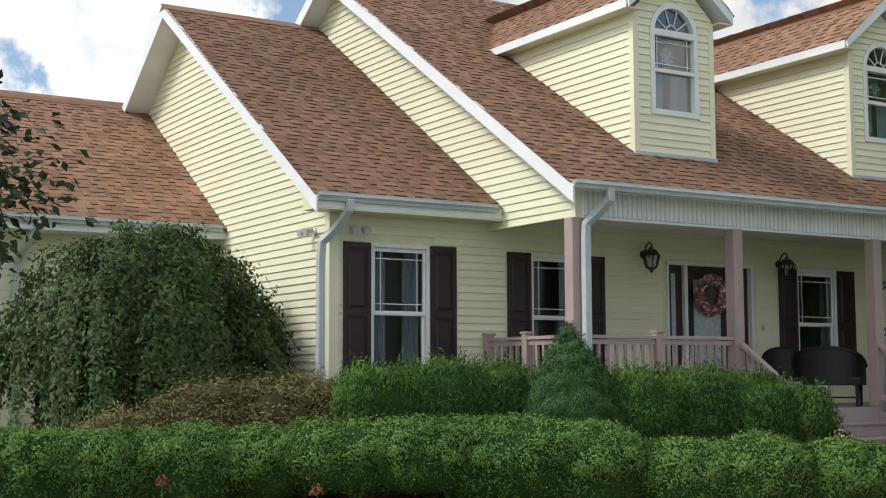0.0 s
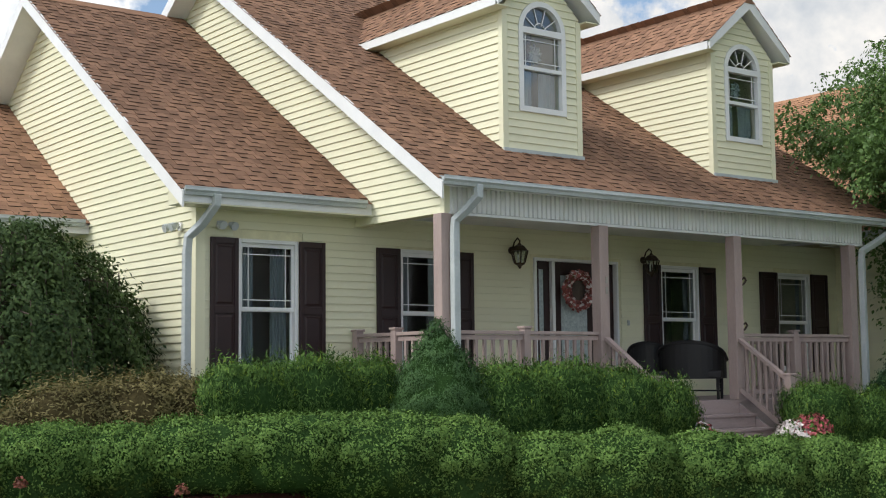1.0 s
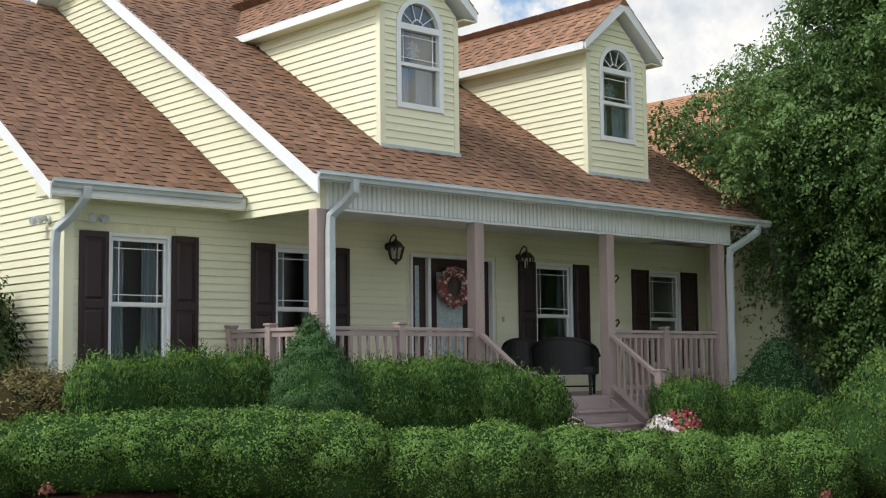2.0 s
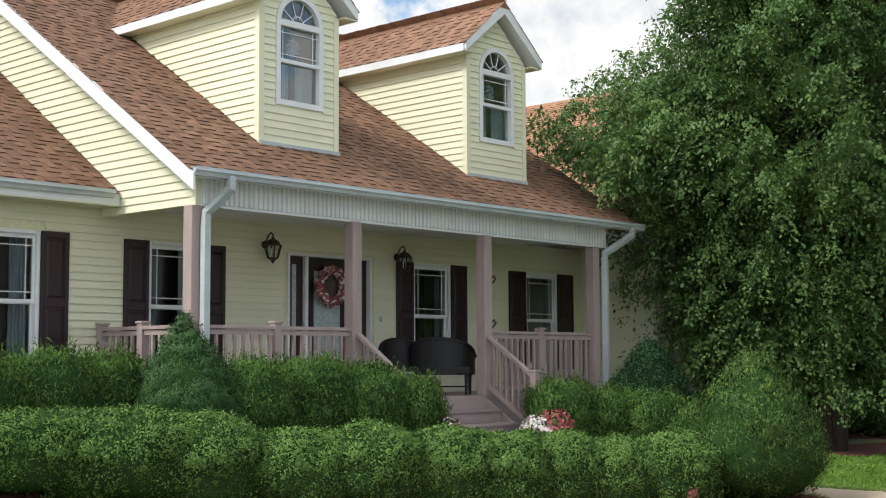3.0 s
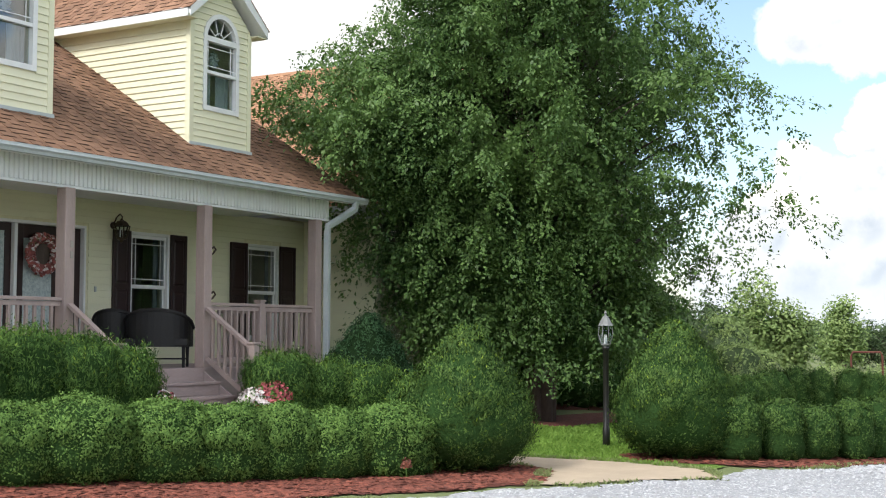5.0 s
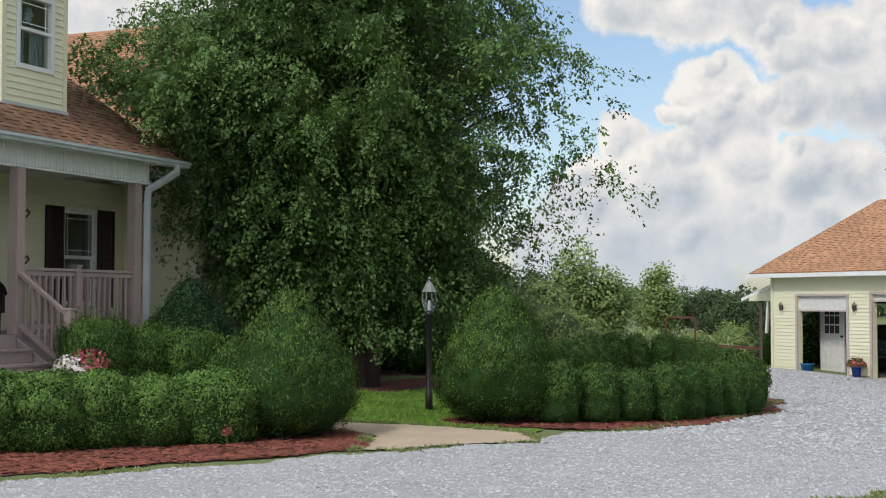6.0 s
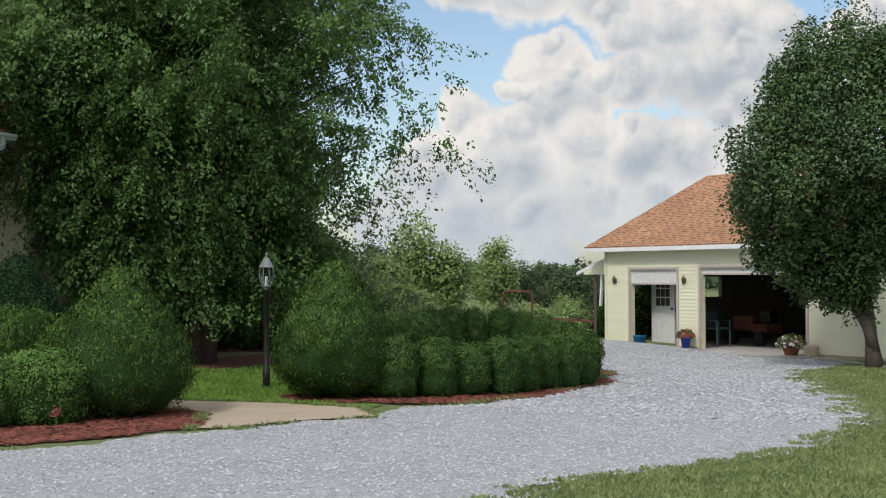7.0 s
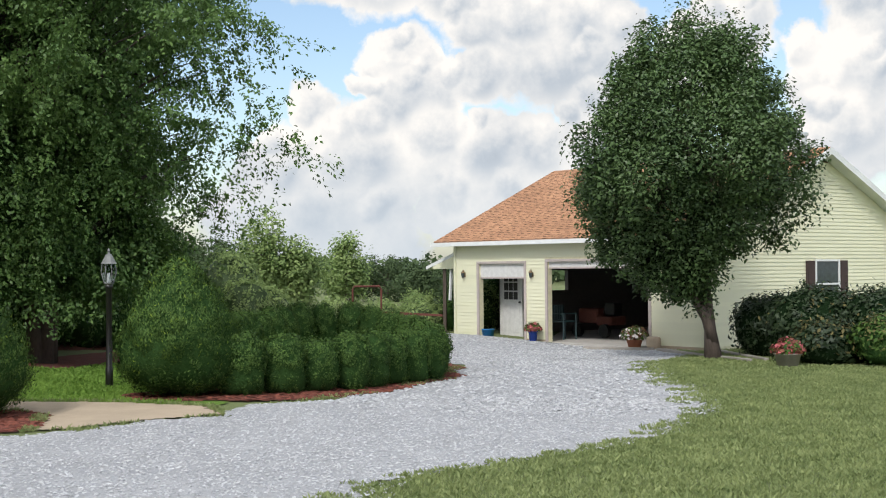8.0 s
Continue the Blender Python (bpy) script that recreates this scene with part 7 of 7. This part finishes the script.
def build_garage():
    garage = thing("garage", "pale yellow gabled garage with open doors and an orange-brown roof", "garage", gp(5, -4, -0.4))
    zb, ze, depth, length, floor = -0.65, 2.40, 10.0, 9.65, -0.41
    ridge = 4.80
    holes = [(1.14, 3.10, 1.82), (4.06, 7.80, 1.86)]
    g = Geo()
    spans = [(0, holes[0][0]), (holes[0][1], holes[1][0]), (holes[1][1], length)]
    for a, b in spans:
        gbox(g, a, b, -0.16, 0, zb, ze)
    for a, b, top in holes:
        gbox(g, a, b, -0.16, 0, top, ze)
    front = g.make("front_wall", [M_CORE], garage)
    z, h = -0.35, LAP
    while z < ze - 0.02:
        cuts = [0.0]
        for a, b, top in holes:
            if z + h / 2 < top + 0.1:
                cuts += [a - 0.09, b + 0.09]
        cuts.append(length)
        for a, b in zip(cuts[::2], cuts[1::2]):
            p = Geo()
            p.hexa([gp(a, 0.02, z), gp(b, 0.02, z), gp(b, 0, z), gp(a, 0, z), gp(a, 0.004, z + h), gp(b, 0.004, z + h), gp(b, 0, z + h), gp(a, 0, z + h)])
            p.make("siding_board", [M_SIDING], front)
        z += h
    for a, b in spans:
        gbox(Geo(), a + 0.002, b - 0.002, 0.0, 0.012, zb, -0.355).make("footing", [M_CONCRETE], garage)
    for (a, b, top), low in zip(holes, (1.38, 1.66)):
        for s0, s1 in ((a - 0.09, a), (b, b + 0.09)):
            gbox(Geo(), s0, s1, 0.0, 0.035, floor, top).make("door_jamb", [M_JAMB], garage)
        gbox(Geo(), a - 0.09, b + 0.09, 0.0, 0.036, top, top + 0.07).make("door_head", [M_JAMB], garage)
        door = gbox(Geo(), a, b, -0.10, -0.05, low, top).make("door_panel", [M_WHITEDOOR], garage, "white sectional door rolled mostly up")
        gbox(Geo(), a, b, -0.052, -0.044, low, low + 0.05).make("door_seal", [M_JAMB], door)
    for a in (-0.0, length - 0.09):
        gbox(Geo(), a, a + 0.09, 0.021, 0.04, -0.35, ze).make("corner_post", [M_SIDING], garage)
    # side wall with an open way out, a white door and a small window
    g = Geo()
    gbox(g, 0, 0.15, -0.95, -0.16, zb, ze)
    gbox(g, 0, 0.15, -1.85, -0.95, 1.72, ze)
    gbox(g, 0, 0.15, -4.0, -1.85, zb, ze)
    gbox(g, 0, 0.15, -4.8, -4.0, zb, 0.95)
    gbox(g, 0, 0.15, -4.8, -4.0, 1.6, ze)
    gbox(g, 0, 0.15, -depth, -4.8, zb, ze)
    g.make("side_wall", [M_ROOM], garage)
    # back wall and ceiling coloured near-black, for the shade inside
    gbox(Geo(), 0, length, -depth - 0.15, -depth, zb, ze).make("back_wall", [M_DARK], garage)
    Geo().prism([gp(0, 0, ze), gp(0, -depth, ze), gp(0, -depth / 2, ridge - 0.16)], GU * 0.15).make("gable_wall", [M_CORE], garage)
    gbox(Geo(), 0.15, length - 0.15, -depth, 0.0, -0.70, floor).make("floor_slab", [M_PAD], garage)
    gbox(Geo(), -0.6, length - 0.3, 0.002, 0.5, -0.70, floor - 0.012).make("apron", [M_PAD], garage, "narrow pale concrete apron")
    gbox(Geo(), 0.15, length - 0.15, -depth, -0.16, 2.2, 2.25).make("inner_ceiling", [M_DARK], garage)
    d = gbox(Geo(), 1.10, 2.08, -0.92, -0.87, floor, 1.70).make("inner_door", [M_WHITEDOOR], garage, "white door with nine small panes standing open inside")
    for i in range(3):
        for j in range(3):
            gbox(Geo(), 1.30 + i * 0.205, 1.47 + i * 0.205, -0.872, -0.86, 0.74 + j * 0.27, 0.97 + j * 0.27).make("pane", [M_DARK], d)
    for a0, a1 in ((1.22, 1.55), (1.63, 1.96)):
        gbox(Geo(), a0, a1, -0.872, -0.862, -0.25, 0.55).make("door_panel", [M_WHITEDOOR], d, bevel=0.006)
    k0 = gp(2.0, -0.87, 0.66)
    Geo().tube([k0, k0 + GN * 0.06], 0.03, 8).make("knob", [M_METAL], d)
    # gable end, clad to the ridge
    end = Geo().prism([gp(length - 0.15, -0.16, zb), gp(length - 0.15, -depth, zb), gp(length - 0.15, -depth, ze), gp(length - 0.15, -depth / 2, ridge - 0.16), gp(length - 0.15, -0.16, ze)], GU * 0.15).make("gable_wall", [M_CORE], garage)
    z, run = -0.35, (ridge - ze) / (depth / 2)
    while z < ridge - 0.3:
        i0, i1 = max(0.0, (z - ze) / run), max(0.0, (z + h - ze) / run)
        f, k = length + 0.02, length + 0.004
        p = Geo()
        p.hexa([gp(f, -i0, z), gp(f, i0 - depth, z), gp(length, i0 - depth, z), gp(length, -i0, z), gp(k, -i1, z + h), gp(k, i1 - depth, z + h), gp(length, i1 - depth, z + h), gp(length, -i1, z + h)])
        p.make("siding_board", [M_SIDING], end)
        z += h
    w0, w1, s0, s1 = -5.80, -4.74, 0.55, 1.80
    win = Geo()
    for o0, o1, c0, c1 in ((w0 - 0.05, w0, s0, s1), (w1, w1 + 0.05, s0, s1), (w0 - 0.05, w1 + 0.05, s1, s1 + 0.05), (w0 - 0.05, w1 + 0.05, s0 - 0.05, s0), (w0, w1, 1.15, 1.20)):
        gbox(win, length + 0.02, length + 0.07, o0, o1, c0, c1)
    w = win.make("window_frame", [M_TRIM], garage, "white framed window")
    gbox(Geo(), length + 0.02, length + 0.035, w0, w1, s0, s1).make("pane", [M_PANE], w)
    for o in (w0 - 0.46, w1 + 0.06):
        sh = gbox(Geo(), length + 0.02, length + 0.05, o, o + 0.40, s0, s1 + 0.02).make("shutter", [M_SHUTTERB], garage, "brown panelled shutter")
        for c0, c1 in ((s0 + 0.06, 1.12), (1.2, s1 - 0.05)):
            gbox(Geo(), length + 0.045, length + 0.058, o + 0.07, o + 0.33, c0, c1).make("panel", [M_SHUTTERB], sh)
    # gabled roof, its ridge along the front
    e, rz, t = 0.28, ridge, Vector((0, 0, 0.12))
    z0 = ze - 0.02
    left, right = -0.66, length + 0.38
    r0, r1 = gp(left, -depth / 2, rz), gp(right, -depth / 2, rz)
    c0, c1, c2, c3 = gp(left, e, z0), gp(right, e, z0), gp(right, -depth - e, z0), gp(left, -depth - e, z0)
    roof = Geo().hexa([c0, c1, r1, r0, c0 + t, c1 + t, r1 + t, r0 + t]).make("roof", [M_SHINGLE_B], garage, "orange-brown shingle roof")
    Geo().hexa([r0, r1, c2, c3, r0 + t, r1 + t, c2 + t, c3 + t]).make("roof", [M_SHINGLE_B], garage)
    slope = (r0 - c0).normalized()
    shingles(roof, c0 + t, GU, slope, right - left, int((r0 - c0).length / ROW), lambda r: (0.0, right - left), seed=31, mat=M_SHINGLE_B)
    gbox(Geo(), left - 0.05, right, e, e + 0.09, z0 - 0.02, z0 + 0.10).make("gutter", [M_TRIM], garage, "white gutter")
    gbox(Geo(), left, right, 0.0, e - 0.003, z0 + 0.0, z0 + 0.018).make("soffit", [M_TRIM], garage)
    # white rake boards and soffits at the gable end
    dn = Vector((0, 0, -0.14))
    for far in (gp(right + 0.003, e, z0), gp(right + 0.003, -depth - e, z0)):
        top = gp(right + 0.003, -depth / 2, rz)
        Geo().prism([top + t, far + t, far + dn * 0.5, top + dn * 0.5], GU * 0.03).make("rake_board", [M_TRIM], garage, "white rake board")
        Geo().prism([top + dn * 0.2, far + dn * 0.2, far + dn * 0.4, top + dn * 0.4], GU * -0.40).make("soffit", [M_TRIM], garage, "white rake soffit")
    for k in (0.0, 0.24):
        v = gp(length + 0.05 - k, -depth / 2 + 0.75, 0)
        Geo().lathe(v.x, v.y, [(0.07, 4.3), (0.07, 5.20 + k * 0.4), (0.11, 5.21 + k * 0.4), (0.11, 5.29 + k * 0.4), (0.05, 5.32 + k * 0.4)], 10).make("vent_pipe", [M_GUTTER], garage, "grey metal vent pipe")
    # lean-to at the side
    t = Vector((0, 0, 0.10))
    g = Geo()
    a, b = gp(0.0, -0.3, 2.2), gp(-1.75, -0.3, 1.66)
    back = -GN * 3.0
    g.hexa([a, b, b + back, a + back, a + t, b + t, b + back + t, a + back + t])
    g.make("lean_to_roof", [M_TRIM], garage, "white lean-to roof")
    Geo().prism([gp(-1.4, -0.36, 1.68), gp(0, -0.36, 1.68), gp(0, -0.36, 2.19), gp(-1.4, -0.36, 1.76)], GN * 0.06).make("lean_to_gable", [M_SIDING], garage)
    for o in (-0.4, -3.1):
        Geo().bar(gp(-0.95, o, -0.6), gp(-0.95, o, 1.72), 0.1, 0.1).make("lean_to_post", [M_BARK], garage)
        Geo().bar(gp(-0.70, o, 0.7), gp(-0.62, o, 1.7), 0.07, 0.07).make("brace", [M_TRIM], garage)
    for a in (0.50, 3.46):
        lantern = thing("wall_lantern", "small bronze carriage lantern beside a garage door", "wall lamp", gp(a, 0.02, 1.55), "garage lanterns")
        p = gp(a, 0.10, 1.5)
        gbox(Geo(), a - 0.035, a + 0.035, 0.018, 0.03, 1.42, 1.56).make("back_plate", [M_OLDBRASS], lantern)
        Geo().tube([gp(a, 0.03, 1.5), gp(a, 0.07, 1.64), gp(a, 0.10, 1.63)], 0.012, 6).make("arm", [M_OLDBRASS], lantern)
        Geo().lathe(p.x, p.y, [(0.015, 1.63), (0.065, 1.56), (0.065, 1.545)], 6).make("hood", [M_OLDBRASS], lantern)
        Geo().lathe(p.x, p.y, [(0.055, 1.545), (0.038, 1.42)], 6).make("glass", [M_PANE], lantern)
        Geo().lathe(p.x, p.y, [(0.042, 1.42), (0.022, 1.40), (0.008, 1.38)], 6).make("finial", [M_OLDBRASS], lantern)
    # things in and before the garage
    bx = gp(1.62, 0.1, 0)
    bucket = thing("bucket", "blue plastic bucket on the garage floor", "bucket", (bx.x, bx.y, floor))
    Geo().lathe(bx.x, bx.y, [(0.15, floor), (0.19, floor + 0.27), (0.205, floor + 0.27), (0.205, floor + 0.3), (0.17, floor + 0.3), (0.15, floor + 0.05)], 16).make("tub", [M_BUCKET], bucket, smooth=True)
    chair = thing("lawn_chair", "dark green plastic lawn chair inside the garage", "chair", gp(3.5, -1.2, floor))
    gbox(Geo(), 3.25, 3.75, -1.45, -0.95, 0.10, 0.14).make("seat", [M_TEAL], chair)
    for k in range(5):
        gbox(Geo(), 3.22, 3.26, -1.44 + 0.1 * k, -1.38 + 0.1 * k, 0.15, 0.60).make("back_slat", [M_TEAL], chair)
    for o in (-1.47, -0.95):
        Geo().bar(gp(3.25, o, 0.34), gp(3.75, o, 0.34), 0.05, 0.03).make("armrest", [M_TEAL], chair)
        for a in (3.27, 3.72):
            Geo().bar(gp(a, o, floor), gp(a, o, 0.33), 0.04, 0.04).make("leg", [M_TEAL], chair)
    car = thing("riding_mower", "dark red riding mower in the shade of the garage", "mower", gp(3.3, -3.0, floor))
    gbox(Geo(), 2.6, 3.4, -3.3, -2.7, 0.0, 0.45).make("hood", [M_RUST], car, bevel=0.08)
    gbox(Geo(), 3.4, 4.0, -3.35, -2.65, -0.05, 0.22).make("deck", [M_RUST], car, bevel=0.05)
    gbox(Geo(), 3.6, 4.0, -3.2, -2.8, 0.23, 0.62).make("seat", [M_METAL], car, bevel=0.05)
    Geo().bar(gp(3.4, -3.0, 0.3), gp(3.5, -3.0, 0.62), 0.04, 0.04).make("steering_column", [M_METAL], car)
    for a in (2.75, 3.85):
        q = gp(a, -2.62, -0.21)
        Geo().tube([q, q + GN * 0.14], 0.2, 14).make("wheel", [M_METAL], car)


M_STRAW = leaf_material("pale grass stalks", (0.20, 0.25, 0.10), (0.42, 0.47, 0.24), 0.6, 0.4, 1.0)
M_OLDBRASS = material("dull brass", (0.26, 0.19, 0.11), 0.5, (0.17, 0.12, 0.07), 30, 90, metal=0.4)
M_JAMB = material("pinkish painted jamb", (0.50, 0.43, 0.40), 0.6, (0.42, 0.36, 0.34))
M_PANE = material("dusk-dark window pane", (0.06, 0.075, 0.08), 0.08, (0.04, 0.05, 0.055), spec=0.6)
M_SHUTTERB = material("brown shutter", (0.060, 0.034, 0.030), 0.5, (0.045, 0.026, 0.024))
M_TEAL = material("dark green plastic", (0.025, 0.055, 0.06), 0.45)
build_garage()


def on_front(a, out):
    p = gp(a, out, 0)
    return p.x, p.y


px, py = on_front(3.72, 0.28)
flower_pot(px, py, 0.14, 0.32, 0.25, 380, [M_PETALO, M_YEW, M_PETALR], M_BLUE, "tall blue glazed pot with rust-coloured flowers", -0.42, 0.045)
px, py = on_front(7.55, 0.3)
flower_pot(px, py, 0.22, 0.22, 0.37, 520, [M_PETALO, M_BROWN, M_YEW, M_PETALW], M_TERRA, "terracotta pot with bronze foliage and flowers", -0.42, 0.05)
flower_pot(25.9, -2.2, 0.26, 0.27, 0.30, 560, [M_PETALO, M_YEW, M_PETALR], M_WOODGREY, "wooden tub of red flowers by the shrubs", None, 0.045)
p0 = gp(8.2, 0.3, -0.42)
planter = thing("stone_planter", "small pale stone block beside the garage wall", "planter", p0)
Geo().lathe(p0.x, p0.y, [(0.15, -0.42), (0.19, -0.35), (0.19, -0.15), (0.14, -0.11)], 8).make("block", [M_CONCRETE], planter, bevel=0.03)


def build_yard():
    """Timbers at the edge of the drive, a bed of shrubs, a garden arch and the far trees."""
    for k, (a, b) in enumerate((((34.9, 2.1), (34.2, 0.30)), ((34.15, 0.2), (31.0, -0.75)), ((30.9, -0.78), (27.9, -1.65)), ((33.4, -1.3), (30.9, -1.66)), ((30.8, -1.68), (28.3, -2.0)))):
        za, zb = float(ground_z(np.array(a[0]), np.array(a[1]))), float(ground_z(np.array(b[0]), np.array(b[1])))
        t = Geo().bar((*a, za + 0.04), (*b, zb + 0.04), 0.11, 0.09).make("landscape_timber", [M_WOODGREY], None, bevel=0.015)
        tagged(t, "weathered grey landscape timber edging the drive", "timber", "landscape timbers")
    for i, (x, y, r, h) in enumerate([(30.9, -2.35, 0.9, 1.4), (28.2, -3.0, 1.0, 1.5), (27.7, -4.25, 1.0, 1.5), (27.8, -5.5, 0.95, 1.5), (27.6, -6.6, 1.0, 1.5), (27.4, -7.7, 1.1, 1.5), (26.9, -3.0, 0.65, 0.9), (26.3, -4.15, 0.7, 1.0), (26.1, -5.3, 0.75, 1.1), (25.9, -6.5, 0.75, 1.1)]):
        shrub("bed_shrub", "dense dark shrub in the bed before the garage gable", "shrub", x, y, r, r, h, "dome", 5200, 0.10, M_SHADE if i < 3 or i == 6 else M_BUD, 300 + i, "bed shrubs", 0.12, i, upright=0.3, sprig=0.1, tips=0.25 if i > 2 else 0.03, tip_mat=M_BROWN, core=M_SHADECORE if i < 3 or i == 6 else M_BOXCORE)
    arch = thing("garden_arch", "rusty steel garden arch standing behind the curved hedge", "arch", (32.85, 7.4, -0.2))
    Geo().tube([(32.78, 7.74, -0.3), (32.78, 7.74, 1.17), (32.79, 7.70, 1.26), (32.92, 7.08, 1.26), (32.93, 7.04, 1.17), (32.93, 7.04, -0.3)], 0.025, 8).make("hoop", [M_RUST], arch)
    for z in (0.3, 0.6):
        Geo().bar((32.93, 7.04, z), (33.6, 5.6, z - 0.1), 0.04, 0.06).make("side_rail", [M_RUST], arch)
    for i, (x, y, r, h) in enumerate([(33.0, 10.9, 0.75, 2.35), (31.9, 10.2, 0.6, 1.6), (33.2, 10.1, 0.6, 1.45), (35.8, 8.9, 0.6, 1.15), (39.6, 8.5, 0.6, 1.0), (41.8, 7.7, 0.7, 1.25), (38.8, 7.1, 0.5, 0.95)]):
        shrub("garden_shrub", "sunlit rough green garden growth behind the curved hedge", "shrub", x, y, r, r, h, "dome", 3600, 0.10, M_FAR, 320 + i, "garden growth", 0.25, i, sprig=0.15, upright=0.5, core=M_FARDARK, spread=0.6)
    for i, (a, o, r, h) in enumerate([(-0.9, -1.9, 0.55, 1.5), (-1.6, -1.3, 0.5, 1.2), (-1.3, -3.0, 0.7, 1.7)]):
        q = gp(a, o, 0)
        shrub("garden_shrub", "rough green garden growth beside the garage", "shrub", q.x, q.y, r, r, h, "dome", 2600, 0.09, M_BUD if i else M_FAR, 330 + i, "garden growth", 0.25, i, sprig=0.15, upright=0.5, spread=0.6)
    for i, (x, y) in enumerate([(30.5, 9.4), (31.5, 8.75), (32.8, 7.9)]):
        rng = np.random.default_rng(60 + i)
        n = 170
        bx, by = rng.normal(x, 0.25, n), rng.normal(y, 0.25, n)
        blades("tall_grass", "clump of tall pale ornamental grass", "grass", bx, by, np.full(n, -0.2), rng, 0.95, 0.014, M_STRAW)
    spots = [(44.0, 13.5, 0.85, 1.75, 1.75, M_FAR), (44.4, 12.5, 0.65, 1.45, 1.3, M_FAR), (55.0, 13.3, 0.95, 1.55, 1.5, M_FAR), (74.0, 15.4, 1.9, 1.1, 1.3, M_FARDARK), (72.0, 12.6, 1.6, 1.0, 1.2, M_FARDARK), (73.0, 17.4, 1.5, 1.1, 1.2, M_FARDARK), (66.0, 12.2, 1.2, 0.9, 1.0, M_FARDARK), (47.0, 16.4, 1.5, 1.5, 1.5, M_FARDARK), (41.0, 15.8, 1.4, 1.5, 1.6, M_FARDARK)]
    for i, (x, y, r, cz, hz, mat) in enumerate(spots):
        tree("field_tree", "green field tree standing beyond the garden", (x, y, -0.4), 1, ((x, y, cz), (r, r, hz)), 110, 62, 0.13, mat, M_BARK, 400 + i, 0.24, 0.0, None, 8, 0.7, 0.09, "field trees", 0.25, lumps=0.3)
    rng = np.random.default_rng(9)
    n = 1900
    ang = rng.uniform(radians(40), radians(112), n)
    dist = rng.uniform(150, 190, n)
    cx, cy = dist * np.sin(ang), dist * np.cos(ang)
    tops = 2.6 + 0.6 * np.sin(ang * 31) + 0.5 * np.sin(ang * 83 + 1)
    cz = rng.random(n) ** 0.6 * tops - 0.4
    own = np.repeat(np.arange(n), 14)
    pts = np.stack([cx, cy, cz], 1)[own] + rng.normal(0, 0.55, (n * 14, 3))
    nor = rng.normal(0, 1, pts.shape)
    nor[:, 2] += 0.7
    lv, lf = leaf_quads(pts, nor / np.linalg.norm(nor, axis=1, keepdims=True), 0.95, rng, 0.6, 0.8)
    wood = soup("far_woods", lv, lf, np.zeros(len(lf)), [M_FARDARK])
    tagged(wood, "dark line of woods along the far edge of the fields", "woods", kind="stuff")


build_yard()
